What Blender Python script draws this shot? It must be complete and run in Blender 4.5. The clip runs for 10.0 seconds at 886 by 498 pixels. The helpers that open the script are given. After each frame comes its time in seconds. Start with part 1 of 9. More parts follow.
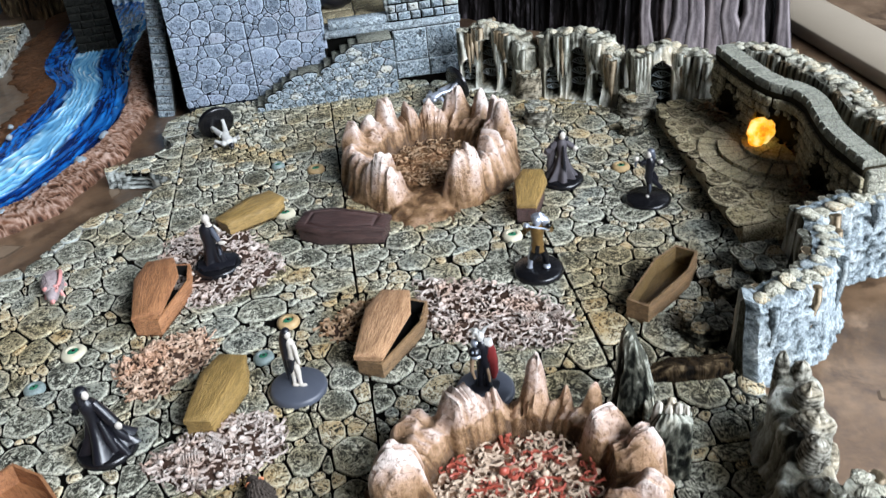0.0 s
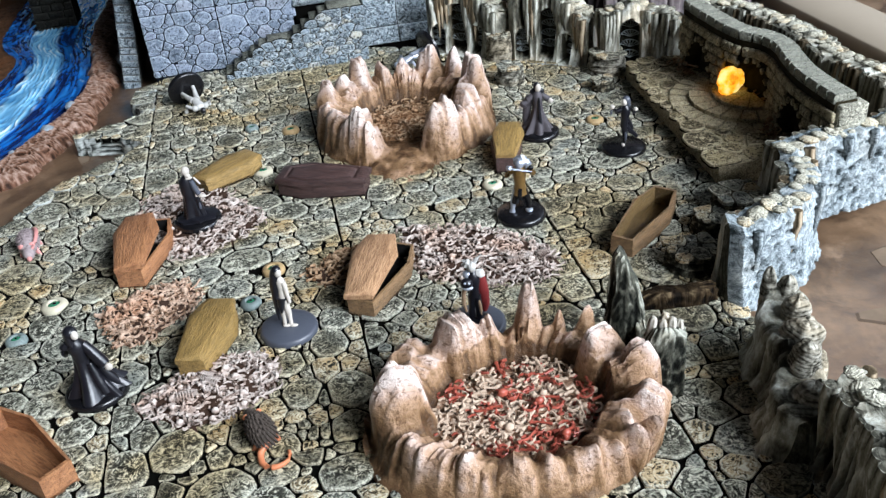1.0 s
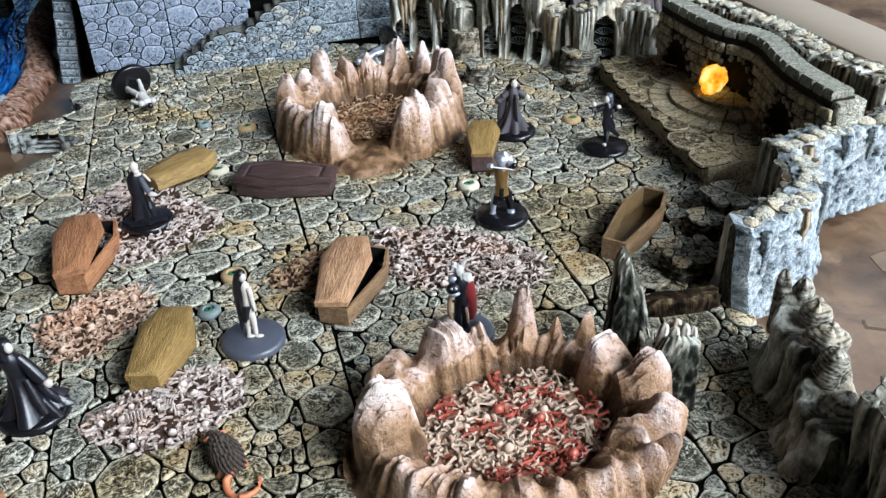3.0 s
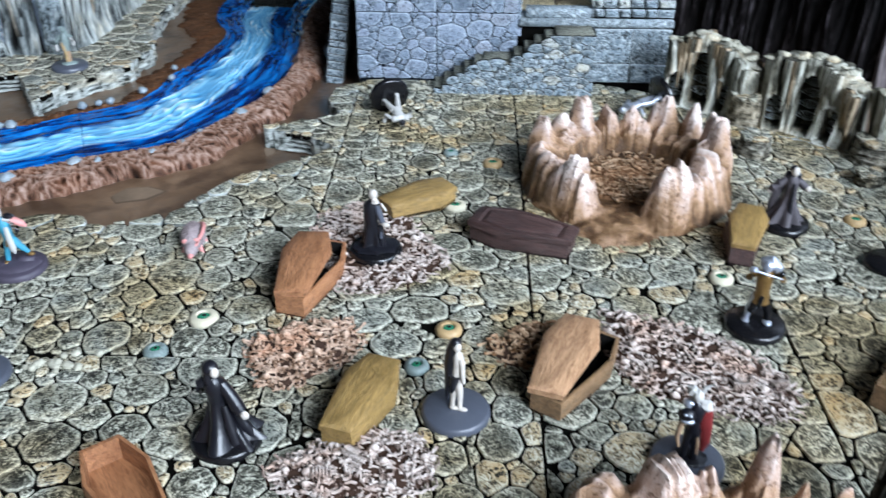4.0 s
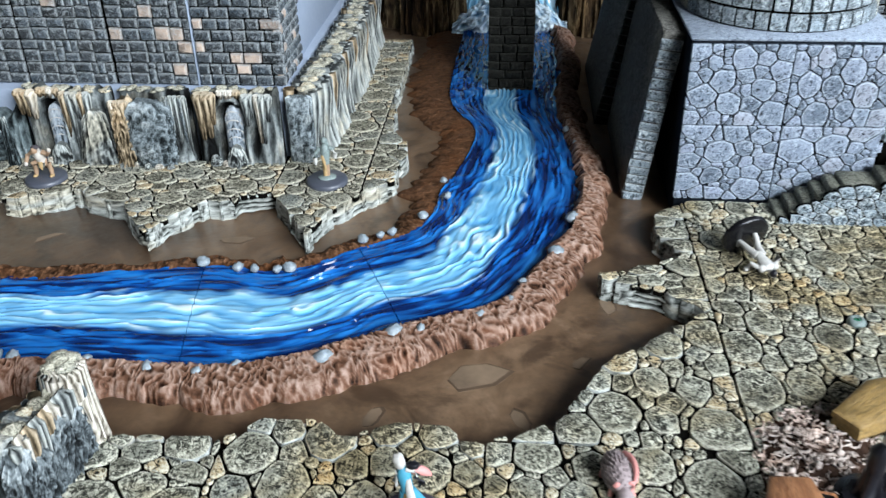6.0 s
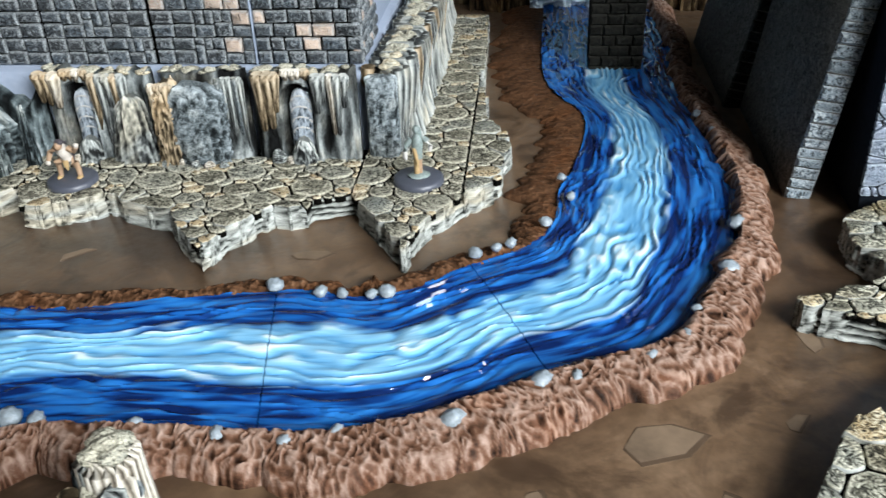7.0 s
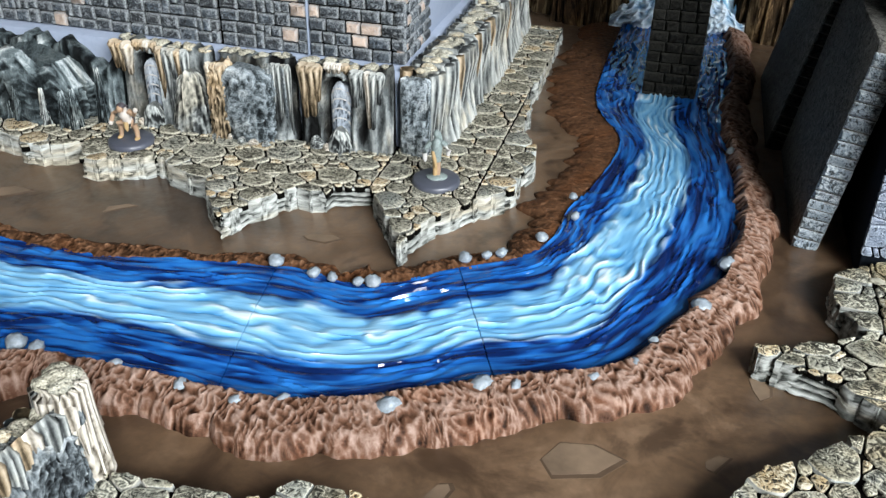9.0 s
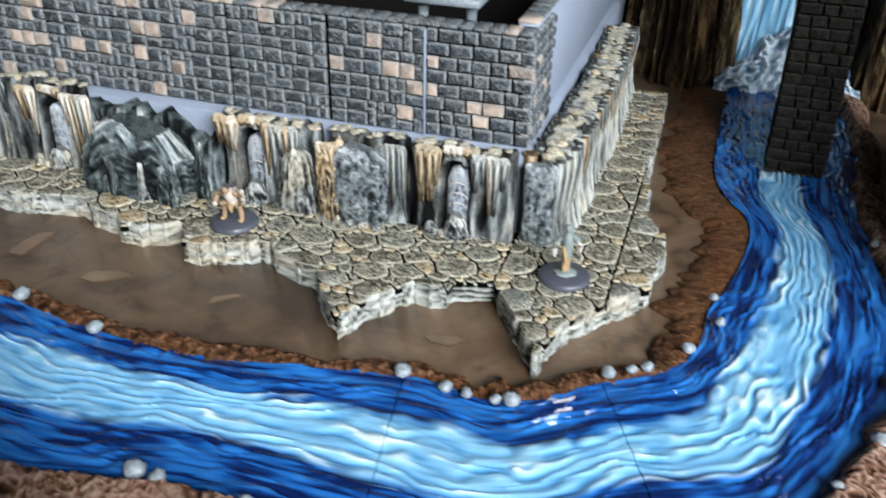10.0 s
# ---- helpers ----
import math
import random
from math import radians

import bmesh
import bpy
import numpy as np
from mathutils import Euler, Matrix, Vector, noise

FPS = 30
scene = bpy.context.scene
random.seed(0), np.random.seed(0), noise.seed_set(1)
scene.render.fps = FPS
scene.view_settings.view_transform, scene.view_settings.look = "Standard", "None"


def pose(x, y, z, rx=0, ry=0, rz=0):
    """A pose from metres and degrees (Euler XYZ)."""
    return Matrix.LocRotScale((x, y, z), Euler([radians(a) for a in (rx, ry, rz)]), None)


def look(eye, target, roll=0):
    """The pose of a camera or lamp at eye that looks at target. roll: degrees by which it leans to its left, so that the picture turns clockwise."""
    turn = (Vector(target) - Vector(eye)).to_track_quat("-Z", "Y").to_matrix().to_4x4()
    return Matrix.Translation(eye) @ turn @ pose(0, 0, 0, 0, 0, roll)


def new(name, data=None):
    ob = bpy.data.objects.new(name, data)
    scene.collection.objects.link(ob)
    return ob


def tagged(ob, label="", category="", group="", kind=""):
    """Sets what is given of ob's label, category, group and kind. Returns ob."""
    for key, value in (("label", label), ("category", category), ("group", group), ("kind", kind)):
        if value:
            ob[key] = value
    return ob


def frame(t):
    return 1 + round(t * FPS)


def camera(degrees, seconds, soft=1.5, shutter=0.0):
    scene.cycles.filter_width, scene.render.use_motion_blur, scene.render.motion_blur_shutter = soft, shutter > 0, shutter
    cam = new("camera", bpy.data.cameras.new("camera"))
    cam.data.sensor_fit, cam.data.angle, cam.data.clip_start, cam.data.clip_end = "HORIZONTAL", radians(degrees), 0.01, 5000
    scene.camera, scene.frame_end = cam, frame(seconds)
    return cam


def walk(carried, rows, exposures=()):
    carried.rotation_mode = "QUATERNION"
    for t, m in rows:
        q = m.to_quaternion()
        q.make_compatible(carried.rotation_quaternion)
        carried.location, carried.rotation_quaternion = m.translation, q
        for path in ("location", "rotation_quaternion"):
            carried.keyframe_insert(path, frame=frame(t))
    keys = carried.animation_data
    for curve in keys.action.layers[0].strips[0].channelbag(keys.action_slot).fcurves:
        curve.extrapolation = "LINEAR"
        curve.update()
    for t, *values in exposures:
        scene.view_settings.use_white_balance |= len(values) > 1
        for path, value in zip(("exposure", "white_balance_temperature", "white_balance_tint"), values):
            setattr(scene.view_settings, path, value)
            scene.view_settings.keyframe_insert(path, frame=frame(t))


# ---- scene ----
from mathutils import geometry

cam = camera(52.9, 10.0, 1.4, 0.3)
PATH = [
    (0, (-0.0929, 0.1307, 0.2516), (0.0811, 1.8047, -0.8284), -6.1),
    (0.5, (-0.1026, 0.1166, 0.2398), (0.1214, 1.7836, -0.8432), -6.1),
    (1, (-0.1123, 0.1166, 0.23), (0.1637, 1.7766, -0.851), -5.6),
    (1.5, (-0.1145, 0.1242, 0.2333), (0.2115, 1.7722, -0.8517), -4.9),
    (2, (-0.1199, 0.135, 0.2279), (0.2381, 1.776, -0.8591), -4.9),
    (2.2, (-0.1177, 0.1382, 0.2246), (0.2523, 1.7772, -0.8614), -4.8),
    (3.3, (-0.1274, 0.1555, 0.2074), (0.2836, 1.8045, -0.8486), -2.4),
    (3.5, (-0.1285, 0.1728, 0.2106), (0.1745, 1.8418, -0.8474), -1.8),
    (3.8, (-0.129, 0.183, 0.214), (-0.058, 1.881, -0.840), -0.6),
    (4, (-0.1264, 0.1879, 0.2149), (-0.1854, 1.8969, -0.8211), 0.2),
    (4.5, (-0.1598, 0.2182, 0.2268), (-0.3408, 1.9232, -0.8022), -0.4),
    (5, (-0.2279, 0.2516, 0.2495), (-0.4529, 1.9546, -0.7755), -1.2),
    (5.2, (-0.247, 0.261, 0.260), (-0.462, 1.955, -0.781), -1.1),
    (5.5, (-0.2668, 0.2635, 0.2527), (-0.4568, 1.9745, -0.7643), -0.7),
    (5.7, (-0.2776, 0.2754, 0.2506), (-0.4456, 1.9844, -0.7744), -0.7),
    (6.8, (-0.3413, 0.3802, 0.1976), (-0.5183, 2.0852, -0.8334), -2.2),
    (7, (-0.3532, 0.391, 0.1955), (-0.5452, 2.092, -0.8385), -2.3),
    (7.5, (-0.3672, 0.3931, 0.203), (-0.5832, 2.0931, -0.829), -2.3),
    (8, (-0.3499, 0.324, 0.2538), (-0.6399, 2.018, -0.7682), -0.6),
    (8.2, (-0.335, 0.332, 0.250), (-0.700, 2.025, -0.751), -0.6),
    (8.5, (-0.3132, 0.3661, 0.2246), (-0.7402, 2.0191, -0.8154), 0.4),
    (9, (-0.297, 0.3834, 0.2106), (-0.741, 2.0284, -0.8374), 1.2),
    (9.5, (-0.3089, 0.4061, 0.2095), (-0.7909, 2.0451, -0.8295), 1.5),
    (10, (-0.3542, 0.4147, 0.2246), (-0.8732, 2.0627, -0.7824), 1.2),
]
walk(cam, [(t, look(eye, target, roll)) for t, eye, target, roll in PATH],
     [(0, -0.21, 5950, 10), (3.3, -0.27, 5850, 10), (4.2, -0.13, 5500, 8), (5.7, 0.0, 5900, 8), (7.0, 0.08, 6450, 9), (10.0, 0.08, 6450, 11)])

# ---- world, light, room ----
world = bpy.data.worlds.new("world")
scene.world = world
world.use_nodes = True
wn = world.node_tree.nodes
sky = wn.new("ShaderNodeTexSky")
sky.sky_type, sky.sun_disc = "NISHITA", False
sky.sun_elevation, sky.sun_rotation = radians(35), radians(140)
wn["Background"].inputs[1].default_value = 0.1
world.node_tree.links.new(sky.outputs[0], wn["Background"].inputs[0])

WIN_X, WIN_Z = (0.5, 1.8), (0.75, 1.95)   # window opening in the south wall
SOUTH = -1.3
lamp = bpy.data.lights.new("window_light", "AREA")
lamp.shape, lamp.size, lamp.size_y = "RECTANGLE", WIN_X[1] - WIN_X[0], WIN_Z[1] - WIN_Z[0]
lamp.energy, lamp.color = 185.0, (0.95, 0.98, 1.0)
lamp_ob = new("window_light", lamp)
lamp_ob.matrix_world = look(((WIN_X[0] + WIN_X[1]) / 2, SOUTH + 0.02, (WIN_Z[0] + WIN_Z[1]) / 2), (-0.15, 0.6, 0.0))
EAST, EWIN_Y, EWIN_Z = 2.0, (-0.75, 0.35), (0.6, 1.7)   # a second window
lamp2 = bpy.data.lights.new("east_window_light", "AREA")
lamp2.shape, lamp2.size, lamp2.size_y = "RECTANGLE", EWIN_Y[1] - EWIN_Y[0], EWIN_Z[1] - EWIN_Z[0]
lamp2.energy, lamp2.color = 58.0, (0.88, 0.94, 1.0)
lamp2_ob = new("east_window_light", lamp2)
lamp2_ob.matrix_world = look((EAST - 0.02, (EWIN_Y[0] + EWIN_Y[1]) / 2, (EWIN_Z[0] + EWIN_Z[1]) / 2), (-0.1, 0.6, 0.0))

SHEEN_Y, SHEEN_Z = (1.25, 2.35), (0.9, 1.9)   # unseen opening, added for a dim lamp that puts sheen on the mat
lamp3 = bpy.data.lights.new("mat_sheen_light", "AREA")
lamp3.shape, lamp3.size, lamp3.size_y = "RECTANGLE", SHEEN_Y[1] - SHEEN_Y[0], SHEEN_Z[1] - SHEEN_Z[0]
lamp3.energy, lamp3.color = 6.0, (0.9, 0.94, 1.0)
lamp3_ob = new("mat_sheen_light", lamp3)
lamp3_ob.matrix_world = look((EAST - 0.02, (SHEEN_Y[0] + SHEEN_Y[1]) / 2, (SHEEN_Z[0] + SHEEN_Z[1]) / 2), (0.1, 0.5, 0.0))


# ---- materials ----
def material(name, rough=0.7, metal=0.0, spec=0.4):
    m = bpy.data.materials.new(name)
    m.use_nodes = True
    b = m.node_tree.nodes["Principled BSDF"]
    b.inputs["Roughness"].default_value = rough
    b.inputs["Metallic"].default_value = metal
    b.inputs["Specular IOR Level"].default_value = spec
    return m, m.node_tree.nodes, m.node_tree.links, b


def tex_noise(n, l, vec, scale, detail=4.0, rough=0.6, dist=0.0):
    t = n.new("ShaderNodeTexNoise")
    t.inputs["Scale"].default_value, t.inputs["Detail"].default_value = scale, detail
    t.inputs["Roughness"].default_value, t.inputs["Distortion"].default_value = rough, dist
    if vec is not None:
        l.new(vec, t.inputs["Vector"])
    return t.outputs["Fac"]


def coords(n, l, stretch=(1, 1, 1), kind="Object"):
    c = n.new("ShaderNodeTexCoord")
    m = n.new("ShaderNodeMapping")
    m.inputs["Scale"].default_value = stretch
    l.new(c.outputs[kind], m.inputs["Vector"])
    return m.outputs["Vector"]


def world_coords(n, l, stretch=(1, 1, 1)):
    g = n.new("ShaderNodeNewGeometry")
    m = n.new("ShaderNodeMapping")
    m.inputs["Scale"].default_value = stretch
    l.new(g.outputs["Position"], m.inputs["Vector"])
    return m.outputs["Vector"]


def ramp(n, l, fac, stops, mode="LINEAR"):
    r = n.new("ShaderNodeValToRGB")
    r.color_ramp.interpolation = mode
    e = r.color_ramp.elements
    while len(e) < len(stops):
        e.new(0.5)
    for k, (p, c) in enumerate(stops):
        e[k].position = p
        e[k].color = (*c, 1) if len(c) == 3 else c
    l.new(fac, r.inputs[0])
    return r.outputs[0]


def mix(n, l, fac, a, b, mode="MIX"):
    m = n.new("ShaderNodeMix")
    m.data_type, m.blend_type = "RGBA", mode
    for sock, v in ((m.inputs[0], fac), (m.inputs[6], a), (m.inputs[7], b)):
        if isinstance(v, bpy.types.NodeSocket):
            l.new(v, sock)
        else:
            sock.default_value = v if isinstance(v, (int, float)) else (*v, 1)
    return m.outputs[2]


def calc(n, l, op, a, b=0.0, clamp=False):
    m = n.new("ShaderNodeMath")
    m.operation, m.use_clamp = op, clamp
    m.inputs[2].default_value = 0.5
    for sock, v in ((m.inputs[0], a), (m.inputs[1], b)):
        if isinstance(v, bpy.types.NodeSocket):
            l.new(v, sock)
        else:
            sock.default_value = v
    return m.outputs[0]


def attr(n, name):
    a = n.new("ShaderNodeAttribute")
    a.attribute_name = name
    return a.outputs["Fac"]


def bump(n, l, b, height, strength=0.5, distance=0.0006):
    k = n.new("ShaderNodeBump")
    k.inputs["Strength"].default_value, k.inputs["Distance"].default_value = strength, distance
    l.new(height, k.inputs["Height"])
    l.new(k.outputs[0], b.inputs["Normal"])


def g3(v):
    return (v, v, v)


def contour(n, l, vec, scale, k, dist=0.4, detail=2.0):
    """Fine engraved lines that run round like grain or onion skin: 0 to 1."""
    f = tex_noise(n, l, vec, scale, detail, 0.5, dist)
    return calc(n, l, "MULTIPLY_ADD", calc(n, l, "SINE", calc(n, l, "MULTIPLY", f, k)), 0.5), f


def stone_material(name, dark, mid, lite, tan, tan_share=0.14, scale=1.0, blue=None, flecks=0.85, wash=0.0, clean=0.0, deep=0.0):
    """Cast stone, washed dark and dry-brushed pale: tone picks the stone's colour, edge its worn rim."""
    m, n, l, b = material(name, 0.78, 0, 0.09)
    tone, edge = attr(n, "tone"), attr(n, "edge")
    w = world_coords(n, l)
    stops = [(0.0, dark), (0.45, mid), (0.8, blue or mid), (1.0 - tan_share - 0.01, mid), (1.0 - tan_share, tan), (1.0, tan)]
    col = ramp(n, l, tone, stops)
    line, lf = contour(n, l, w, 150 * scale, 62.0, 0.5)
    line2, lf2 = contour(n, l, w, 420 * scale, 36.0, 0.8)
    fine = tex_noise(n, l, w, 1500 * scale, 3, 0.65)
    blot = tex_noise(n, l, w, 75 * scale, 4, 0.6)
    rough_ = tex_noise(n, l, w, 430 * scale, 3, 0.65, 0.9)
    line = calc(n, l, "ADD", calc(n, l, "MULTIPLY", line, 0.27), calc(n, l, "ADD", calc(n, l, "MULTIPLY", line2, 0.1), calc(n, l, "MULTIPLY", calc(n, l, "MULTIPLY_ADD", calc(n, l, "SUBTRACT", rough_, 0.5), 2.3), 0.63)))
    col = mix(n, l, ramp(n, l, blot, [(0.42, g3(0)), (0.66, g3(0.6))]), col, dark)
    cut = ramp(n, l, line, [(0.31 + deep, g3(1)), (0.43 + deep, g3(0))])
    if clean:   # the lighter stones were painted over the wash
        cut = calc(n, l, "MULTIPLY", cut, calc(n, l, "SUBTRACT", 1.0, calc(n, l, "MULTIPLY", calc(n, l, "GREATER_THAN", tone, 1.0 - tan_share), clean)))
    col = mix(n, l, cut, col, tuple(c * 0.08 for c in dark))
    brush = ramp(n, l, line, [(0.5, g3(0)), (0.72, g3(flecks))])
    worn = ramp(n, l, calc(n, l, "ADD", calc(n, l, "MULTIPLY", blot, 0.75), calc(n, l, "MULTIPLY", fine, 0.25)), [(0.4, g3(0.15)), (0.56, g3(1))])
    col = mix(n, l, calc(n, l, "MULTIPLY", brush, worn), col, lite)
    rim = calc(n, l, "MULTIPLY", edge, ramp(n, l, fine, [(0.36, g3(0.1)), (0.6, g3(0.9))]))
    col = mix(n, l, rim, col, lite)
    if wash:
        stain = ramp(n, l, tex_noise(n, l, w, 17, 4, 0.6, 0.6), [(0.46, g3(0)), (0.62, g3(wash))])
        col = mix(n, l, stain, col, mix(n, l, 1.0, col, (0.86, 0.68, 0.42), "MULTIPLY"))
    l.new(col, b.inputs["Base Color"])
    h = calc(n, l, "ADD", line, calc(n, l, "MULTIPLY", fine, 0.15))
    bump(n, l, b, h, 1.0, 0.0007 / scale)
    return m


def relief_material(name, dark, mid, lite, warm, stretch=(1, 1, 0.3), scale=1.0, lo=0.36, hi=0.98, rough=0.72, crisp=1.0):
    """Cast rock: washed dark in the hollows and dry-brushed on the ridges."""
    m, n, l, b = material(name, rough, 0, 0.08)
    rel = attr(n, "edge")
    w = world_coords(n, l, stretch)
    w2 = world_coords(n, l)
    line, lf = contour(n, l, w, 120 * scale, 60.0, 0.6)
    line2, lf2 = contour(n, l, w, 380 * scale, 34.0, 1.0)
    big = tex_noise(n, l, w, 45 * scale, 3, 0.6, 0.5)
    fine = tex_noise(n, l, w2, 1300 * scale, 3, 0.7)
    rough_ = calc(n, l, "MULTIPLY_ADD", calc(n, l, "SUBTRACT", tex_noise(n, l, w, 300 * scale, 4, 0.7, 0.8), 0.5), 2.2)
    mixed = calc(n, l, "ADD", calc(n, l, "MULTIPLY", line, 0.36 * crisp), calc(n, l, "ADD", calc(n, l, "MULTIPLY", line2, 0.22 * crisp), calc(n, l, "MULTIPLY", rough_, 1 - 0.58 * crisp)))
    v = calc(n, l, "ADD", calc(n, l, "MULTIPLY", rel, 0.92 - 0.32 * crisp), calc(n, l, "MULTIPLY", mixed, 0.14 + 0.32 * crisp))
    v = calc(n, l, "ADD", v, calc(n, l, "MULTIPLY", calc(n, l, "SUBTRACT", fine, 0.5), 0.15))
    v = calc(n, l, "ADD", v, calc(n, l, "MULTIPLY", calc(n, l, "SUBTRACT", big, 0.5), 0.4))
    col = ramp(n, l, v, [(lo, tuple(c * 0.16 for c in dark)), (lo + 0.16, dark), (lo + 0.38, mid), (hi, lite)])
    col = mix(n, l, ramp(n, l, big, [(0.5, g3(0)), (0.64, g3(0.7))]), col, mix(n, l, 0.8, col, warm, "MULTIPLY"))
    l.new(col, b.inputs["Base Color"])
    bump(n, l, b, calc(n, l, "ADD", mixed, calc(n, l, "MULTIPLY", fine, 0.3)), 0.35 + 0.55 * crisp, 0.0008)
    return m


def joint_material(name, a, b_):
    m, n, l, b = material(name, 0.95, 0, 0.03)
    f = tex_noise(n, l, world_coords(n, l), 300, 4, 0.7)
    l.new(mix(n, l, f, a, b_), b.inputs["Base Color"])
    bump(n, l, b, f, 0.6, 0.001)
    return m


M_STONE = stone_material("floor_stone", (0.034, 0.035, 0.025), (0.2, 0.195, 0.145), (0.68, 0.665, 0.54), (0.46, 0.355, 0.2), 0.17, 1.0, (0.175, 0.19, 0.17), 0.92, 0.75, 0.0, 0.025)
M_LEDGE = stone_material("ledge_stone", (0.06, 0.057, 0.04), (0.19, 0.18, 0.135), (0.66, 0.63, 0.5), (0.42, 0.31, 0.17), 0.16, 0.9, (0.17, 0.185, 0.17), 0.65)
M_TOWER = stone_material("tower_stone", (0.065, 0.085, 0.115), (0.185, 0.225, 0.285), (0.53, 0.6, 0.69), (0.25, 0.27, 0.32), 0.05, 1.1, (0.21, 0.24, 0.31), 0.5, 0.0, 0.0, -0.07)
M_BRICK = stone_material("wall_brick", (0.006, 0.008, 0.011), (0.03, 0.04, 0.05), (0.40, 0.43, 0.44), (0.47, 0.36, 0.28), 0.13, 0.9, (0.035, 0.05, 0.066), 0.42, 0.0, 0.9)
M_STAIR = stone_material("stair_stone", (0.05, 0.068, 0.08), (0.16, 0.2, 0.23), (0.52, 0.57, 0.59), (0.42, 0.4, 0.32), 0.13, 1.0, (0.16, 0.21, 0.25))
M_DAIS = stone_material("dais_stone", (0.03, 0.022, 0.011), (0.29, 0.232, 0.125), (0.66, 0.57, 0.38), (0.36, 0.3, 0.18), 0.1, 1.0, None, 0.75)
M_PARAPET = stone_material("parapet_stone", (0.05, 0.055, 0.055), (0.135, 0.14, 0.135), (0.42, 0.43, 0.41), (0.46, 0.35, 0.23), 0.2, 0.9, None, 0.35, 0.0, 0.9, -0.04)
M_COPING = stone_material("coping_grey", (0.035, 0.036, 0.026), (0.125, 0.125, 0.098), (0.46, 0.46, 0.38), (0.18, 0.17, 0.13), 0.1, 1.0, None, 0.4)
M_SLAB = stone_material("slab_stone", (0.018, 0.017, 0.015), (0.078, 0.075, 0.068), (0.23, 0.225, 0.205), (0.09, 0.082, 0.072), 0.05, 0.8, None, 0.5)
M_DAISWALL = stone_material("arched_wall_stone", (0.03, 0.025, 0.014), (0.25, 0.21, 0.125), (0.62, 0.55, 0.39), (0.3, 0.25, 0.15), 0.1, 1.0, None, 0.6)
# this near black carries the shade on the pier and the far slab edge
M_SHADEBRICK = stone_material("shaded_pier_brick", (0.003, 0.003, 0.0025), (0.011, 0.011, 0.009), (0.05, 0.05, 0.043), (0.03, 0.03, 0.026), 0.05, 1.0, None, 0.4)
M_CAVE = relief_material("cave_rock", (0.02, 0.024, 0.025), (0.17, 0.195, 0.2), (0.6, 0.63, 0.62), (0.88, 0.68, 0.48), (1, 1, 0.4), 1.0, 0.3, 1.0, crisp=0.4)
M_DRIP = relief_material("tan_drip_rock", (0.06, 0.045, 0.026), (0.3, 0.235, 0.155), (0.66, 0.57, 0.43), (0.92, 0.78, 0.6), (1, 1, 0.55), 1.0, 0.28, 1.02, crisp=0.12)
M_CAVEMIX = relief_material("cave_rock_olive", (0.05, 0.048, 0.036), (0.25, 0.245, 0.2), (0.74, 0.75, 0.68), (0.88, 0.68, 0.46), (1, 1, 0.3), 1.0, 0.26, 0.95, crisp=0.5)
M_PALE = relief_material("cream_drip_rock", (0.1, 0.085, 0.065), (0.4, 0.37, 0.31), (0.8, 0.77, 0.69), (0.92, 0.78, 0.6), (1, 1, 0.55), 1.0, 0.24, 0.95, crisp=0.12)
M_CAVEROUGH = relief_material("blue_grey_rough_rock", (0.04, 0.048, 0.052), (0.17, 0.195, 0.205), (0.5, 0.54, 0.54), (0.9, 0.72, 0.5), (1, 1, 0.8), 1.0, 0.3, 1.05, crisp=0.8)
M_RINGED = relief_material("ringed_rock", (0.06, 0.055, 0.042), (0.3, 0.285, 0.235), (0.7, 0.68, 0.6), (0.9, 0.75, 0.55), (0.6, 0.6, 1.8), 0.9, 0.26, 1.05, crisp=0.75)
M_CAVEDARK = relief_material("cave_rock_brown", (0.035, 0.033, 0.024), (0.26, 0.245, 0.185), (0.66, 0.64, 0.54), (0.85, 0.64, 0.42), (1, 1, 0.3), 1.15, 0.36, 0.92, crisp=0.6)
M_SPIRE = relief_material("dark_spire_rock", (0.012, 0.013, 0.01), (0.085, 0.085, 0.066), (0.5, 0.5, 0.42), (0.85, 0.64, 0.42), (1, 1, 0.45), 1.2, 0.3, 1.0, crisp=0.35)
M_CAVEGREY = relief_material("cave_rock_slate", (0.022, 0.029, 0.031), (0.125, 0.155, 0.16), (0.55, 0.6, 0.6), (0.95, 0.85, 0.75), (1, 1, 0.5), 1.1, crisp=0.4)
# recessed rock behind the drips, its shade put into a darker colour
M_CAVEBODY = relief_material("shaded_cave_rock", (0.01, 0.011, 0.011), (0.085, 0.096, 0.096), (0.38, 0.41, 0.4), (0.85, 0.64, 0.42), (1, 1, 0.5), 1.0, 0.3, 1.05, crisp=0.4)
M_GREYDRIP = relief_material("grey_drip_rock", (0.05, 0.055, 0.055), (0.25, 0.268, 0.255), (0.64, 0.66, 0.62), (0.92, 0.76, 0.55), (1, 1, 0.55), 1.0, 0.3, 1.02, crisp=0.12)
M_NICHE = relief_material("blue_grey_niche_rock", (0.07, 0.085, 0.1), (0.25, 0.29, 0.33), (0.55, 0.6, 0.65), (0.9, 0.85, 0.8), (1, 1, 1), 1.0, 0.14, 1.0, crisp=0.3)
M_LAYER = relief_material("layered_rock", (0.05, 0.055, 0.05), (0.27, 0.285, 0.265), (0.68, 0.715, 0.68), (0.85, 0.66, 0.42), (0.3, 0.3, 1.8), 1.0, 0.16, 1.0, crisp=0.7)
M_OUTER = relief_material("blue_white_rock", (0.045, 0.056, 0.06), (0.22, 0.255, 0.27), (0.58, 0.64, 0.66), (0.95, 0.88, 0.8), (1, 1, 1.1), 1.3, 0.28, 1.05, crisp=0.85)
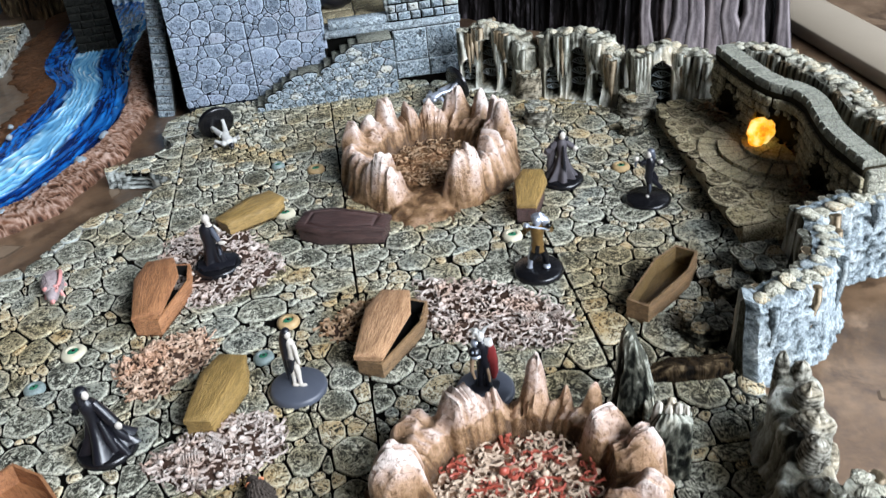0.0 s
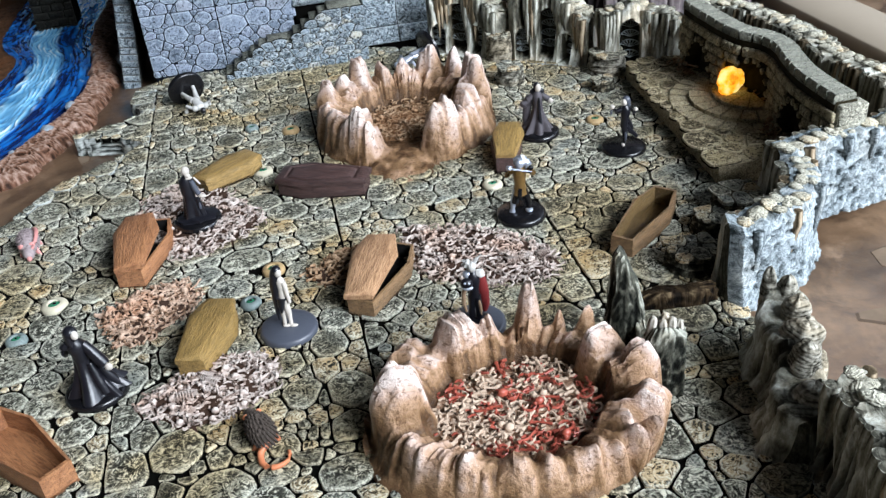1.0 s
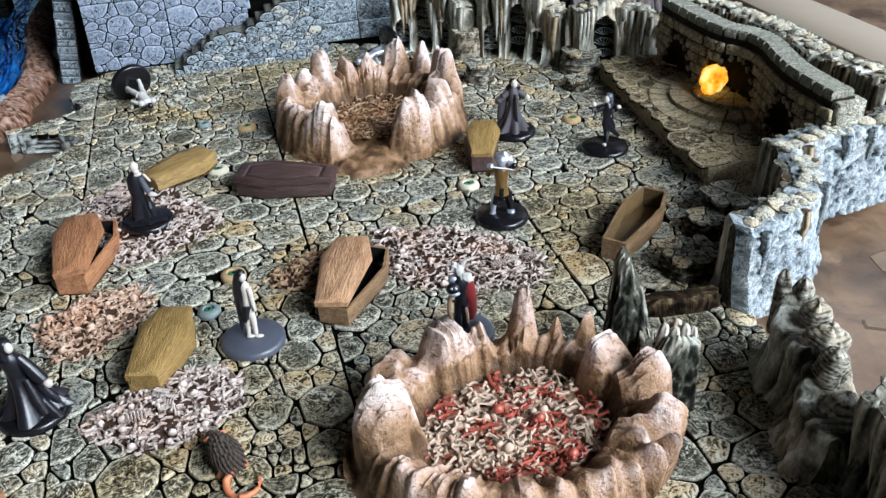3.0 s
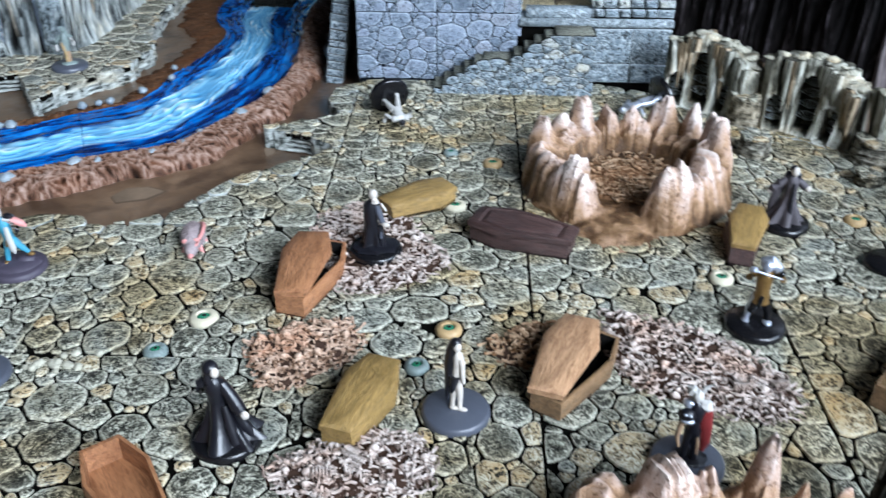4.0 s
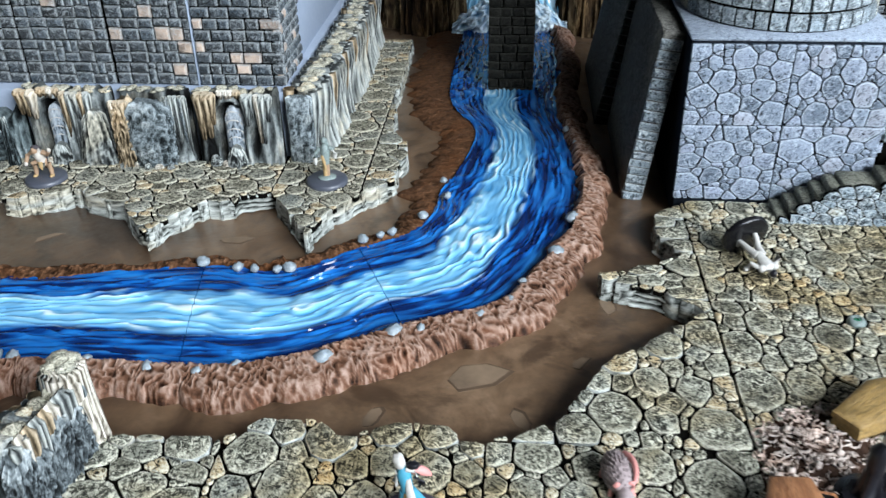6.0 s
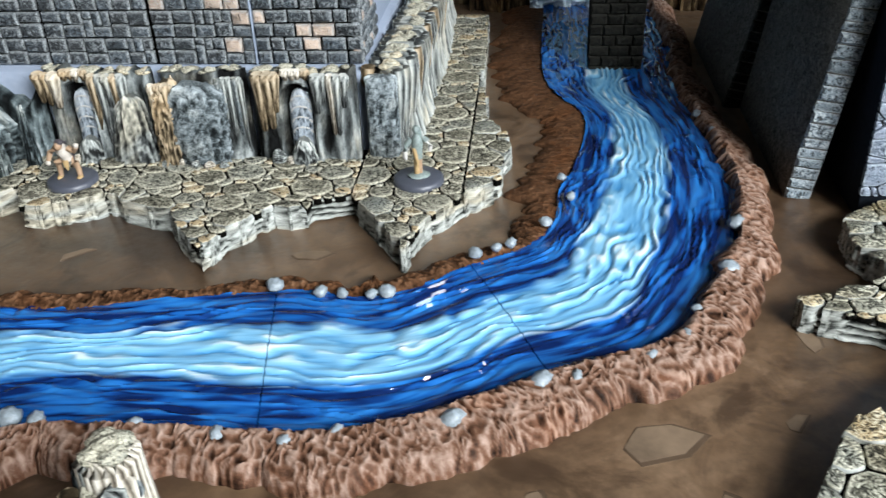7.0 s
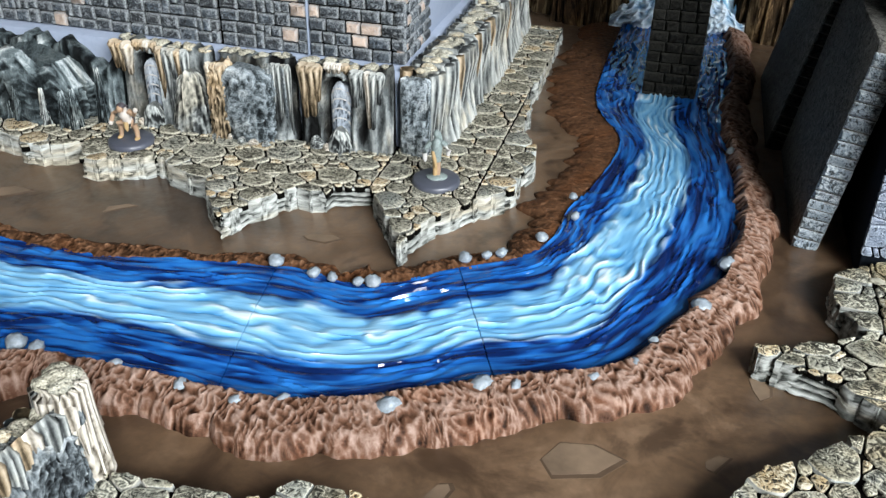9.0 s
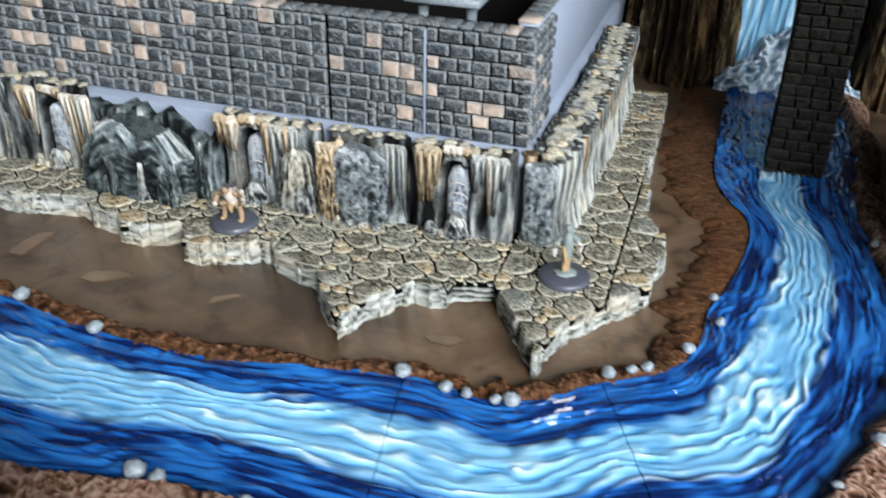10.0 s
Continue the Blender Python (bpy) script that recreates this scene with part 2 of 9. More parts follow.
M_SHELL = relief_material("pale_shell_relief", (0.07, 0.08, 0.085), (0.24, 0.27, 0.28), (0.55, 0.6, 0.6), (0.95, 0.88, 0.8), (1, 1, 1), 1.0, 0.2, 1.05)
def pit_material():
    """Flesh-pink cast rock: cream on the crests, ochre-brown wash low down."""
    m, n, l, b = material("pit_flesh_rock", 0.5, 0, 0.3)
    rel = attr(n, "edge")
    w = world_coords(n, l)
    wide, mid, fine = tex_noise(n, l, w, 70, 3, 0.5, 0.4), tex_noise(n, l, w, 260, 4, 0.6), tex_noise(n, l, w, 1200, 3, 0.6)
    v = calc(n, l, "ADD", rel, calc(n, l, "MULTIPLY", calc(n, l, "SUBTRACT", wide, 0.5), 0.35))
    v = calc(n, l, "ADD", v, calc(n, l, "ADD", calc(n, l, "MULTIPLY", calc(n, l, "SUBTRACT", mid, 0.5), 0.62), calc(n, l, "MULTIPLY", calc(n, l, "SUBTRACT", fine, 0.5), 0.22)))
    col = ramp(n, l, v, [(0.0, (0.06, 0.03, 0.012)), (0.24, (0.2, 0.115, 0.055)), (0.48, (0.35, 0.22, 0.135)), (0.74, (0.46, 0.335, 0.27)), (1.0, (0.63, 0.54, 0.49))])
    spot = tex_noise(n, l, w, 420, 4, 0.7, 0.6)
    col = mix(n, l, ramp(n, l, spot, [(0.53, g3(0)), (0.63, g3(0.8))]), col, (0.11, 0.055, 0.026))
    l.new(col, b.inputs["Base Color"])
    bump(n, l, b, calc(n, l, "ADD", mid, calc(n, l, "MULTIPLY", fine, 0.4)), 0.8, 0.0016)
    return m


M_PIT = pit_material()
M_BANK = relief_material("river_bank_earth", (0.035, 0.016, 0.009), (0.12, 0.06, 0.036), (0.46, 0.345, 0.285), (0.85, 0.6, 0.42), (1, 1, 1), 0.8, 0.14, 1.02, 0.5, 0.3)
M_FARBANK = relief_material("river_bank_umber", (0.04, 0.019, 0.009), (0.115, 0.056, 0.028), (0.29, 0.175, 0.105), (0.75, 0.52, 0.3), (1, 1, 1), 0.8, 0.2, 1.05, 0.65, 0.5)
M_BONEWASH = joint_material("dark_bone_wash", (0.018, 0.01, 0.007), (0.07, 0.042, 0.03))
M_BONE = relief_material("old_bone", (0.06, 0.038, 0.03), (0.29, 0.225, 0.19), (0.72, 0.64, 0.58), (0.75, 0.5, 0.35), (1, 1, 1), 0.9, 0.12, 1.0, 0.6, 0.6)
M_BONETAN = relief_material("tan_bone", (0.08, 0.042, 0.024), (0.32, 0.2, 0.13), (0.68, 0.52, 0.4), (0.75, 0.5, 0.35), (1, 1, 1), 0.9, 0.12, 1.0, 0.6, 0.6)
M_BONEBROWN = relief_material("brown_bone", (0.06, 0.03, 0.012), (0.22, 0.125, 0.065), (0.52, 0.38, 0.25), (0.7, 0.5, 0.35), (1, 1, 1), 0.9, 0.12, 1.0, 0.6, 0.6)


M_JOINT = joint_material("joint_wash", (0.0012, 0.0012, 0.001), (0.004, 0.0038, 0.003))
M_JOINTBROWN = joint_material("brown_joint", (0.012, 0.01, 0.006), (0.04, 0.033, 0.02))
M_TJOINT = joint_material("blue_grey_joint", (0.006, 0.008, 0.011), (0.02, 0.025, 0.034))
M_FOAM = joint_material("blue_grey_foam", (0.2, 0.24, 0.31), (0.27, 0.31, 0.38))
M_BLACK = joint_material("black_interior", (0.006, 0.006, 0.006), (0.016, 0.015, 0.014))


def wood_material(name, dark, lite, rough=0.5):
    m, n, l, b = material(name, rough, 0, 0.4)
    c = coords(n, l, (1, 0.12, 1))
    grain = tex_noise(n, l, c, 900, 4, 0.65, 1.5)
    wide = tex_noise(n, l, c, 160, 3, 0.6, 1.0)
    col = ramp(n, l, grain, [(0.3, dark), (0.55, lite), (0.8, tuple(min(1, x * 1.25) for x in lite))])
    col = mix(n, l, ramp(n, l, wide, [(0.4, g3(0.0)), (0.7, g3(0.6))]), col, dark)
    l.new(col, b.inputs["Base Color"])
    bump(n, l, b, grain, 1.0, 0.0007)
    return m


M_WOOD_ORANGE = wood_material("orange_wood", (0.13, 0.047, 0.018), (0.38, 0.18, 0.08))
M_WOOD_TAN = wood_material("tan_wood", (0.12, 0.075, 0.02), (0.3, 0.19, 0.06))
M_WOOD_BROWN = wood_material("brown_wood", (0.07, 0.04, 0.018), (0.24, 0.145, 0.07))
M_WOOD_PALE = wood_material("pale_wood", (0.17, 0.08, 0.035), (0.47, 0.28, 0.15))
M_WOOD_DARK = wood_material("dark_wood", (0.018, 0.01, 0.009), (0.075, 0.04, 0.035))
M_WOOD_IN = wood_material("coffin_inside_wood", (0.05, 0.03, 0.01), (0.16, 0.1, 0.035))


def plain(name, col, rough=0.5, spec=0.4, vary=0.35, scale=300, metal=0.0):
    m, n, l, b = material(name, rough, metal, spec)
    f = tex_noise(n, l, world_coords(n, l), scale, 4, 0.65)
    l.new(mix(n, l, f, tuple(c * (1 - vary) for c in col), tuple(min(1, c * (1 + vary)) for c in col)), b.inputs["Base Color"])
    bump(n, l, b, f, 0.25, 0.0006)
    return m


M_BASE_BLACK = plain("black_plastic", (0.005, 0.005, 0.006), 0.25, 0.45, 0.2)
M_BASE_GREY = plain("grey_plastic", (0.06, 0.066, 0.085), 0.38, 0.5, 0.15)
M_BASE_PURPLE = plain("dark_violet_paint", (0.05, 0.042, 0.06), 0.55)
M_CLOTH_BLACK = plain("black_cloth_paint", (0.008, 0.008, 0.011), 0.28, 0.4, 0.5)
M_CLOTH_GREY = plain("grey_violet_cloth_paint", (0.055, 0.048, 0.054), 0.6)
M_SKIN = plain("pale_skin_paint", (0.46, 0.42, 0.37), 0.55)
M_TANSKIN = plain("tan_skin_paint", (0.3, 0.2, 0.125), 0.55)
M_GREENSKIN = plain("green_skin_paint", (0.2, 0.22, 0.135), 0.6)
M_GOLD = plain("gold_brown_paint", (0.2, 0.12, 0.04), 0.3, 0.5, 0.7, 500, 0.5)
M_SILVER = plain("silver_paint", (0.42, 0.45, 0.52), 0.32, 0.5, 0.4, 300, 0.6)
M_RED = plain("dark_red_paint", (0.16, 0.02, 0.02), 0.5)
M_TEAL = plain("teal_paint", (0.05, 0.23, 0.33), 0.5)
M_WHITE = plain("white_paint", (0.42, 0.41, 0.385), 0.55, 0.4, 0.3)
M_FOAMWHITE = relief_material("blue_white_foam_paint", (0.09, 0.2, 0.34), (0.3, 0.43, 0.55), (0.72, 0.8, 0.84), (0.9, 0.95, 1.0), (1, 1, 0.6), 0.5, 0.1, 0.95, 0.4, 0.2)
M_PINK = plain("pink_paint", (0.5, 0.22, 0.2), 0.5)
M_TAIL = plain("orange_tail_paint", (0.46, 0.16, 0.07), 0.45)
M_FUR = plain("grey_fur_paint", (0.07, 0.055, 0.045), 0.7, 0.3, 0.5, 600)
M_FURPINK = plain("pink_grey_fur_paint", (0.27, 0.22, 0.22), 0.7, 0.3, 0.4, 600)
M_BLOOD = plain("blood_red_paint", (0.3, 0.065, 0.04), 0.4, 0.5, 0.6, 500)
M_GNAWED = plain("gnawed_tan_bone", (0.45, 0.34, 0.25), 0.6, 0.3, 0.5, 600)
M_GREEN = plain("green_gem_paint", (0.03, 0.16, 0.085), 0.2, 0.6, 0.4)
M_RING = plain("grey_ring_paint", (0.17, 0.21, 0.2), 0.5, 0.4, 0.7, 900)
M_OCHRE = plain("ochre_paint", (0.36, 0.25, 0.12), 0.5, 0.4, 0.5, 500)
M_EYEWHITE = plain("ivory_paint", (0.5, 0.46, 0.34), 0.4, 0.5, 0.2)
M_PEBBLE = plain("pale_blue_pebble", (0.2, 0.235, 0.26), 0.45, 0.5, 0.85, 500)
M_CREAM = plain("cream_board", (0.27, 0.225, 0.17), 0.6, 0.3, 0.08, 20)
# the unseen room is near black so that it bounces little light
M_ROOMWALL = plain("room_wall_paint", (0.05, 0.05, 0.05), 0.9, 0.2, 0.05, 3)
M_ROOMFLOOR = plain("room_floor_boards", (0.06, 0.045, 0.035), 0.6, 0.3, 0.3, 4)
M_DARKROCK = relief_material("violet_grey_rock", (0.005, 0.0045, 0.0045), (0.014, 0.012, 0.0125), (0.1, 0.088, 0.098), (0.6, 0.5, 0.4), (1, 1, 0.25), 0.35, 0.34, 1.0)
M_BROWNROCK = relief_material("brown_drip_rock", (0.008, 0.005, 0.0025), (0.04, 0.026, 0.013), (0.24, 0.18, 0.1), (0.8, 0.5, 0.2), (1, 1, 0.2), 0.5, 0.3, 1.05)


def mat_material():
    """Printed game mat: brown earth, darker clouds, pale scratches."""
    m, n, l, b = material("printed_earth_mat", 0.36, 0, 0.75)
    w = world_coords(n, l)
    big = tex_noise(n, l, w, 7, 5, 0.6, 0.5)
    mid_ = tex_noise(n, l, w, 34, 5, 0.62, 0.8)
    fine = tex_noise(n, l, w, 220, 5, 0.65)
    col = ramp(n, l, big, [(0.34, (0.05, 0.029, 0.016)), (0.5, (0.155, 0.095, 0.053)), (0.66, (0.26, 0.172, 0.105))])
    col = mix(n, l, ramp(n, l, mid_, [(0.36, g3(0.75)), (0.5, g3(0))]), col, (0.04, 0.022, 0.012))
    col = mix(n, l, ramp(n, l, mid_, [(0.56, g3(0)), (0.7, g3(0.55))]), col, (0.3, 0.2, 0.125))
    col = mix(n, l, ramp(n, l, fine, [(0.35, g3(0.35)), (0.6, g3(0))]), col, (0.04, 0.025, 0.015))
    l.new(col, b.inputs["Base Color"])
    l.new(ramp(n, l, fine, [(0.3, g3(0.28)), (0.7, g3(0.46))]), b.inputs["Roughness"])
    bump(n, l, b, calc(n, l, "ADD", mid_, calc(n, l, "MULTIPLY", fine, 0.5)), 0.2, 0.0012)
    return m


M_MAT = mat_material()


def water_material():
    """Painted resin river: dark blue sides, pale current in the middle, gloss varnish."""
    m, n, l, b = material("painted_water", 0.07, 0, 0.7)
    uv = n.new("ShaderNodeUVMap")
    mp = n.new("ShaderNodeMapping")
    mp.inputs["Scale"].default_value = (9, 60, 1)
    l.new(uv.outputs[0], mp.inputs[0])
    mp2 = n.new("ShaderNodeMapping")
    mp2.inputs["Scale"].default_value = (16, 170, 1)
    l.new(uv.outputs[0], mp2.inputs[0])
    wav = tex_noise(n, l, mp.outputs[0], 1.0, 3, 0.55, 0.6)
    fin = tex_noise(n, l, mp2.outputs[0], 1.0, 4, 0.6, 0.5)
    mid, rel = attr(n, "tone"), attr(n, "edge")
    mp3 = n.new("ShaderNodeMapping")
    mp3.inputs["Scale"].default_value = (30, 190, 1)
    l.new(uv.outputs[0], mp3.inputs[0])
    blot = tex_noise(n, l, mp3.outputs[0], 1.0, 2, 0.5, 0.5)
    band = calc(n, l, "MULTIPLY", calc(n, l, "SUBTRACT", mid, 0.24), 1.8)
    band = calc(n, l, "ADD", band, calc(n, l, "MULTIPLY", calc(n, l, "SUBTRACT", wav, 0.5), 0.5))
    band = calc(n, l, "ADD", band, calc(n, l, "MULTIPLY", calc(n, l, "SUBTRACT", rel, 0.5), 0.3))
    low = calc(n, l, "ADD", calc(n, l, "MULTIPLY", blot, 0.92), calc(n, l, "MULTIPLY", rel, 0.12))
    side = ramp(n, l, low, [(0.42, (0.003, 0.013, 0.07)), (0.485, (0.005, 0.036, 0.165)), (0.54, (0.008, 0.08, 0.3)), (0.68, (0.02, 0.15, 0.45))])
    crest = calc(n, l, "ADD", rel, calc(n, l, "MULTIPLY", calc(n, l, "SUBTRACT", fin, 0.5), 0.5))
    pale = ramp(n, l, crest, [(0.14, (0.055, 0.24, 0.5)), (0.42, (0.15, 0.39, 0.63)), (0.72, (0.24, 0.50, 0.70)), (0.97, (0.64, 0.79, 0.86))])
    col = mix(n, l, ramp(n, l, band, [(0.28, g3(0)), (0.62, g3(1))]), side, pale)
    l.new(col, b.inputs["Base Color"])
    bump(n, l, b, calc(n, l, "ADD", wav, calc(n, l, "MULTIPLY", fin, 0.5)), 0.6, 0.0014)
    return m


M_WATER = water_material()


def glow_material():
    m, n, l, b = material("glowing_amber_resin", 0.25, 0, 0.5)
    f = tex_noise(n, l, coords(n, l), 130, 3, 0.6)
    col = ramp(n, l, f, [(0.32, (1.0, 0.2, 0.0)), (0.47, (1.0, 0.48, 0.02)), (0.62, (1.0, 0.8, 0.25))])
    l.new(col, b.inputs["Base Color"])
    l.new(col, b.inputs["Emission Color"])
    b.inputs["Emission Strength"].default_value = 1.25
    return m


M_GLOW = glow_material()


# ---- mesh building ----
class Build:
    """Gathers vertices and faces of one mesh, with material numbers and two values per vertex."""

    def __init__(self):
        self.v, self.f, self.m, self.e, self.t, self.s = [], [], [], [], [], []

    def add(self, verts, faces, mat=0, edge=None, tone=0.3, smooth=True):
        k = len(self.v)
        self.v += [tuple(p) for p in verts]
        self.e += list(edge) if edge is not None else [0.5] * len(verts)
        self.t += list(tone) if hasattr(tone, "__len__") else [tone] * len(verts)
        self.f += [tuple(i + k for i in f) for f in faces]
        self.m += [mat] * len(faces)
        self.s += [smooth] * len(faces)

    def tube(self, pts, radii, sides=8, mat=0, squash=1.0, tone=0.3):
        """A round body along pts; radii at each point; closed with tips."""
        pts = [Vector(p) for p in pts]
        verts, edge = [], []
        for i, p in enumerate(pts):
            d = (pts[min(i + 1, len(pts) - 1)] - pts[max(i - 1, 0)]).normalized()
            a = d.orthogonal().normalized() if abs(d.z) < 0.9 else Vector((1, 0, 0))
            a = (a - d * a.dot(d)).normalized()
            c = d.cross(a)
            for k in range(sides):
                w = 2 * math.pi * k / sides
                verts.append(p + (a * math.cos(w) + c * math.sin(w) * squash) * radii[i])
                edge.append(0.6 + 0.3 * math.sin(5 * w + i))
        faces = []
        for i in range(len(pts) - 1):
            for k in range(sides):
                q = (k + 1) % sides
                faces.append((i * sides + k, i * sides + q, (i + 1) * sides + q, (i + 1) * sides + k))
        faces.append(tuple(range(sides - 1, -1, -1)))
        faces.append(tuple((len(pts) - 1) * sides + k for k in range(sides)))
        self.add(verts, faces, mat, edge, tone)

    def ball(self, c, r, mat=0, seg=8, rings=6, tone=0.3, rough=0.0, m=None):
        r = r if hasattr(r, "__len__") else (r, r, r)
        verts, edge = [], []
        for i in range(rings + 1):
            t = math.pi * i / rings
            for k in range(seg):
                w = 2 * math.pi * k / seg
                q = Vector((math.sin(t) * math.cos(w), math.sin(t) * math.sin(w), math.cos(t)))
                s = 1 + (rough * noise.noise(Vector((q.x * 2 + c[0] * 900, q.y * 2 + c[1] * 900, q.z * 2))) if rough else 0)
                p = Vector((q.x * r[0] * s, q.y * r[1] * s, q.z * r[2] * s))
                if m is not None:
                    p = m @ p
                verts.append((c[0] + p.x, c[1] + p.y, c[2] + p.z))
                edge.append(0.5 + 0.45 * q.z)
        faces = [(i * seg + k, (i + 1) * seg + k, (i + 1) * seg + (k + 1) % seg, i * seg + (k + 1) % seg) for i in range(rings) for k in range(seg)]
        self.add(verts, faces, mat, edge, tone)

    def lathe(self, c, prof, seg=24, mat=0, tone=0.3, wob=None, smooth=True):
        """Profile of (radius, height) turned round the upright line through c."""
        verts, edge = [], []
        for r, z in prof:
            for k in range(seg):
                w = 2 * math.pi * k / seg
                q = r * (1 + wob(w, z) if wob else 1)
                verts.append((c[0] + q * math.cos(w), c[1] + q * math.sin(w), c[2] + z))
                edge.append(0.5 + 0.4 * math.sin(7 * w + z * 300))
        faces = [(i * seg + k, i * seg + (k + 1) % seg, (i + 1) * seg + (k + 1) % seg, (i + 1) * seg + k) for i in range(len(prof) - 1) for k in range(seg)]
        faces.append(tuple(range(seg - 1, -1, -1)))
        faces.append(tuple((len(prof) - 1) * seg + k for k in range(seg)))
        self.add(verts, faces, mat, edge, tone, smooth)

    def box(self, lo, hi, mat=0, bev=0.0004, tone=0.3, m=None):
        """A box with bevelled edges."""
        bm = bmesh.new()
        bmesh.ops.create_cube(bm, size=1.0)
        for p in bm.verts:
            p.co = Vector([lo[i] + (p.co[i] + 0.5) * (hi[i] - lo[i]) for i in range(3)])
        if bev:
            bmesh.ops.bevel(bm, geom=bm.edges[:], offset=bev, segments=1, affect="EDGES")
        bm.verts.index_update()
        verts = [(m @ p.co) if m is not None else p.co.copy() for p in bm.verts]
        faces = [[q.index for q in f.verts] for f in bm.faces]
        bm.free()
        self.add(verts, faces, mat, [0.4] * len(verts), tone, False)

    def prism(self, outline, z0, z1, mat=0, tone=0.3, bev=0.0, m=None):
        """An upright prism over a counter-clockwise outline; bev draws the top in."""
        n = len(outline)
        c = [sum(p[i] for p in outline) / n for i in (0, 1)]
        rows = [(z0, 1.0), (z1 - bev, 1.0), (z1, 1 - bev * 60)] if bev else [(z0, 1.0), (z1, 1.0)]
        verts = [(c[0] + (x - c[0]) * s, c[1] + (y - c[1]) * s, z) for z, s in rows for x, y in outline]
        if m is not None:
            verts = [m @ Vector(p) for p in verts]
        faces = [(i * n + k, i * n + (k + 1) % n, (i + 1) * n + (k + 1) % n, (i + 1) * n + k) for i in range(len(rows) - 1) for k in range(n)]
        faces += [tuple(range(n - 1, -1, -1)), tuple((len(rows) - 1) * n + k for k in range(n))]
        self.add(verts, faces, mat, [0.3 if z == z0 else 0.8 for z, s in rows for _ in outline], tone, False)

    def grid(self, rows, mat=0, edge=None, tone=None, closed=False):
        """A sheet from rows of points."""
        w = len(rows[0])
        verts = [p for r in rows for p in r]
        faces = []
        for i in range(len(rows) - 1):
            for k in range(w if closed else w - 1):
                q = (k + 1) % w
                faces.append((i * w + k, i * w + q, (i + 1) * w + q, (i + 1) * w + k))
        self.add(verts, faces, mat, [x for r in edge for x in r] if edge is not None else None, [x for r in tone for x in r] if tone is not None else 0.3)

    def mesh(self, name, mats):
        me = bpy.data.meshes.new(name)
        me.from_pydata(self.v, [], self.f)
        for q in mats:
            me.materials.append(q)
        me.polygons.foreach_set("material_index", self.m)
        me.polygons.foreach_set("use_smooth", self.s)
        for key, data in (("edge", self.e), ("tone", self.t)):
            a = me.attributes.new(key, "FLOAT", "POINT")
            a.data.foreach_set("value", [float(x) for x in data])
        me.update()
        me.set_sharp_from_angle(angle=radians(48))
        return me

    def ob(self, name, mats, parent=None, m=None, label=""):
        o = new(name, self.mesh(name, mats))
        if m is not None:
            o.matrix_world = m
        if parent is not None:
            o.parent = parent
        if label:
            tagged(o, label)
        return o


def thing(name, label, category, at=(0, 0, 0), group="", kind="", rz=0.0):
    e = new(name)
    e.empty_display_size = 0.01
    e.matrix_world = pose(*at, 0, 0, rz)
    return tagged(e, label, category, group, kind)


def smooth_line(pts, step):
    """Evenly spaced points on a smooth curve through pts."""
    P = [Vector(p) for p in pts]
    out = []
    for i in range(len(P) - 1):
        a, b, c, d = P[max(i - 1, 0)], P[i], P[i + 1], P[min(i + 2, len(P) - 1)]
        k = max(2, int((c - b).length / step))
        for j in range(k):
            t = j / k
            out.append(0.5 * ((2 * b) + (c - a) * t + (2 * a - 5 * b + 4 * c - d) * t * t + (3 * b - a - 3 * c + d) * t ** 3))
    out.append(P[-1])
    return out


def inside(p, poly):
    x, y, hit = p[0], p[1], False
    for i in range(len(poly)):
        (x1, y1), (x2, y2) = poly[i], poly[i - 1]
        if (y1 > y) != (y2 > y) and x < (x2 - x1) * (y - y1) / (y2 - y1) + x1:
            hit = not hit
    return hit


def clip(poly, nx, ny, d):
    """The part of a convex outline where nx*x + ny*y <= d."""
    out = []
    for i in range(len(poly)):
        a, b = poly[i - 1], poly[i]
        da, db = nx * a[0] + ny * a[1] - d, nx * b[0] + ny * b[1] - d
        if (da <= 0) != (db <= 0):
            t = da / (da - db)
            out.append((a[0] + (b[0] - a[0]) * t, a[1] + (b[1] - a[1]) * t))
        if db <= 0:
            out.append(b)
    return out


def pack(rng, box, sizes, ok, fixed=()):
    """Circles of falling size thrown into a box: rows of x, y, r."""
    x0, x1, y0, y1 = box
    sites = [tuple(s) for s in fixed]
    cell = 0.012
    table = {}
    for s in sites:
        table.setdefault((int(s[0] / cell // 1), int(s[1] / cell // 1)), []).append(s)
    for r, tries in sizes:
        for _ in range(tries):
            q = r * rng.uniform(0.85, 1.15)
            x, y = rng.uniform(x0 + 0.3 * q, x1 - 0.3 * q), rng.uniform(y0 + 0.3 * q, y1 - 0.3 * q)
            if not ok((x, y, q)):
                continue
            cx, cy = int(x / cell // 1), int(y / cell // 1)
            if all((x - s[0]) ** 2 + (y - s[1]) ** 2 > (0.93 * (q + s[2])) ** 2 for i in (-2, -1, 0, 1, 2) for j in (-2, -1, 0, 1, 2) for s in table.get((cx + i, cy + j), ())):
                s = (x, y, q)
                sites.append(s)
                table.setdefault((cx, cy), []).append(s)
    return sites


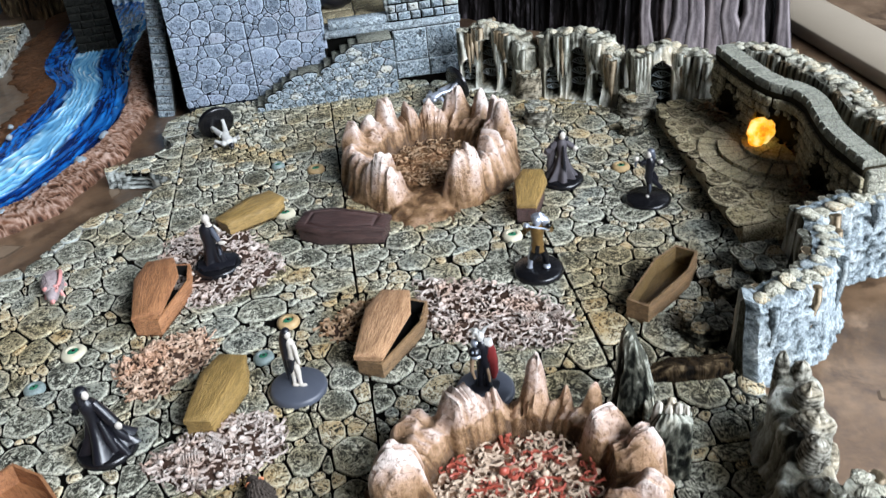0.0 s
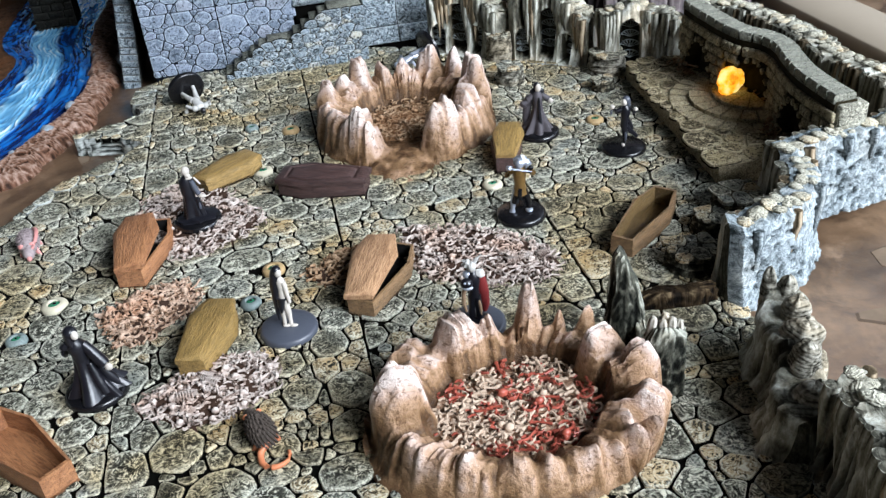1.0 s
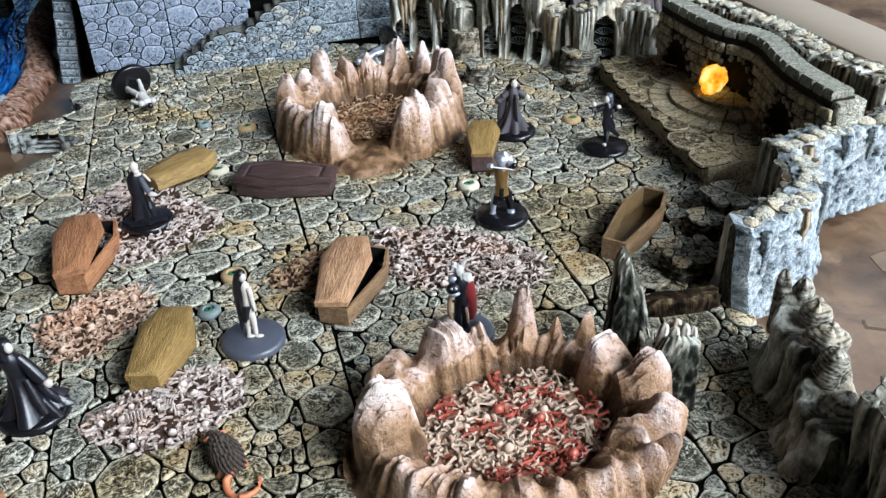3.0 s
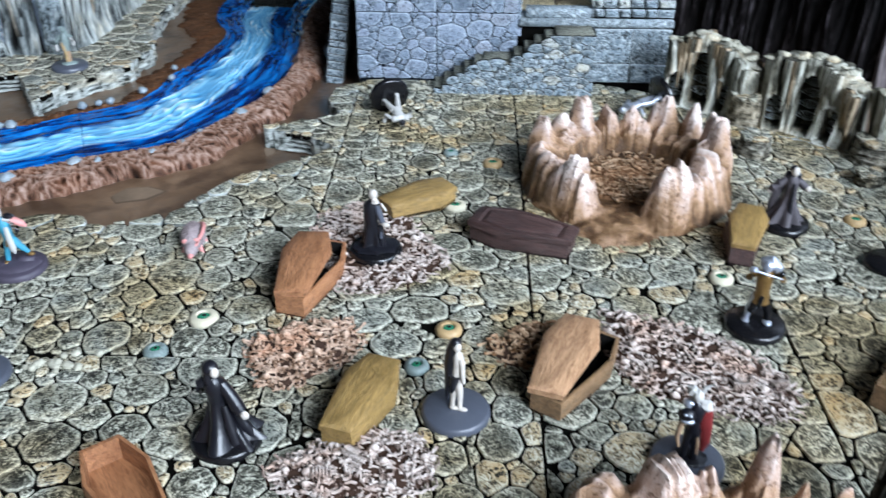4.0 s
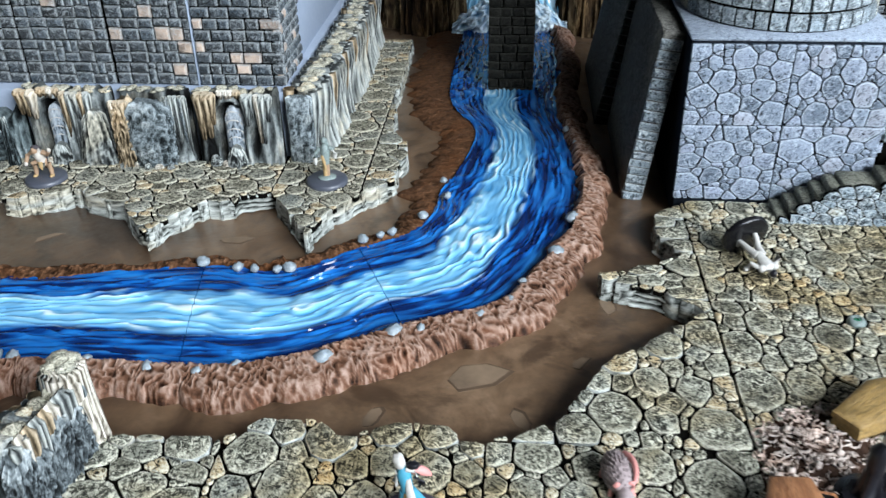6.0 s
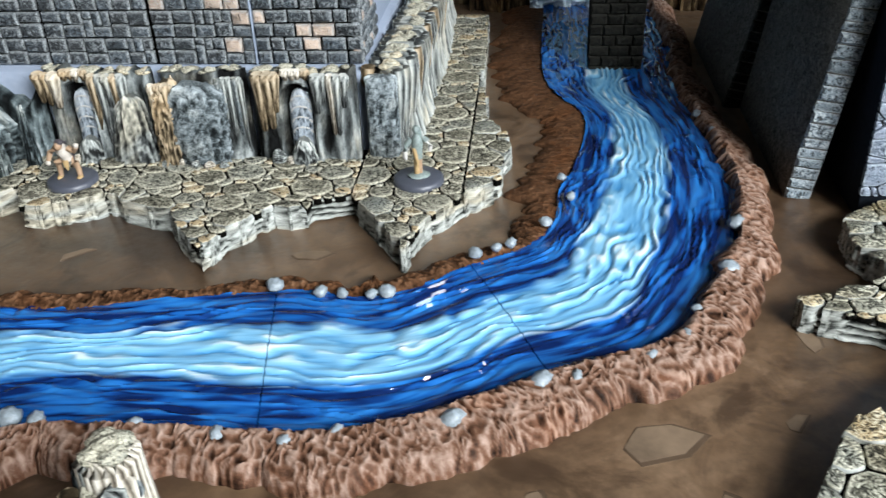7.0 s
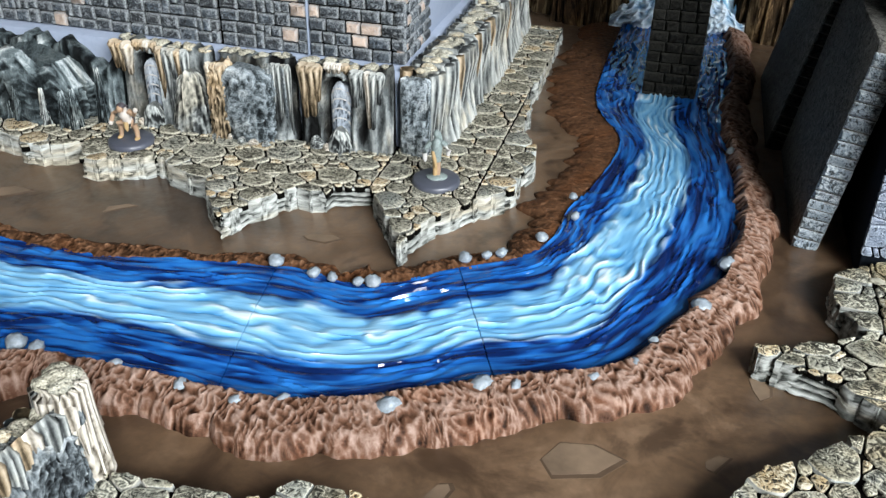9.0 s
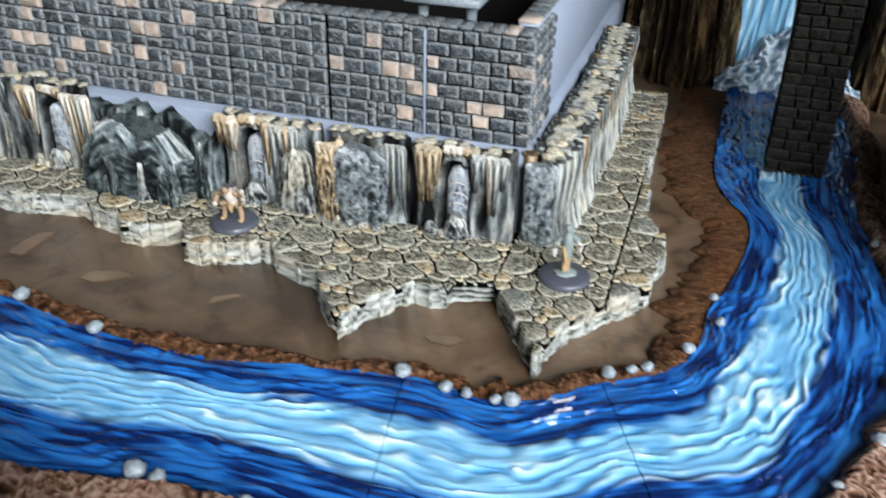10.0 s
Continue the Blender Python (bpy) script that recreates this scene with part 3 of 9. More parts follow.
def cells(sites, box, gap, reach=1.5, sharp=1.0, grow=(1, 1)):
    """The outline of each stone: a power diagram of the circles, drawn in by the joint and rounded."""
    x0, x1, y0, y1 = box
    out = []
    for i, (x, y, r) in enumerate(sites):
        poly = [(x + reach * r * math.cos(a), y + reach * r * math.sin(a)) for a in [2 * math.pi * k / 14 for k in range(14)]]
        for nx, ny, d in ((1, 0, x1), (-1, 0, -x0), (0, 1, y1), (0, -1, -y0)):
            poly = clip(poly, nx, ny, d - gap)
        for j, (u, v, s) in enumerate(sites):
            if j == i or abs(u - x) > 0.042 or abs(v - y) > 0.042:
                continue
            dx, dy = u - x, v - y
            L = math.hypot(dx, dy)
            if L > reach * (r + s) or not poly:
                continue
            t = (L * L + r * r - s * s) / (2 * L)
            poly = clip(poly, dx / L, dy / L, (x * dx + y * dy) / L + t - gap)
        if len(poly) < 3:
            continue
        soft = poly
        for cut, least in ((0.27 * sharp, 0.2), (0.25 if sharp > 0.2 else 0.12, 0.3)) if r > 0.0036 else ((0.27 if sharp > 0.2 else 0.15, 0.2),):
            last, soft = soft, []
            for k in range(len(last)):
                a, b = last[k - 1], last[k]
                if math.hypot(a[0] - b[0], a[1] - b[1]) < least * r:
                    soft.append(((a[0] + b[0]) / 2, (a[1] + b[1]) / 2))
                else:
                    soft += [(a[0] + (b[0] - a[0]) * cut, a[1] + (b[1] - a[1]) * cut), (b[0] + (a[0] - b[0]) * cut, b[1] + (a[1] - b[1]) * cut)]
        out.append(([(p[0] * grow[0], p[1] * grow[1]) for p in soft], r, (x * grow[0], y * grow[1])))
    return out


def stone(B, outline, depth, rise, rng, tone, m=None, mat=0, round_=1.0, wash=0):
    """One stone: a low cushion over its outline, with a worn rim."""
    n = len(outline)
    cx, cy = sum(p[0] for p in outline) / n, sum(p[1] for p in outline) / n
    tx, ty, lift = rng.uniform(-0.035, 0.035), rng.uniform(-0.035, 0.035), rng.uniform(-0.0003, 0.0005)
    rows = ((-depth, 1.0, 0.0), (-0.0003 * round_, 0.995, 0.05), (rise * 0.8, 0.955, 1.0), (rise, 0.82, 0.12))
    verts, edge = [], []
    for z, s, e in rows:
        for x, y in outline:
            u, v = cx + (x - cx) * s, cy + (y - cy) * s
            verts.append(Vector((u, v, z + (lift + tx * (u - cx) + ty * (v - cy) if z > -depth else 0))))
            edge.append(e)
    verts.append(Vector((cx, cy, rise * 1.04 + lift)))
    edge.append(0.0)
    faces = [(i * n + k, i * n + (k + 1) % n, (i + 1) * n + (k + 1) % n, (i + 1) * n + k) for i in range(3) for k in range(n)]
    faces += [(3 * n + k, 3 * n + (k + 1) % n, 4 * n) for k in range(n)]
    if m is not None:
        verts = [m @ p for p in verts]
    if wash:   # the sides, deep in the joint, keep the black undercoat
        B.add(verts[:2 * n], faces[:n], wash, edge[:2 * n], tone)
        B.add(verts[n:], [tuple(q - n for q in f) for f in faces[n:]], mat, edge[n:], tone)
    else:
        B.add(verts, faces, mat, edge, tone)


SIZES_FLOOR = ((0.0105, 8), (0.0085, 45), (0.0066, 260), (0.005, 500), (0.0037, 260), (0.0023, 520), (0.0015, 520))
SIZES_LEDGE = ((0.0095, 10), (0.0078, 60), (0.006, 150), (0.0044, 260), (0.0034, 500), (0.0021, 900), (0.0014, 700))
SIZES_TOWER = ((0.0068, 9), (0.0054, 40), (0.004, 120), (0.0028, 160), (0.0018, 260), (0.0012, 120))


def trim_to(items, outline):
    """Stones at the edge of a tile end with it."""
    out = []
    for pts, r, c in items:
        new_pts = []
        for x, y in pts:
            f = 1.0
            while f > 0.1 and not inside((c[0] + (x - c[0]) * f, c[1] + (y - c[1]) * f), outline):
                f -= 0.06
            new_pts.append((c[0] + (x - c[0]) * f, c[1] + (y - c[1]) * f))
        out.append((new_pts, r, c))
    return out


def edge_block(parent, outline, z0, top, mats, rng, tone):
    """A stone at a tile's broken edge: its layered sides go down to the table."""
    n = len(outline)
    cx, cy = sum(p[0] for p in outline) / n, sum(p[1] for p in outline) / n
    B = Build()
    rows, edges = [], []
    K = 9
    tx, ty = rng.uniform(-0.03, 0.03), rng.uniform(-0.03, 0.03)
    for i in range(K):
        f = i / (K - 1)
        s = 1.02 + rng.uniform(-0.05, 0.05) + 0.05 * (1 - f) if i < K - 1 else 0.985
        z = z0 + (top - z0) * f
        rows.append([(cx + (x - cx) * s, cy + (y - cy) * s, z + (0.5 * f * (tx * (x - cx) + ty * (y - cy)))) for x, y in outline])
        edges.append([min(1, max(0, rng.choice((0.32, 0.6, 0.72)) + 0.5 * noise.noise(Vector((x * 300, y * 300, z * 300))))) for x, y in outline])
    B.grid([r + r[:1] for r in rows], 1, [e + e[:1] for e in edges], None)
    B.s = [False] * len(B.s)
    lip = [(cx + (p[0] - cx) * 0.92, cy + (p[1] - cy) * 0.92, p[2] + 0.0004) for p in rows[-1]]
    B.add(rows[-1] + lip + [(cx, cy, top + 0.0005)], [(k, (k + 1) % n, n + (k + 1) % n, n + k) for k in range(n)] + [(n + k, n + (k + 1) % n, 2 * n) for k in range(n)], 0, [1.0] * n + [0.2] * n + [0.0], tone)
    B.ob("edge_stone", mats, parent)


def split_edge(items, outline):
    """Stones that the tile's outline cuts, and the others."""
    cut, whole = [], []
    for it, was in zip(trim_to(items, outline), items):
        moved = sum(math.hypot(a[0] - b[0], a[1] - b[1]) > 0.0006 for a, b in zip(it[0], was[0]))
        (cut if moved > 1 and it[1] > 0.0028 else whole).append(it)
    return cut, whole


def bed_of(rng, box, sizes, ok, fixed, gap, reach, sharp):
    """Stones of one square, drawn out a little one way."""
    g = rng.choice(((1.16, 0.92), (0.94, 1.12), (1.08, 1.0)))
    small = (box[0] / g[0], box[1] / g[0], box[2] / g[1], box[3] / g[1])
    sites = pack(rng, small, sizes, lambda p: ok((p[0] * g[0], p[1] * g[1], p[2])), [(x / g[0], y / g[1], r) for x, y, r in fixed])
    return cells(sites, small, gap, reach, sharp, g)


def slab(name, outline, z0, z1, mats, label, category, kind="", jag=0.0012, seed=0, step=0.0025, draw_in=0.0):
    """A cast tile base: flat top, broken layered sides."""
    B = Build()
    pts = smooth_edge(outline, step)
    n = len(pts)
    cx, cy = sum(p[0] for p in pts) / n, sum(p[1] for p in pts) / n
    rows, edges = [], []
    K = 12
    for i in range(K + 1):
        z = z0 + (z1 + 0.0008 - z0) * i / K
        row, er = [], []
        for k, (x, y) in enumerate(pts):
            a, b = pts[k - 1], pts[(k + 1) % n]
            dx, dy = b[0] - a[0], b[1] - a[1]
            L = math.hypot(dx, dy) or 1
            q = noise.noise(Vector((x * 160, y * 160, z * 420 + seed))) + 0.6 * noise.noise(Vector((x * 420, y * 420, z * 900 + seed)))
            blk = noise.cell(Vector((x * 105 + seed, y * 105, (i // 3) * 2.3)))
            o = jag * q + (0.0004 if i % 3 else -0.0008) + 0.0016 * (1 - i / K) + 0.0014 * blk - draw_in
            if i == K:
                o -= 0.0004
            row.append((x + dy / L * o, y - dx / L * o, z))
            er.append(min(1.0, max(0.0, (0.6 if i % 3 else 0.05) + 0.4 * q + 0.2 * blk + (0.2 if i == K - 1 else 0))))
        rows.append(row)
        edges.append(er)
    B.grid(rows, 1, edges, None, True)
    tris = geometry.tessellate_polygon([[Vector((x, y, 0)) for x, y in pts]])
    B.add(rows[-1], [t if (Vector(rows[-1][t[1]]) - Vector(rows[-1][t[0]])).cross(Vector(rows[-1][t[2]]) - Vector(rows[-1][t[0]])).z > 0 else t[::-1] for t in tris], 0, None, 0.3, False)
    o = B.ob(name, mats)
    return tagged(o, label, category, "", kind)


def smooth_edge(outline, step):
    out = []
    for k in range(len(outline)):
        a, b = outline[k - 1], outline[k]
        m = max(1, int(math.hypot(b[0] - a[0], b[1] - a[1]) / step))
        out += [(a[0] + (b[0] - a[0]) * j / m, a[1] + (b[1] - a[1]) * j / m) for j in range(m)]
    return out


# ---- room and table ----
TABLE = -0.012


def room_wall(name, lo, hi, label="unseen room wall, near black to keep fill light low"):
    B = Build()
    B.box(lo, hi, 0, 0)
    tagged(B.ob(name, [M_ROOMWALL]), label, "wall", "", "structure")


RX0, RX1, RY1, RZ0, RZ1 = -2.3, 2.0, 2.6, -0.77, 2.15
room_wall("wall_west", (RX0 - 0.1, SOUTH - 0.1, RZ0), (RX0, RY1 + 0.1, RZ1))
B = Build()
for lo, hi in (((RX1, SOUTH - 0.1, RZ0), (RX1 + 0.1, EWIN_Y[0], RZ1)), ((RX1, EWIN_Y[1], RZ0), (RX1 + 0.1, SHEEN_Y[0], RZ1)), ((RX1, SHEEN_Y[1], RZ0), (RX1 + 0.1, RY1 + 0.1, RZ1)),
               ((RX1, SHEEN_Y[0], RZ0), (RX1 + 0.1, SHEEN_Y[1], SHEEN_Z[0])), ((RX1, SHEEN_Y[0], SHEEN_Z[1]), (RX1 + 0.1, SHEEN_Y[1], RZ1)),
               ((RX1, EWIN_Y[0], RZ0), (RX1 + 0.1, EWIN_Y[1], EWIN_Z[0])), ((RX1, EWIN_Y[0], EWIN_Z[1]), (RX1 + 0.1, EWIN_Y[1], RZ1))):
    B.box(lo, hi, 0, 0)
tagged(B.ob("wall_east", [M_ROOMWALL]), "plain painted room wall with a window and an added light opening", "wall", "", "structure")
room_wall("wall_north", (RX0, RY1, RZ0), (RX1, RY1 + 0.1, RZ1))
B = Build()
for lo, hi in (((RX0, SOUTH - 0.1, RZ0), (WIN_X[0], SOUTH, RZ1)), ((WIN_X[1], SOUTH - 0.1, RZ0), (RX1, SOUTH, RZ1)),
               ((WIN_X[0], SOUTH - 0.1, RZ0), (WIN_X[1], SOUTH, WIN_Z[0])), ((WIN_X[0], SOUTH - 0.1, WIN_Z[1]), (WIN_X[1], SOUTH, RZ1))):
    B.box(lo, hi, 0, 0)
tagged(B.ob("wall_south", [M_ROOMWALL]), "plain painted room wall with a window opening", "wall", "", "structure")
B = Build()
B.box((RX0, SOUTH, RZ1), (RX1, RY1, RZ1 + 0.1), 0, 0)
tagged(B.ob("ceiling", [M_ROOMWALL]), "plain painted room ceiling", "ceiling", "", "structure")
B = Build()
B.box((RX0, SOUTH, RZ0 - 0.1), (RX1, RY1, RZ0), 0, 0)
tagged(B.ob("ground", [M_ROOMFLOOR]), "dark wooden room floor under the table", "floor", "", "structure")

table = thing("table", "large table covered with a brown printed game mat", "table", (-0.2, 0.5, RZ0))
B = Build()
B.box((-1.05, -0.35, TABLE - 0.03), (0.62, 1.42, TABLE), 0, 0.002)
B.ob("tabletop", [M_MAT], table, pose(0.2, -0.5, -RZ0), "brown printed earth mat over the tabletop")
for x in (-0.95, 0.52):
    for y in (-0.25, 1.32):
        B = Build()
        B.box((x - 0.035, y - 0.035, RZ0), (x + 0.035, y + 0.035, TABLE - 0.03), 0, 0.003)
        B.ob("leg", [M_WOOD_DARK], table, pose(0.2, -0.5, -RZ0))
PRINT_LITE = plain("printed_rock_pale", (0.165, 0.117, 0.077), 0.42, 0.45, 0.7, 60)
PRINT_DARK = plain("printed_rock_shade", (0.085, 0.056, 0.035), 0.42, 0.45, 0.3, 90)
rng = random.Random(77)
prints = [(-0.308, 0.613, 0.017, 20, 0.55), (-0.247, 0.671, 0.008, 100, 0.5), (0.145, 0.41, 0.011, 30, 0.8), (0.125, 0.372, 0.02, -20, 0.35), (0.15, 0.335, 0.014, 10, 0.6), (0.19, 0.39, 0.012, 80, 0.5), (0.205, 0.43, 0.01, 10, 0.6), (-0.44, 1.02, 0.008, 5, 0.5), (-0.352, 0.602 - 0.02, 0.007, 70, 0.5), (-0.29, 0.585, 0.008, 120, 0.45),
          (-0.262, 0.625, 0.006, 40, 0.5), (-0.625, 0.72, 0.012, 30, 0.5), (-0.68, 0.735, 0.014, 70, 0.6), (-0.45, 0.725, 0.009, 10, 0.4), (-0.56, 0.722, 0.008, 40, 0.4), (0.2, 0.72, 0.012, 30, 0.5), (0.24, 0.66, 0.013, 60, 0.5), (0.255, 0.56, 0.012, 10, 0.5), (0.23, 0.5, 0.01, 0, 0.5)]
for x, y, r, turn, thin in prints:
    pts = []
    for k in range(rng.choice((5, 6, 7))):
        a = 2 * math.pi * (k + rng.uniform(-0.28, 0.28)) / 6.5
        q = r * rng.uniform(0.75, 1.15)
        pts.append((q * math.cos(a), q * math.sin(a) * thin))
    t = Build()
    t.prism([(p[0] * 1.1 + 0.0006, p[1] * 1.16 - 0.0008) for p in pts], 0.0, 0.00012, 1)
    t.prism(pts, 0.0, 0.0002, 0)
    t.ob("printed_rock", [PRINT_LITE, PRINT_DARK], table, pose(0.2, -0.5, -RZ0) @ pose(x, y, TABLE, 0, 0, turn), "pale flat rock printed on the mat")
B = Build()
B.box((0.0, -0.3, 0), (0.047, 0.6, 0.011), 0, 0.001)
tagged(B.ob("board", [M_CREAM], None, pose(0.272, 0.66, TABLE, 0, 0, 2)), "long flat cream board lying on the table", "board")

# ---- dungeon floor ----
PITCH = 0.1016
GX = [-0.4045 - PITCH, -0.4045, -0.3029, -0.2013, -0.0997, 0.0019, 0.1035, 0.2051]
GY = [0.1524, 0.254, 0.3556, 0.4572, 0.5588, 0.6604, 0.762]
FLOOR = [(-0.50, 0.20), (0.034, 0.20), (0.036, 0.27), (0.033, 0.30), (0.044, 0.328), (0.052, 0.357), (0.058, 0.385), (0.062, 0.40), (0.085, 0.425), (0.099, 0.455),
         (0.112, 0.475), (0.125, 0.62), (0.104, 0.64), (0.078, 0.672), (0.05, 0.69), (0.03, 0.722), (0.0, 0.738), (-0.05, 0.762), (-0.194, 0.764),
         (-0.217, 0.745), (-0.219, 0.723), (-0.208, 0.700), (-0.228, 0.690), (-0.25, 0.681), (-0.251, 0.676), (-0.225, 0.667), (-0.208, 0.655),
         (-0.208, 0.648), (-0.231, 0.629), (-0.255, 0.608), (-0.267, 0.586), (-0.274, 0.573), (-0.288, 0.564), (-0.309, 0.556), (-0.318, 0.566),
         (-0.338, 0.567), (-0.359, 0.557), (-0.368, 0.566), (-0.392, 0.566), (-0.402, 0.555), (-0.454, 0.552), (-0.475, 0.548), (-0.50, 0.54)]
floor = slab("floor", FLOOR, TABLE, -0.0016, [M_JOINT, M_LAYER], "grey-green cast cobblestone dungeon floor in square sections", "floor", "structure", 0.0010, 3, 0.0025, 0.0024)

EYES = [(-0.235, 0.483, 0.0062, 0), (-0.248, 0.4605, 0.0048, 1), (-0.134, 0.479, 0.0056, 2), (-0.1455, 0.455, 0.0048, 1), (-0.015, 0.522, 0.0056, 0),
        (-0.134, 0.584, 0.0058, 0), (-0.1145, 0.6345, 0.0056, 2), (0.063, 0.577, 0.0054, 2), (0.056, 0.540, 0.0045, 1), (-0.138, 0.647, 0.0042, 1)]
PITS = [(-0.045, 0.602, 0.0505, 0.058), (-0.056, 0.3475, 0.056, 0.043)]
RUBBLE = [(-0.125, 0.370, 0.014), (-0.108, 0.489, 0.010), (-0.087, 0.507, 0.010), (-0.155, 0.719, 0.013), (-0.355, 0.509, 0.015), (-0.288, 0.452, 0.014), (-0.151, 0.668, 0.012), (-0.159, 0.686, 0.010), (-0.198, 0.606, 0.008), (-0.196, 0.739, 0.014), (0.0, 0.662, 0.014), (0.012, 0.585, 0.009), (-0.34, 0.445, 0.016), (-0.358, 0.468, 0.013), (-0.312, 0.435, 0.011), (-0.365, 0.430, 0.014)]   # small rubble instead of slabs
rng = random.Random(11)
all_stones, edge_stones = [], []
for i in range(len(GX) - 1):
    for j in range(len(GY) - 1):
        box = (GX[i], GX[i + 1], GY[j], GY[j + 1])
        if i < 2 and j == 3:   # the broken edge towards the river
            box = (GX[i], GX[i + 1], GY[j], 0.569)
        if i < 2 and j == 4:
            continue
        if not any(inside((box[a], box[b]), FLOOR) for a in (0, 1) for b in (2, 3)) and not inside(((box[0] + box[1]) / 2, (box[2] + box[3]) / 2), FLOOR):
            continue
        fixed = [(x, y, r) for x, y, r, k in EYES if box[0] <= x < box[1] and box[2] <= y < box[3]]
        ok = lambda p: inside(p, FLOOR) and (p[2] < 0.0027 or not any((p[0] - x) ** 2 + (p[1] - y) ** 2 < r * r for x, y, r in RUBBLE)) and not any(((p[0] - c) / a) ** 2 + ((p[1] - d) / b) ** 2 < 0.8 for c, d, a, b in PITS)
        cut, whole = split_edge(bed_of(rng, box, SIZES_FLOOR, ok, fixed, 0.0004, 2.1, 0.32), FLOOR)
        edge_stones += cut
        for k, (outline, r, c) in enumerate(whole):
            if any(abs(c[0] - e[0]) + abs(c[1] - e[1]) < 1e-5 for e in EYES):
                continue
            all_stones.append((outline, r, c))


def add_stones(parent, name, items, near, mat, m=None, tan_small=True, depth=0.0022, rise=0.0007, seed=1):
    """The nearest as pieces of their own, the rest joined."""
    rg = random.Random(seed)
    rest = Build()
    rest_n = 0
    order = sorted(range(len(items)), key=lambda q: near(items[q][2]))
    single = set(order[:300])
    for q, (outline, r, c) in enumerate(items):
        tone = rg.random()
        if tan_small and tone > 0.87 and r > 0.0065:
            tone = rg.uniform(0, 0.84)
        if tan_small and r < 0.0042 and rg.random() < 0.2:
            tone = 0.95
        if q in single:
            P = Build()
            stone(P, outline, depth, rise, rg, tone, m, 0, 1.0, 1)
            P.ob(name, [mat, M_JOINT], parent)
        else:
            stone(rest, outline, depth, rise, rg, tone, m, 0, 1.0, 1)
            rest_n += 1
    if rest_n:
        tagged(rest.ob(name + "_field", [mat, M_JOINT], parent), "", "", "", "stuff")


# ---- pits ----
def pit(name, label, cx, cy, rx, ry, peaks, low, seed, bed_z, gore, skirt=1.42, wall=0.013, pale=1.0):
    """A rock ring with uneven lumps and teeth round a sunken bed. peaks: place, height, half-width along and across the ring;
    low: the way, half-angle and reach of an opening in the ring."""
    rg = random.Random(seed)
    t = thing(name, label, "pit", (cx, cy, 0))
    SEG, RAD = 380, 66
    lumps = []
    for x, y, h, wt, wr in peaks:
        L = math.hypot(x - cx, y - cy)
        lumps.append((x - cx, y - cy, (x - cx) / L, (y - cy) / L, h, wt, wr, rg.uniform(0, 9)))
    low_a, low_w, reach = low
    rows, edges = [], []
    for i in range(RAD):
        f = i / (RAD - 1)
        row, er = [], []
        for k in range(SEG):
            a = 2 * math.pi * k / SEG
            ca, sa = math.cos(a), math.sin(a)
            away = abs((math.degrees(a) - low_a + 180) % 360 - 180) / low_w
            door = max(0.0, 1 - away ** 4) if away < 1 else 0.0
            out = skirt + reach * door + 0.1 * noise.noise(Vector((ca * 3 + seed, sa * 3, 4)))
            s = out + (0.5 - out) * f
            x, y = rx * s * ca, ry * s * sa
            n1 = noise.noise(Vector((x * 60, y * 60, seed)))
            n2 = noise.noise(Vector((x * 190, y * 190, seed + 3)))
            flute = noise.noise(Vector((ca * 11 + seed, sa * 11, s * 0.8)))
            crease = 1 - 2.0 * abs(noise.noise(Vector((ca * 17 + seed, sa * 17, s * 2.2 + 0.6 * n1))))
            ring = math.exp(-abs((s - 1.0) / (0.23 if s > 1 else 0.2)) ** 2.6)
            z = wall * ring * (1 + 0.3 * n1 + 0.18 * flute) * (1 - door)
            tip = 0.0
            total = z ** 5 if z > 0 else 0.0
            for px, py, ux, uy, h, wt, wr, ph in lumps:
                dx, dy = x - px, y - py
                r_, t_ = dx * ux + dy * uy, dx * uy - dy * ux
                if abs(t_) > wt * 1.3 or abs(r_) > wr * 1.5:
                    continue
                d = math.hypot(t_ / wt, r_ / (wr if r_ > 0 else wr * 0.75)) * (1 + 0.22 * n1 + 0.18 * noise.noise(Vector((dx * 200, dy * 200, ph))))
                if d < 1:
                    g = 1 - d
                    g = g * g * (3 - 2 * g)
                    b = h * (g ** 0.72 if wt < 0.0062 else (1 - (1 - g) ** 1.8) * (0.93 + 0.07 * g))
                    total += b ** 5
                    tip = max(tip, g * g)
            z = total ** 0.2
            lift = min(1.0, z / 0.008)
            fold = 1 - 2.2 * abs(noise.noise(Vector((x * 105, y * 105, seed + 7))))
            z *= 1 + 0.12 * flute + 0.08 * n2 + 0.1 * fold + 0.1 * crease
            base = bed_z * min(1.0, max(0.0, (1.28 - s) / 0.5)) if door < 0.4 else bed_z * min(1.0, max(0.0, (out - s) / 0.6)) + 0.0012 * n2 * min(1.0, (out - s) * 4)
            if i == 0:
                z, base = 0.0, -0.0018
            grow = 1 + 0.08 * min(1.0, z / 0.02) * (1 if s > 0.9 else -0.4)
            row.append((x * grow + 0.0006 * n2, y * grow + 0.0006 * n1, max(base, base * 0.4 + z)))
            # low inside the ring the brown wash also carries painted shade
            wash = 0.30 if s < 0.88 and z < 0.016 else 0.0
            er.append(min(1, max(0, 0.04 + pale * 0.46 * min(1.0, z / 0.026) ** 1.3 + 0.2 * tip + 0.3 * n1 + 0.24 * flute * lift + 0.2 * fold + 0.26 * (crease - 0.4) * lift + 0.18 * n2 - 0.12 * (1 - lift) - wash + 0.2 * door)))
        rows.append(row)
        edges.append(er)
    B = Build()
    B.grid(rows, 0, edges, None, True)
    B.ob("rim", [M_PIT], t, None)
    B = Build()
    rows, edges = [], []
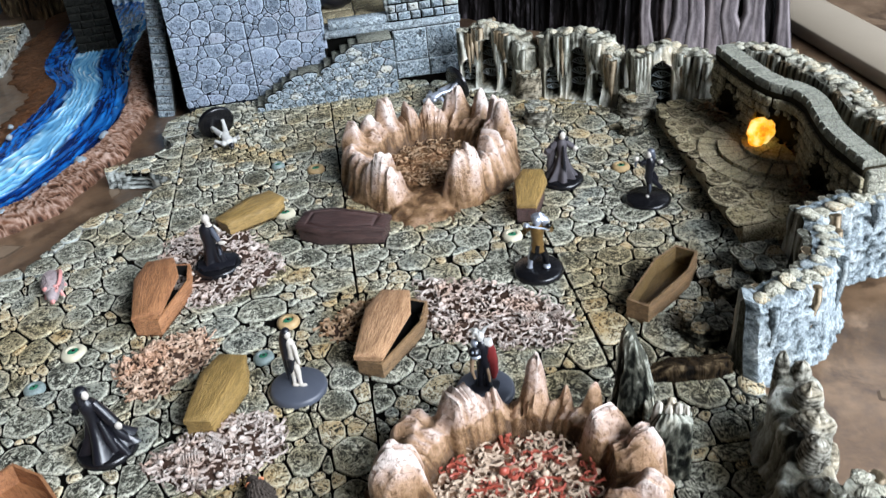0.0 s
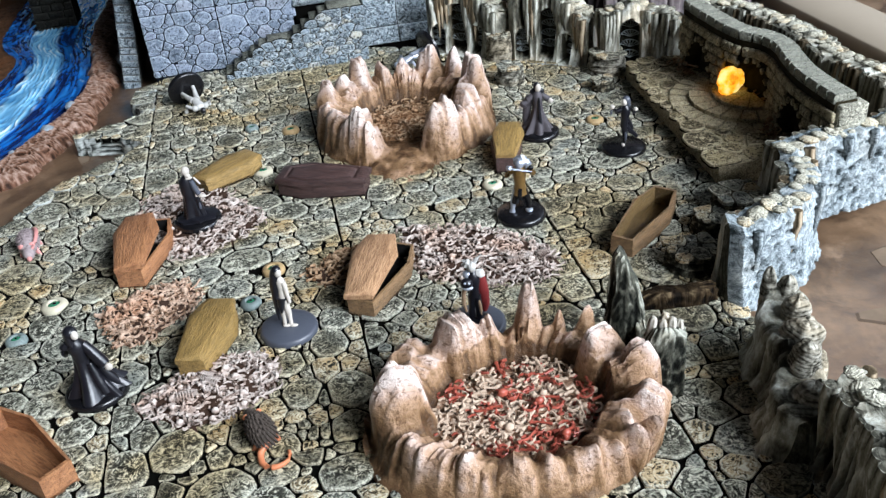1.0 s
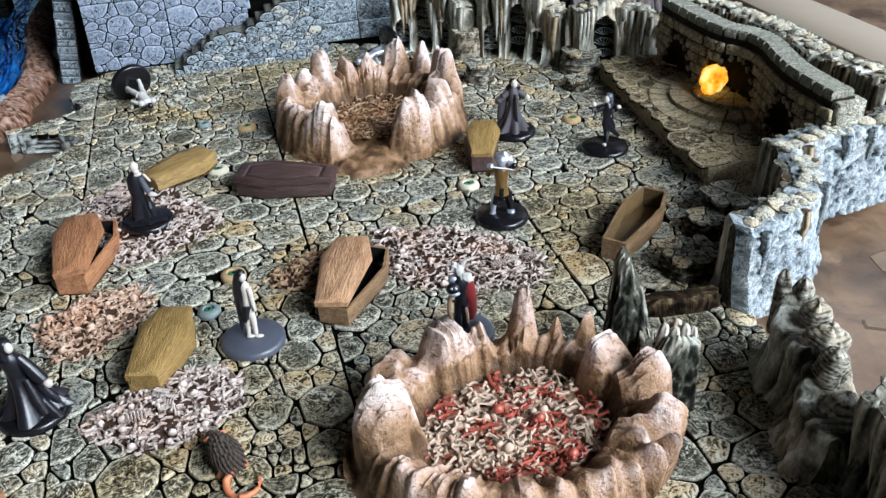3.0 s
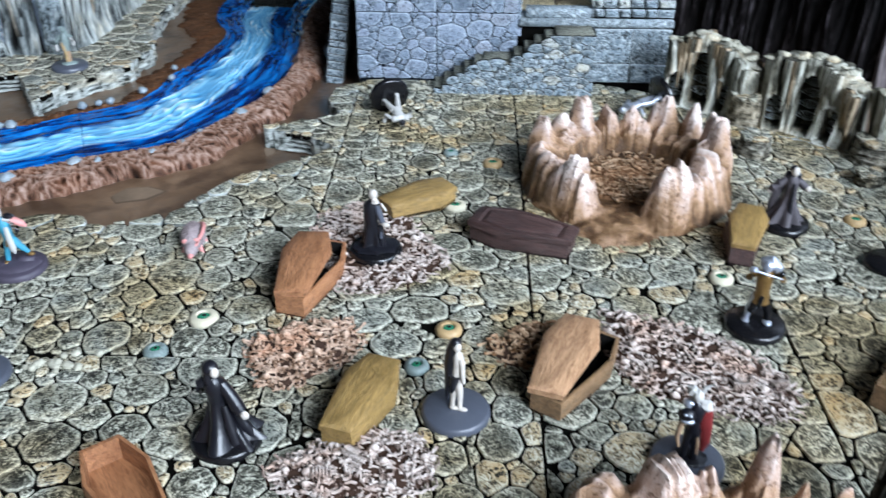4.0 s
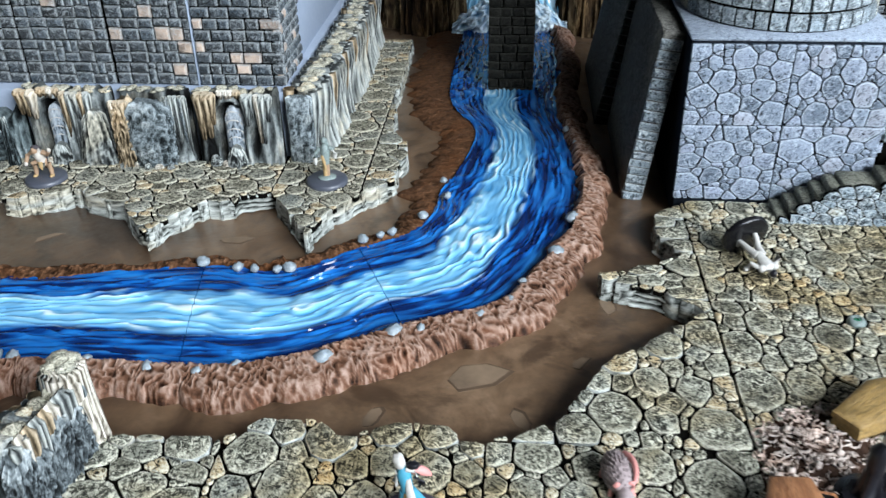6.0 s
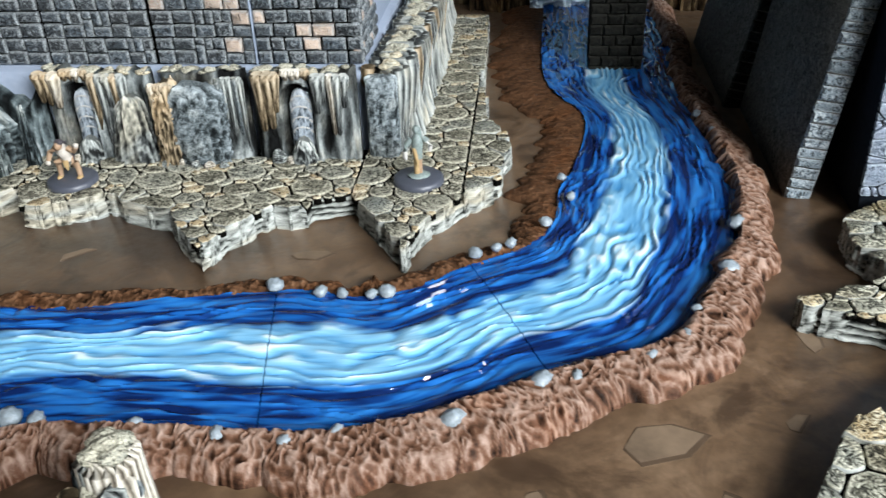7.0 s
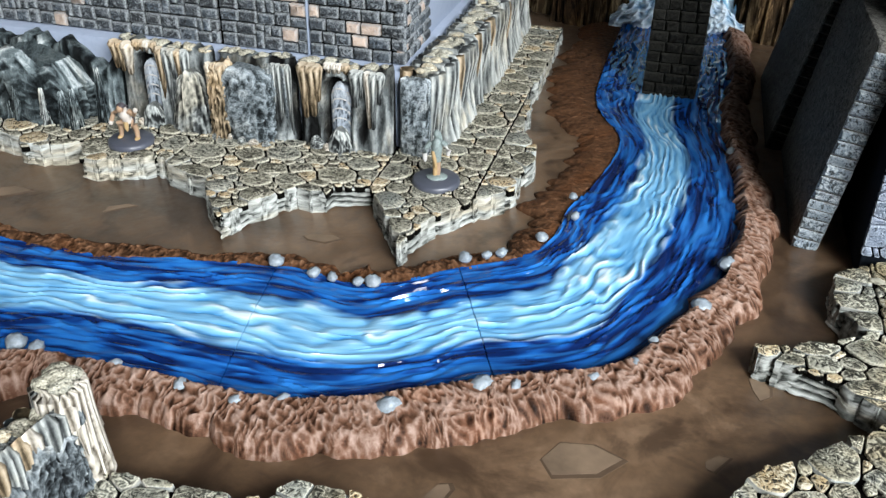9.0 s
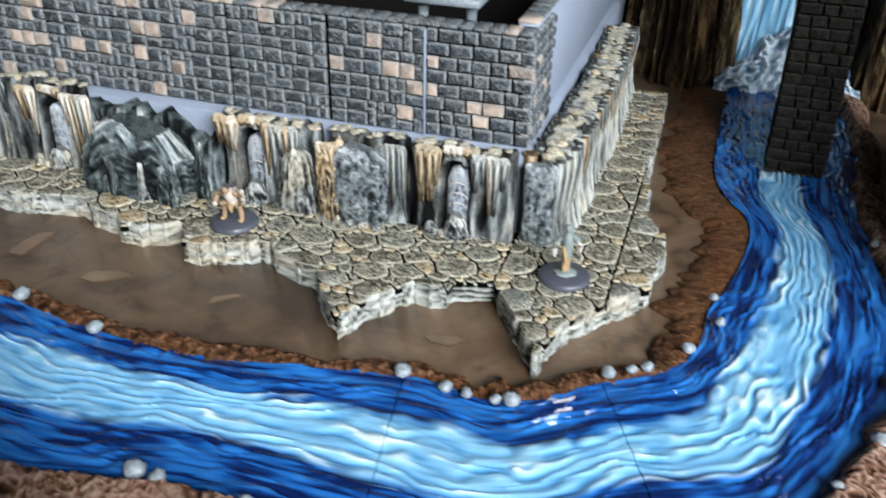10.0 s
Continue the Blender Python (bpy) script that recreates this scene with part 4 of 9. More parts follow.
    for i in range(9):
        s = 0.72 * i / 8
        row, er = [], []
        for k in range(48):
            a = 2 * math.pi * k / 48
            q = noise.noise(Vector((s * math.cos(a) * 11, s * math.sin(a) * 11, seed)))
            row.append((rx * s * math.cos(a), ry * s * math.sin(a), bed_z + 0.001 * q + 0.0008 * (1 - s)))
            er.append(0.4 + 0.4 * q)
        rows.append(row)
        edges.append(er)
    B.grid(rows, 0, edges, None, True)
    B.ob("bed", [M_BONEBROWN if not gore else M_BONETAN], t, None)
    B = Build()
    bone_bits(B, rg, lambda: disc_point(rg, rx * 0.74, ry * 0.74), 430 if gore else 300, bed_z + 0.0008, 0.003, (0, 0, 1) if gore else (0, 0, 0), 1.25 if gore else 1.1, 0.04, gore)
    tagged(B.ob("bone_litter", [M_GNAWED if gore else M_BONEBROWN, M_BLOOD], t, None, "gnawed bones smeared with red" if gore else "dry brown bones"), kind="stuff")
    return t


def disc_point(rg, a, b):
    while True:
        x, y = rg.uniform(-1, 1), rg.uniform(-1, 1)
        if x * x + y * y < 1:
            return x * a, y * b


def kind_red(x, y):
    return noise.noise(Vector((x * 75, y * 75, 3)))


def bone_bits(B, rg, where, count, z, pile, mats, size=1.0, skulls=0.05, patchy=False):
    """Small bones, ribs and skulls strewn over a patch."""
    for _ in range(count):
        x, y = where()
        zz = z + rg.random() ** 2 * pile
        a = rg.uniform(0, 2 * math.pi)
        mat = rg.choice(mats)
        if patchy:
            mat = 1 if kind_red(x, y) + rg.uniform(-0.45, 0.45) > 0.2 else 0
        kind = rg.random()
        if kind < skulls:
            r = rg.uniform(0.001, 0.0016) * size
            B.ball((x, y, zz + r * 0.4), (r, r * 0.85, r * 0.9), mat, 9, 6)
            B.ball((x + math.cos(a) * r * 0.8, y + math.sin(a) * r * 0.8, zz + r * 0.15), r * 0.6, mat, 6, 4)
        elif kind < 0.6:
            R = rg.uniform(0.0011, 0.0024) * size
            k = rg.uniform(0.6, 1.0)
            pts = [(x + R * math.cos(a + w), y + R * math.sin(a + w) * k, zz + 0.0005 * math.sin(w * 1.3 + a)) for w in (0, 0.75, 1.5, 2.25, 3.0, 3.75)]
            w = rg.uniform(0.00034, 0.00056) * size
            B.tube(pts, [w * 0.9, w, w * 1.05, w, w * 0.9, w * 0.6], 5, mat)
        else:
            L = rg.uniform(0.001, 0.0034) * size
            dx, dy, dz = L * math.cos(a), L * math.sin(a), rg.uniform(-0.0005, 0.0006)
            bx, by = -dy * rg.uniform(-0.35, 0.35), dx * rg.uniform(-0.35, 0.35)
            w = rg.uniform(0.00034, 0.00058) * size
            B.tube([(x - dx, y - dy, zz - dz), (x - dx * 0.7, y - dy * 0.7, zz - dz * 0.7), (x + bx, y + by, zz), (x + dx * 0.7, y + dy * 0.7, zz + dz * 0.7), (x + dx, y + dy, zz + dz)],
                   [w * 1.35, w * 0.9, w * 0.8, w * 0.9, w * 1.35], 5, mat)


def bone_pile(outline, label, mats, mat_no, seed, rise=0.004, count=420, size=1.0):
    """A low heap over a patch, thick with bones."""
    rg = random.Random(seed)
    cx, cy = sum(p[0] for p in outline) / len(outline), sum(p[1] for p in outline) / len(outline)
    t = thing("bone_pile", label, "bone pile", (cx, cy, 0), "bone piles on the floor")
    ring = [(p.x - cx, p.y - cy) for p in smooth_line([(*p, 0) for p in outline] + [(*outline[0], 0)], 0.002)]
    rows, edges = [], []
    for i in range(9):
        s = 1 - i / 8.5
        row, er = [], []
        for x, y in ring:
            q = noise.noise(Vector((x * s * 260, y * s * 260, seed)))
            edge_q = 1 + 0.06 * noise.noise(Vector((x * 190, y * 190, seed)))
            z = -0.0008 if i == 0 else rise * (1 - s * s) ** 0.6 + 0.0011 * q
            row.append((x * s * edge_q, y * s * edge_q, z))
            er.append(0.3 + 0.5 * q)
        rows.append(row)
        edges.append(er)
    B = Build()
    B.grid(rows, 0, edges, None, True)
    B.ob("mound", [M_BONEWASH], t)
    B = Build()
    xs, ys = [p[0] for p in ring], [p[1] for p in ring]

    def put(x, y):
        s = 0.0
        for k in range(8):
            f = 1 - k / 8.0
            if f > 0 and not inside((x / f, y / f), ring):
                return rise * (1 - f * f) ** 0.6 if f < 1 else 0.0
        return rise

    def bits():
        while True:
            x, y = rg.uniform(min(xs), max(xs)), rg.uniform(min(ys), max(ys))
            if inside((x, y), ring):
                return x, y
    for _ in range(count):
        x, y = bits()
        bone_bits(B, rg, lambda: (x, y), 1, put(x, y) * 0.9, 0.0014, (mat_no,), size)
    for _ in range(3 if mat_no == 0 else 0):   # rib cages
        x, y = bits()
        x, y, a, z = x * 0.7, y * 0.7, rg.uniform(0, 3.1), put(x * 0.7, y * 0.7) + 0.0006
        for k in range(6):
            px, py, R = x + math.cos(a) * 0.0011 * k, y + math.sin(a) * 0.0011 * k, 0.0027 - 0.00012 * k
            B.tube([(px - math.sin(a) * R * math.cos(w), py + math.cos(a) * R * math.cos(w), z + R * 0.75 * math.sin(w)) for w in (0.1, 0.7, 1.3, 1.85, 2.45, 3.05)], [0.00038] * 6, 5, mat_no)
    tagged(B.ob("bone_litter", mats, t), kind="stuff")


pit("pit", "pinkish rock pit ringed by pointed teeth, dry bed", -0.045, 0.606, 0.040, 0.037,
    [(-0.085, 0.627, 0.027, 0.0130, 0.0121), (-0.076, 0.637, 0.023, 0.0104, 0.0110), (-0.065, 0.641, 0.031, 0.0117, 0.0132), (-0.052, 0.640, 0.027, 0.0104, 0.0121), (-0.040, 0.643, 0.025, 0.0091, 0.0110), (-0.023, 0.645, 0.030, 0.0156, 0.0132),
     (-0.010, 0.638, 0.029, 0.0104, 0.0110), (-0.004, 0.614, 0.033, 0.0195, 0.0132), (-0.013, 0.588, 0.026, 0.0143, 0.0121), (-0.0315, 0.570, 0.029, 0.0156, 0.0154), (-0.073, 0.582, 0.025, 0.0117, 0.0121), (-0.084, 0.596, 0.019, 0.0156, 0.0132), (-0.089, 0.612, 0.018, 0.0130, 0.0121)],
    (256, 23, 0.36), 5, 0.006, False, 1.36, 0.016, 1.0)
pit("pit", "lumpy pinkish rock pit with a bloody bed of bones", -0.0535, 0.3475, 0.041, 0.033,
    [(-0.092, 0.351, 0.028, 0.013, 0.017), (-0.111, 0.357, 0.012, 0.014, 0.011), (-0.066, 0.377, 0.025, 0.014, 0.016), (-0.084, 0.378, 0.017, 0.016, 0.014), (-0.054, 0.379, 0.021, 0.006, 0.010), (-0.038, 0.381, 0.030, 0.0075, 0.011), (-0.028, 0.377, 0.019, 0.004, 0.007), (-0.0195, 0.372, 0.023, 0.0055, 0.009),
     (-0.019, 0.357, 0.022, 0.011, 0.015), (-0.011, 0.345, 0.023, 0.011, 0.015), (-0.014, 0.330, 0.021, 0.010, 0.015), (-0.017, 0.319, 0.018, 0.0045, 0.011), (-0.023, 0.317, 0.018, 0.0042, 0.010), (-0.030, 0.315, 0.017, 0.0042, 0.009), (-0.038, 0.313, 0.015, 0.0042, 0.009), (-0.062, 0.316, 0.013, 0.007, 0.009), (-0.078, 0.322, 0.013, 0.008, 0.010), (-0.091, 0.332, 0.015, 0.009, 0.010)],
    (180, 4, 0.0), 9, 0.006, True, 1.36)

BONES = [M_BONE, M_BONEBROWN, M_BONETAN]
bone_pile([(-0.202, 0.545), (-0.185, 0.508), (-0.168, 0.502), (-0.140, 0.518), (-0.137, 0.535), (-0.15, 0.558), (-0.163, 0.585), (-0.196, 0.575)], "heap of pinkish white bones and skulls on the floor", BONES, 0, 21, 0.004, 560, 1.12)
bone_pile([(-0.074, 0.496), (-0.069, 0.452), (-0.045, 0.434), (-0.014, 0.428), (-0.004, 0.445), (-0.029, 0.478)], "heap of pinkish white bones on the floor", BONES, 0, 22, 0.004, 520, 1.12)
bone_pile([(-0.121, 0.467), (-0.108, 0.455), (-0.088, 0.460), (-0.078, 0.475), (-0.096, 0.482)], "heap of brown bones beside an open coffin", BONES, 1, 23, 0.004, 130, 1.4)
bone_pile([(-0.215, 0.464), (-0.201, 0.438), (-0.185, 0.444), (-0.169, 0.463), (-0.174, 0.482), (-0.196, 0.478)], "heap of brownish bones with a skull on the floor", BONES, 2, 24, 0.0045, 330, 1.15)
bone_pile([(-0.193, 0.396), (-0.174, 0.380), (-0.157, 0.381), (-0.138, 0.393), (-0.139, 0.413), (-0.157, 0.417), (-0.176, 0.41)], "heap of white rib cages and bones on the floor", BONES, 0, 25, 0.0045, 360, 1.2)


# ---- coffins ----
def coffin(name, label, foot, head, width, height, mats, lid=None, lid_mats=None, z=0.0, tilt=(0, 0), panel=False):
    """A six-sided coffin along +y from its foot. lid: (shift x, shift y, turn, rise, pitch, roll) or None."""
    dx, dy = head[0] - foot[0], head[1] - foot[1]
    L = math.hypot(dx, dy)
    t = thing(name, label, "coffin", (*foot, z), "coffins on the dungeon floor")
    t.matrix_world = pose(*foot, z, 0, 0, math.degrees(math.atan2(dy, dx)) - 90) @ pose(0, 0, 0, tilt[0], tilt[1], 0)
    w = width / 2

    def outline(s, inset=0.0):
        return [(-0.58 * w * s + inset * 0.7, inset), (0.58 * w * s - inset * 0.7, inset), (w * s - inset, L * 0.68), (0.62 * w * s - inset * 0.7, L - inset), (-0.62 * w * s + inset * 0.7, L - inset), (-w * s + inset, L * 0.68)]
    B = Build()
    B.prism(outline(1.0), 0, 0.0015, 1)
    o, i = outline(1.0), outline(1.0, 0.0014)
    rows = [[(*p, 0.0) for p in o], [(*p, height - 0.0003) for p in o], [(p[0] * 0.985, p[1], height) for p in o], [(p[0] * 1.01, p[1], height) for p in i], [(*p, 0.0014) for p in i]]
    B.grid(rows, 0, None, None, True)
    B.s = [False] * len(B.s)
    B.m = [B.m[0]] * 0 + [1 if k < 8 else (1 if k >= len(B.m) - 6 else 0) for k in range(len(B.m))]
    ob = B.ob("box", mats, t)
    if lid:
        B = Build()
        n = 6
        prof = [(0.0, 1.04), (0.0022, 1.04), (0.003, 0.97), (0.0034, 0.55)]
        if panel:
            prof = [(0.0, 1.06), (0.002, 1.06), (0.0029, 0.99), (0.0029, 0.84), (0.0021, 0.82), (0.0021, 0.76), (0.0032, 0.72), (0.0033, 0.4)]
        c = (0, L * 0.52)
        base = outline(1.0)
        verts = [(c[0] + (x - c[0]) * s, c[1] + (y - c[1]) * s, zz) for zz, s in prof for x, y in base]
        faces = [(a * n + k, a * n + (k + 1) % n, (a + 1) * n + (k + 1) % n, (a + 1) * n + k) for a in range(len(prof) - 1) for k in range(n)]
        faces += [tuple(range(n - 1, -1, -1)), tuple((len(prof) - 1) * n + k for k in range(n))]
        B.add(verts, faces, 0, None, 0.3, False)
        sx, sy, turn, up, pt, rl = lid
        o = B.ob("lid", lid_mats or mats, t)
        o.matrix_basis = pose(sx, sy + L * 0.5, height + up, pt, rl, turn) @ pose(0, -L * 0.5, 0)
    return t


coffin("coffin", "pale wooden coffin, lid pushed aside, beside bones", (-0.0985, 0.4285), (-0.0735, 0.4685), 0.021, 0.0088, [M_WOOD_BROWN, M_BLACK], (-0.0052, 0.0005, 11, 0.0006, 0, -2), [M_WOOD_PALE])
coffin("coffin", "orange wooden coffin with its lid ajar", (-0.1995, 0.4855), (-0.1885, 0.532), 0.0215, 0.0098, [M_WOOD_ORANGE, M_BLACK], (-0.0042, 0.0005, 11, 0.0004, 0, -2), [M_WOOD_ORANGE])
coffin("coffin", "tan wooden coffin closed by its lid", (-0.1695, 0.4085), (-0.1570, 0.4465), 0.0195, 0.0088, [M_WOOD_TAN, M_BLACK], (0, 0, 0, 0, 0, 0))
coffin("coffin", "dark brown plank coffin closed by its lid", (-0.0795, 0.5405), (-0.1235, 0.558), 0.0235, 0.0082, [M_WOOD_DARK, M_BLACK], (0, 0, 0, 0, 0, 0), None, 0.0, (0, 0), True)
coffin("coffin", "tan wooden coffin tilted on the bone heap", (-0.1672, 0.5685), (-0.1375, 0.5905), 0.0205, 0.0055, [M_WOOD_TAN, M_BLACK], (0, 0, 0, 0, 0, 0), None, 0.0025)
coffin("coffin", "open tan wooden coffin without a lid", (0.0225, 0.4350), (0.0595, 0.4705), 0.0185, 0.0105, [M_WOOD_BROWN, M_WOOD_IN])
coffin("coffin", "small dark coffin with a tan wooden lid", (-0.0045, 0.532), (0.0055, 0.5665), 0.0175, 0.0088, [M_WOOD_DARK, M_BLACK], (0.001, 0.002, -3, 0.0006, 3, 0), [M_WOOD_TAN])
coffin("coffin", "open orange wooden coffin without a lid", (-0.2145, 0.3615), (-0.2455, 0.399), 0.0215, 0.0105, [M_WOOD_ORANGE, M_WOOD_ORANGE])


# ---- river ----
RIVER_IN = [(-0.90, 0.690), (-0.80, 0.690), (-0.654, 0.682), (-0.584, 0.672), (-0.523, 0.676), (-0.455, 0.689), (-0.413, 0.686), (-0.381, 0.709), (-0.353, 0.730), (-0.342, 0.752), (-0.339, 0.781), (-0.330, 0.812), (-0.323, 0.872), (-0.342, 0.919), (-0.347, 0.972), (-0.345, 1.10)]
RIVER_OUT = [(-0.90, 0.590), (-0.80, 0.590), (-0.66, 0.590), (-0.573, 0.590), (-0.505, 0.601), (-0.440, 0.601), (-0.396, 0.609), (-0.349, 0.635), (-0.304, 0.656), (-0.284, 0.688), (-0.263, 0.735), (-0.254, 0.790), (-0.257, 0.850), (-0.264, 0.911), (-0.260, 1.005), (-0.264, 1.10)]
WATER_Z = -0.0062


def curve(pts, count):
    """count points on a smooth curve, the same share of each span."""
    P = [Vector((*p, 0)) for p in pts]
    out = []
    for k in range(count):
        u = k / (count - 1) * (len(P) - 1)
        i = min(int(u), len(P) - 2)
        t = u - i
        a, b, c, d = P[max(i - 1, 0)], P[i], P[i + 1], P[min(i + 2, len(P) - 1)]
        out.append(0.5 * ((2 * b) + (c - a) * t + (2 * a - 5 * b + 4 * c - d) * t * t + (3 * b - a - 3 * c + d) * t ** 3))
    return out


NU, NV = 2600, 84
r_in, r_out = curve(RIVER_IN, NU), curve(RIVER_OUT, NU)
arc = [0.0]
for k in range(1, NU):
    arc.append(arc[-1] + ((r_in[k] + r_out[k]) / 2 - (r_in[k - 1] + r_out[k - 1]) / 2).length)


def length_along(line):
    out = [0.0]
    for k in range(1, len(line)):
        out.append(out[-1] + (line[k] - line[k - 1]).length)
    return out


arc_in, arc_out = length_along(r_in), length_along(r_out)


def bell(u, at, wide):
    return math.exp(-((u - at) / wide) ** 2)


def shore(k, side):
    big = 1 + 1.1 * min(1.0, max(0.0, (arc[k] - 0.58) * 10))
    if side < 0:
        big += 0.9 * min(1.0, max(0.0, (arc[k] - 0.56) * 10)) * noise.noise(Vector((arc[k] * 105, 3, 0)))
    return big * 0.0035 * noise.noise(Vector((arc[k] * 60, side * 5, 0))) + 0.0022 * noise.noise(Vector((arc[k] * 190, side * 9, 2)))


def river_piece(k0, k1, label, name="river_section"):
    t = thing(name, label, "river", ((r_in[k0].x + r_out[k0].x) / 2, (r_in[k0].y + r_out[k0].y) / 2, TABLE), "painted river sections")
    inv = Matrix.Translation(-t.matrix_world.translation)
    B = Build()
    rows, edges, tones, uvs = [], [], [], []
    for k in range(k0, k1 + 1):
        row, er, tr = [], [], []
        for j in range(NV):
            v = j / (NV - 1)
            p = r_in[k].lerp(r_out[k], v)
            u = arc[k]
            turb = max(0.0, (u - 0.60)) * 3.0
            warp = 1.5 * noise.noise(Vector((u * 11, v * 2.5, 0.0))) + (0.75 + 0.25 * min(1, turb)) * noise.noise(Vector((u * 34, v * 6, 2.0))) + 0.25 * noise.noise(Vector((u * 90, v * 14, 5.0)))
            sway = min(1.0, max(0.0, (u - 0.47) * 7)) * math.sin(u * 240 + 5.0 * v + 2.5 * noise.noise(Vector((u * 25, v * 3, 6.0)))) * (0.1 + 0.16 * noise.noise(Vector((u * 40, v * 4, 9.0))))
            a = 0.5 + 0.5 * math.sin(6.2832 * (v * 15 + warp * 1.7 + sway))
            c = 1 - abs(noise.noise(Vector((u * 48, (v + 0.03 * warp) * 40, 4.0)))) * 2
            soft = 0.55 + 0.75 * noise.noise(Vector((u * 30, v * 9, 8.0)))
            q = (0.7 * a * soft + 0.3 * c * 0.8)
            z = WATER_Z + 0.0021 * q - 0.0011 + 0.0008 * math.cos((v - 0.5) * math.pi)
            if k in (k0, k1):
                z -= 0.0012
            row.append((p.x, p.y, z))
            er.append(max(0, min(1, 0.15 + 1.1 * q)))
            mid = 0.46 + 0.05 * math.sin(u * 15)
            wide = 0.205 + 0.05 * noise.noise(Vector((u * 14, 7, 0)))
            if u > 0.74:
                wide *= max(0.42, 1 - (u - 0.74) * 2.2)
            d = abs(v - mid + 0.05 * noise.noise(Vector((u * 20, 3, 0)))) / wide
            fade = 1.0 if u < 0.80 else max(0.15, 1 - (u - 0.80) * 4.2)
            tr.append(0.24 + 0.56 * fade * max(0.0, 1 - max(0.0, d - 0.35) / 0.95))
        rows.append(row)
        edges.append(er)
        tones.append(tr)
    B.grid(rows, 0, edges, tones)
    o = B.ob("water", [M_WATER], t, inv)
    uvl = o.data.uv_layers.new(name="UVMap")
    idx = np.zeros(len(o.data.loops), dtype=np.int32)
    o.data.loops.foreach_get("vertex_index", idx)
    uu = np.array([arc[k] for k in range(k0, k1 + 1)])
    co = np.stack([np.repeat(uu, NV), np.tile(np.linspace(0, 0.1, NV), k1 - k0 + 1)], 1)[idx]
    uvl.data.foreach_set("uv", co.ravel())
    for side, edge_line, other, name, mat in ((1, r_out, r_in, "near_bank", M_BANK), (-1, r_in, r_out, "far_bank", M_FARBANK)):
        B = Build()
        rows, edges = [], []
        for k in range(k0, k1 + 1, 1):
            p = edge_line[k]
            d = (edge_line[min(k + 2, NU - 1)] - edge_line[max(k - 2, 0)]).normalized()
            nrm = Vector((d.y, -d.x, 0)) * side
            u = arc[k]
            if side > 0:
                wid = 0.0165 + (0.0045 + 0.004 * noise.noise(Vector((u * 13, 5, 0)))) * abs(math.sin(arc_out[k] * 88 + 3.4 * noise.noise(Vector((u * 17, 1, 0))))) ** 0.8 + 0.007 * noise.noise(Vector((u * 24, 8, 0))) + 0.0012 * noise.noise(Vector((u * 190, 2, 0))) + 0.006 * bell(u, 0.53, 0.08)
                top = 0.0092
            else:
                wid = 0.017 + 0.009 * noise.noise(Vector((u * 25, 3, 0))) + 0.008 * noise.noise(Vector((u * 80, 5, 0))) + 0.010 * min(1.0, max(0.0, (u - 0.58) * 12)) + 0.008 * min(1.0, max(0.0, (u - 0.76) * 12))
                calm = min(1.0, max(0.0, (u - 0.56) * 12))
                top = 0.0052 - 0.002 * calm
                wid += calm * (0.012 * noise.noise(Vector((arc_in[k] * 42, 15, 0))) + 0.004 * noise.noise(Vector((arc_in[k] * 150, 17, 0))))
            own = arc_out[k] if side > 0 else arc_in[k]
            row, er = [], []
            for i in range(31):
                s = i / 30
                if side > 0:   # highest by the water, then a slope with a steep foot
                    h = math.sin(min(1, s / 0.26) * math.pi / 2) if s < 0.26 else (1 - 0.32 * ((s - 0.26) / 0.74) ** 1.5) * (1 - max(0.0, (s - 0.74) / 0.26) ** 2.4)
                else:
                    h = math.sin(min(1, s * 1.9) * math.pi / 2) if s < 0.55 else math.cos((s - 0.55) / 0.45 * math.pi / 2) ** 0.5
                g = noise.noise(Vector((own * 300, s * wid * 300, side * 3))) + 0.5 * noise.noise(Vector((own * 700, s * wid * 700, side * 3)))
                if side > 0:
                    bend = noise.noise(Vector((own * 110, s * wid * 110, 3)))
                    g2 = 0.7 - 1.9 * abs(noise.noise(Vector((own * 500 + 2.4 * bend + s * 2.0, s * wid * 400 + 1.2 * bend, 0.5)))) + 0.5 * noise.noise(Vector((own * 330, s * wid * 330, 2)))
                else:
                    g2 = (0.9 - 0.6 * calm) * noise.noise(Vector((own * 260, s * wid * 260, 4))) + (0.7 - 0.25 * calm) * noise.noise(Vector((own * 600, s * wid * 600, 6)))
                inn = shore(k, side) * max(0.0, 1 - i / 7) if side > 0 else 1.7 * shore(k, side) * max(0.0, 1 - i / 7) - calm * (0.014 * max(0.0, noise.noise(Vector((own * 62, 21, 0)))) + 0.007 * max(0.0, noise.noise(Vector((own * 170, 23, 0))))) * max(0.0, 1 - i / 14)
                q = p + nrm * (wid * s - 0.0035 + inn + 0.0007 * g)
                z = TABLE + 0.0035 * (1 - s) + top * h * 0.9 + 0.0011 * g2 * (0.35 + 0.65 * h) if 0 < i < 30 else (WATER_Z - 0.002 if i == 0 else TABLE - 0.0004)
                row.append((q.x, q.y, z))
                er.append(max(0, min(1, 0.36 + 0.42 * g2 + 0.12 * h)))
            rows.append(row)
            edges.append(er)
        B.grid(rows, 0, edges)
        B.ob(name, [mat], t, inv, "ribbed red-brown earth bank" if side > 0 else "rough umber earth bank")
    return t


def station(u):
    return min(range(NU), key=lambda k: abs(arc[k] - u))


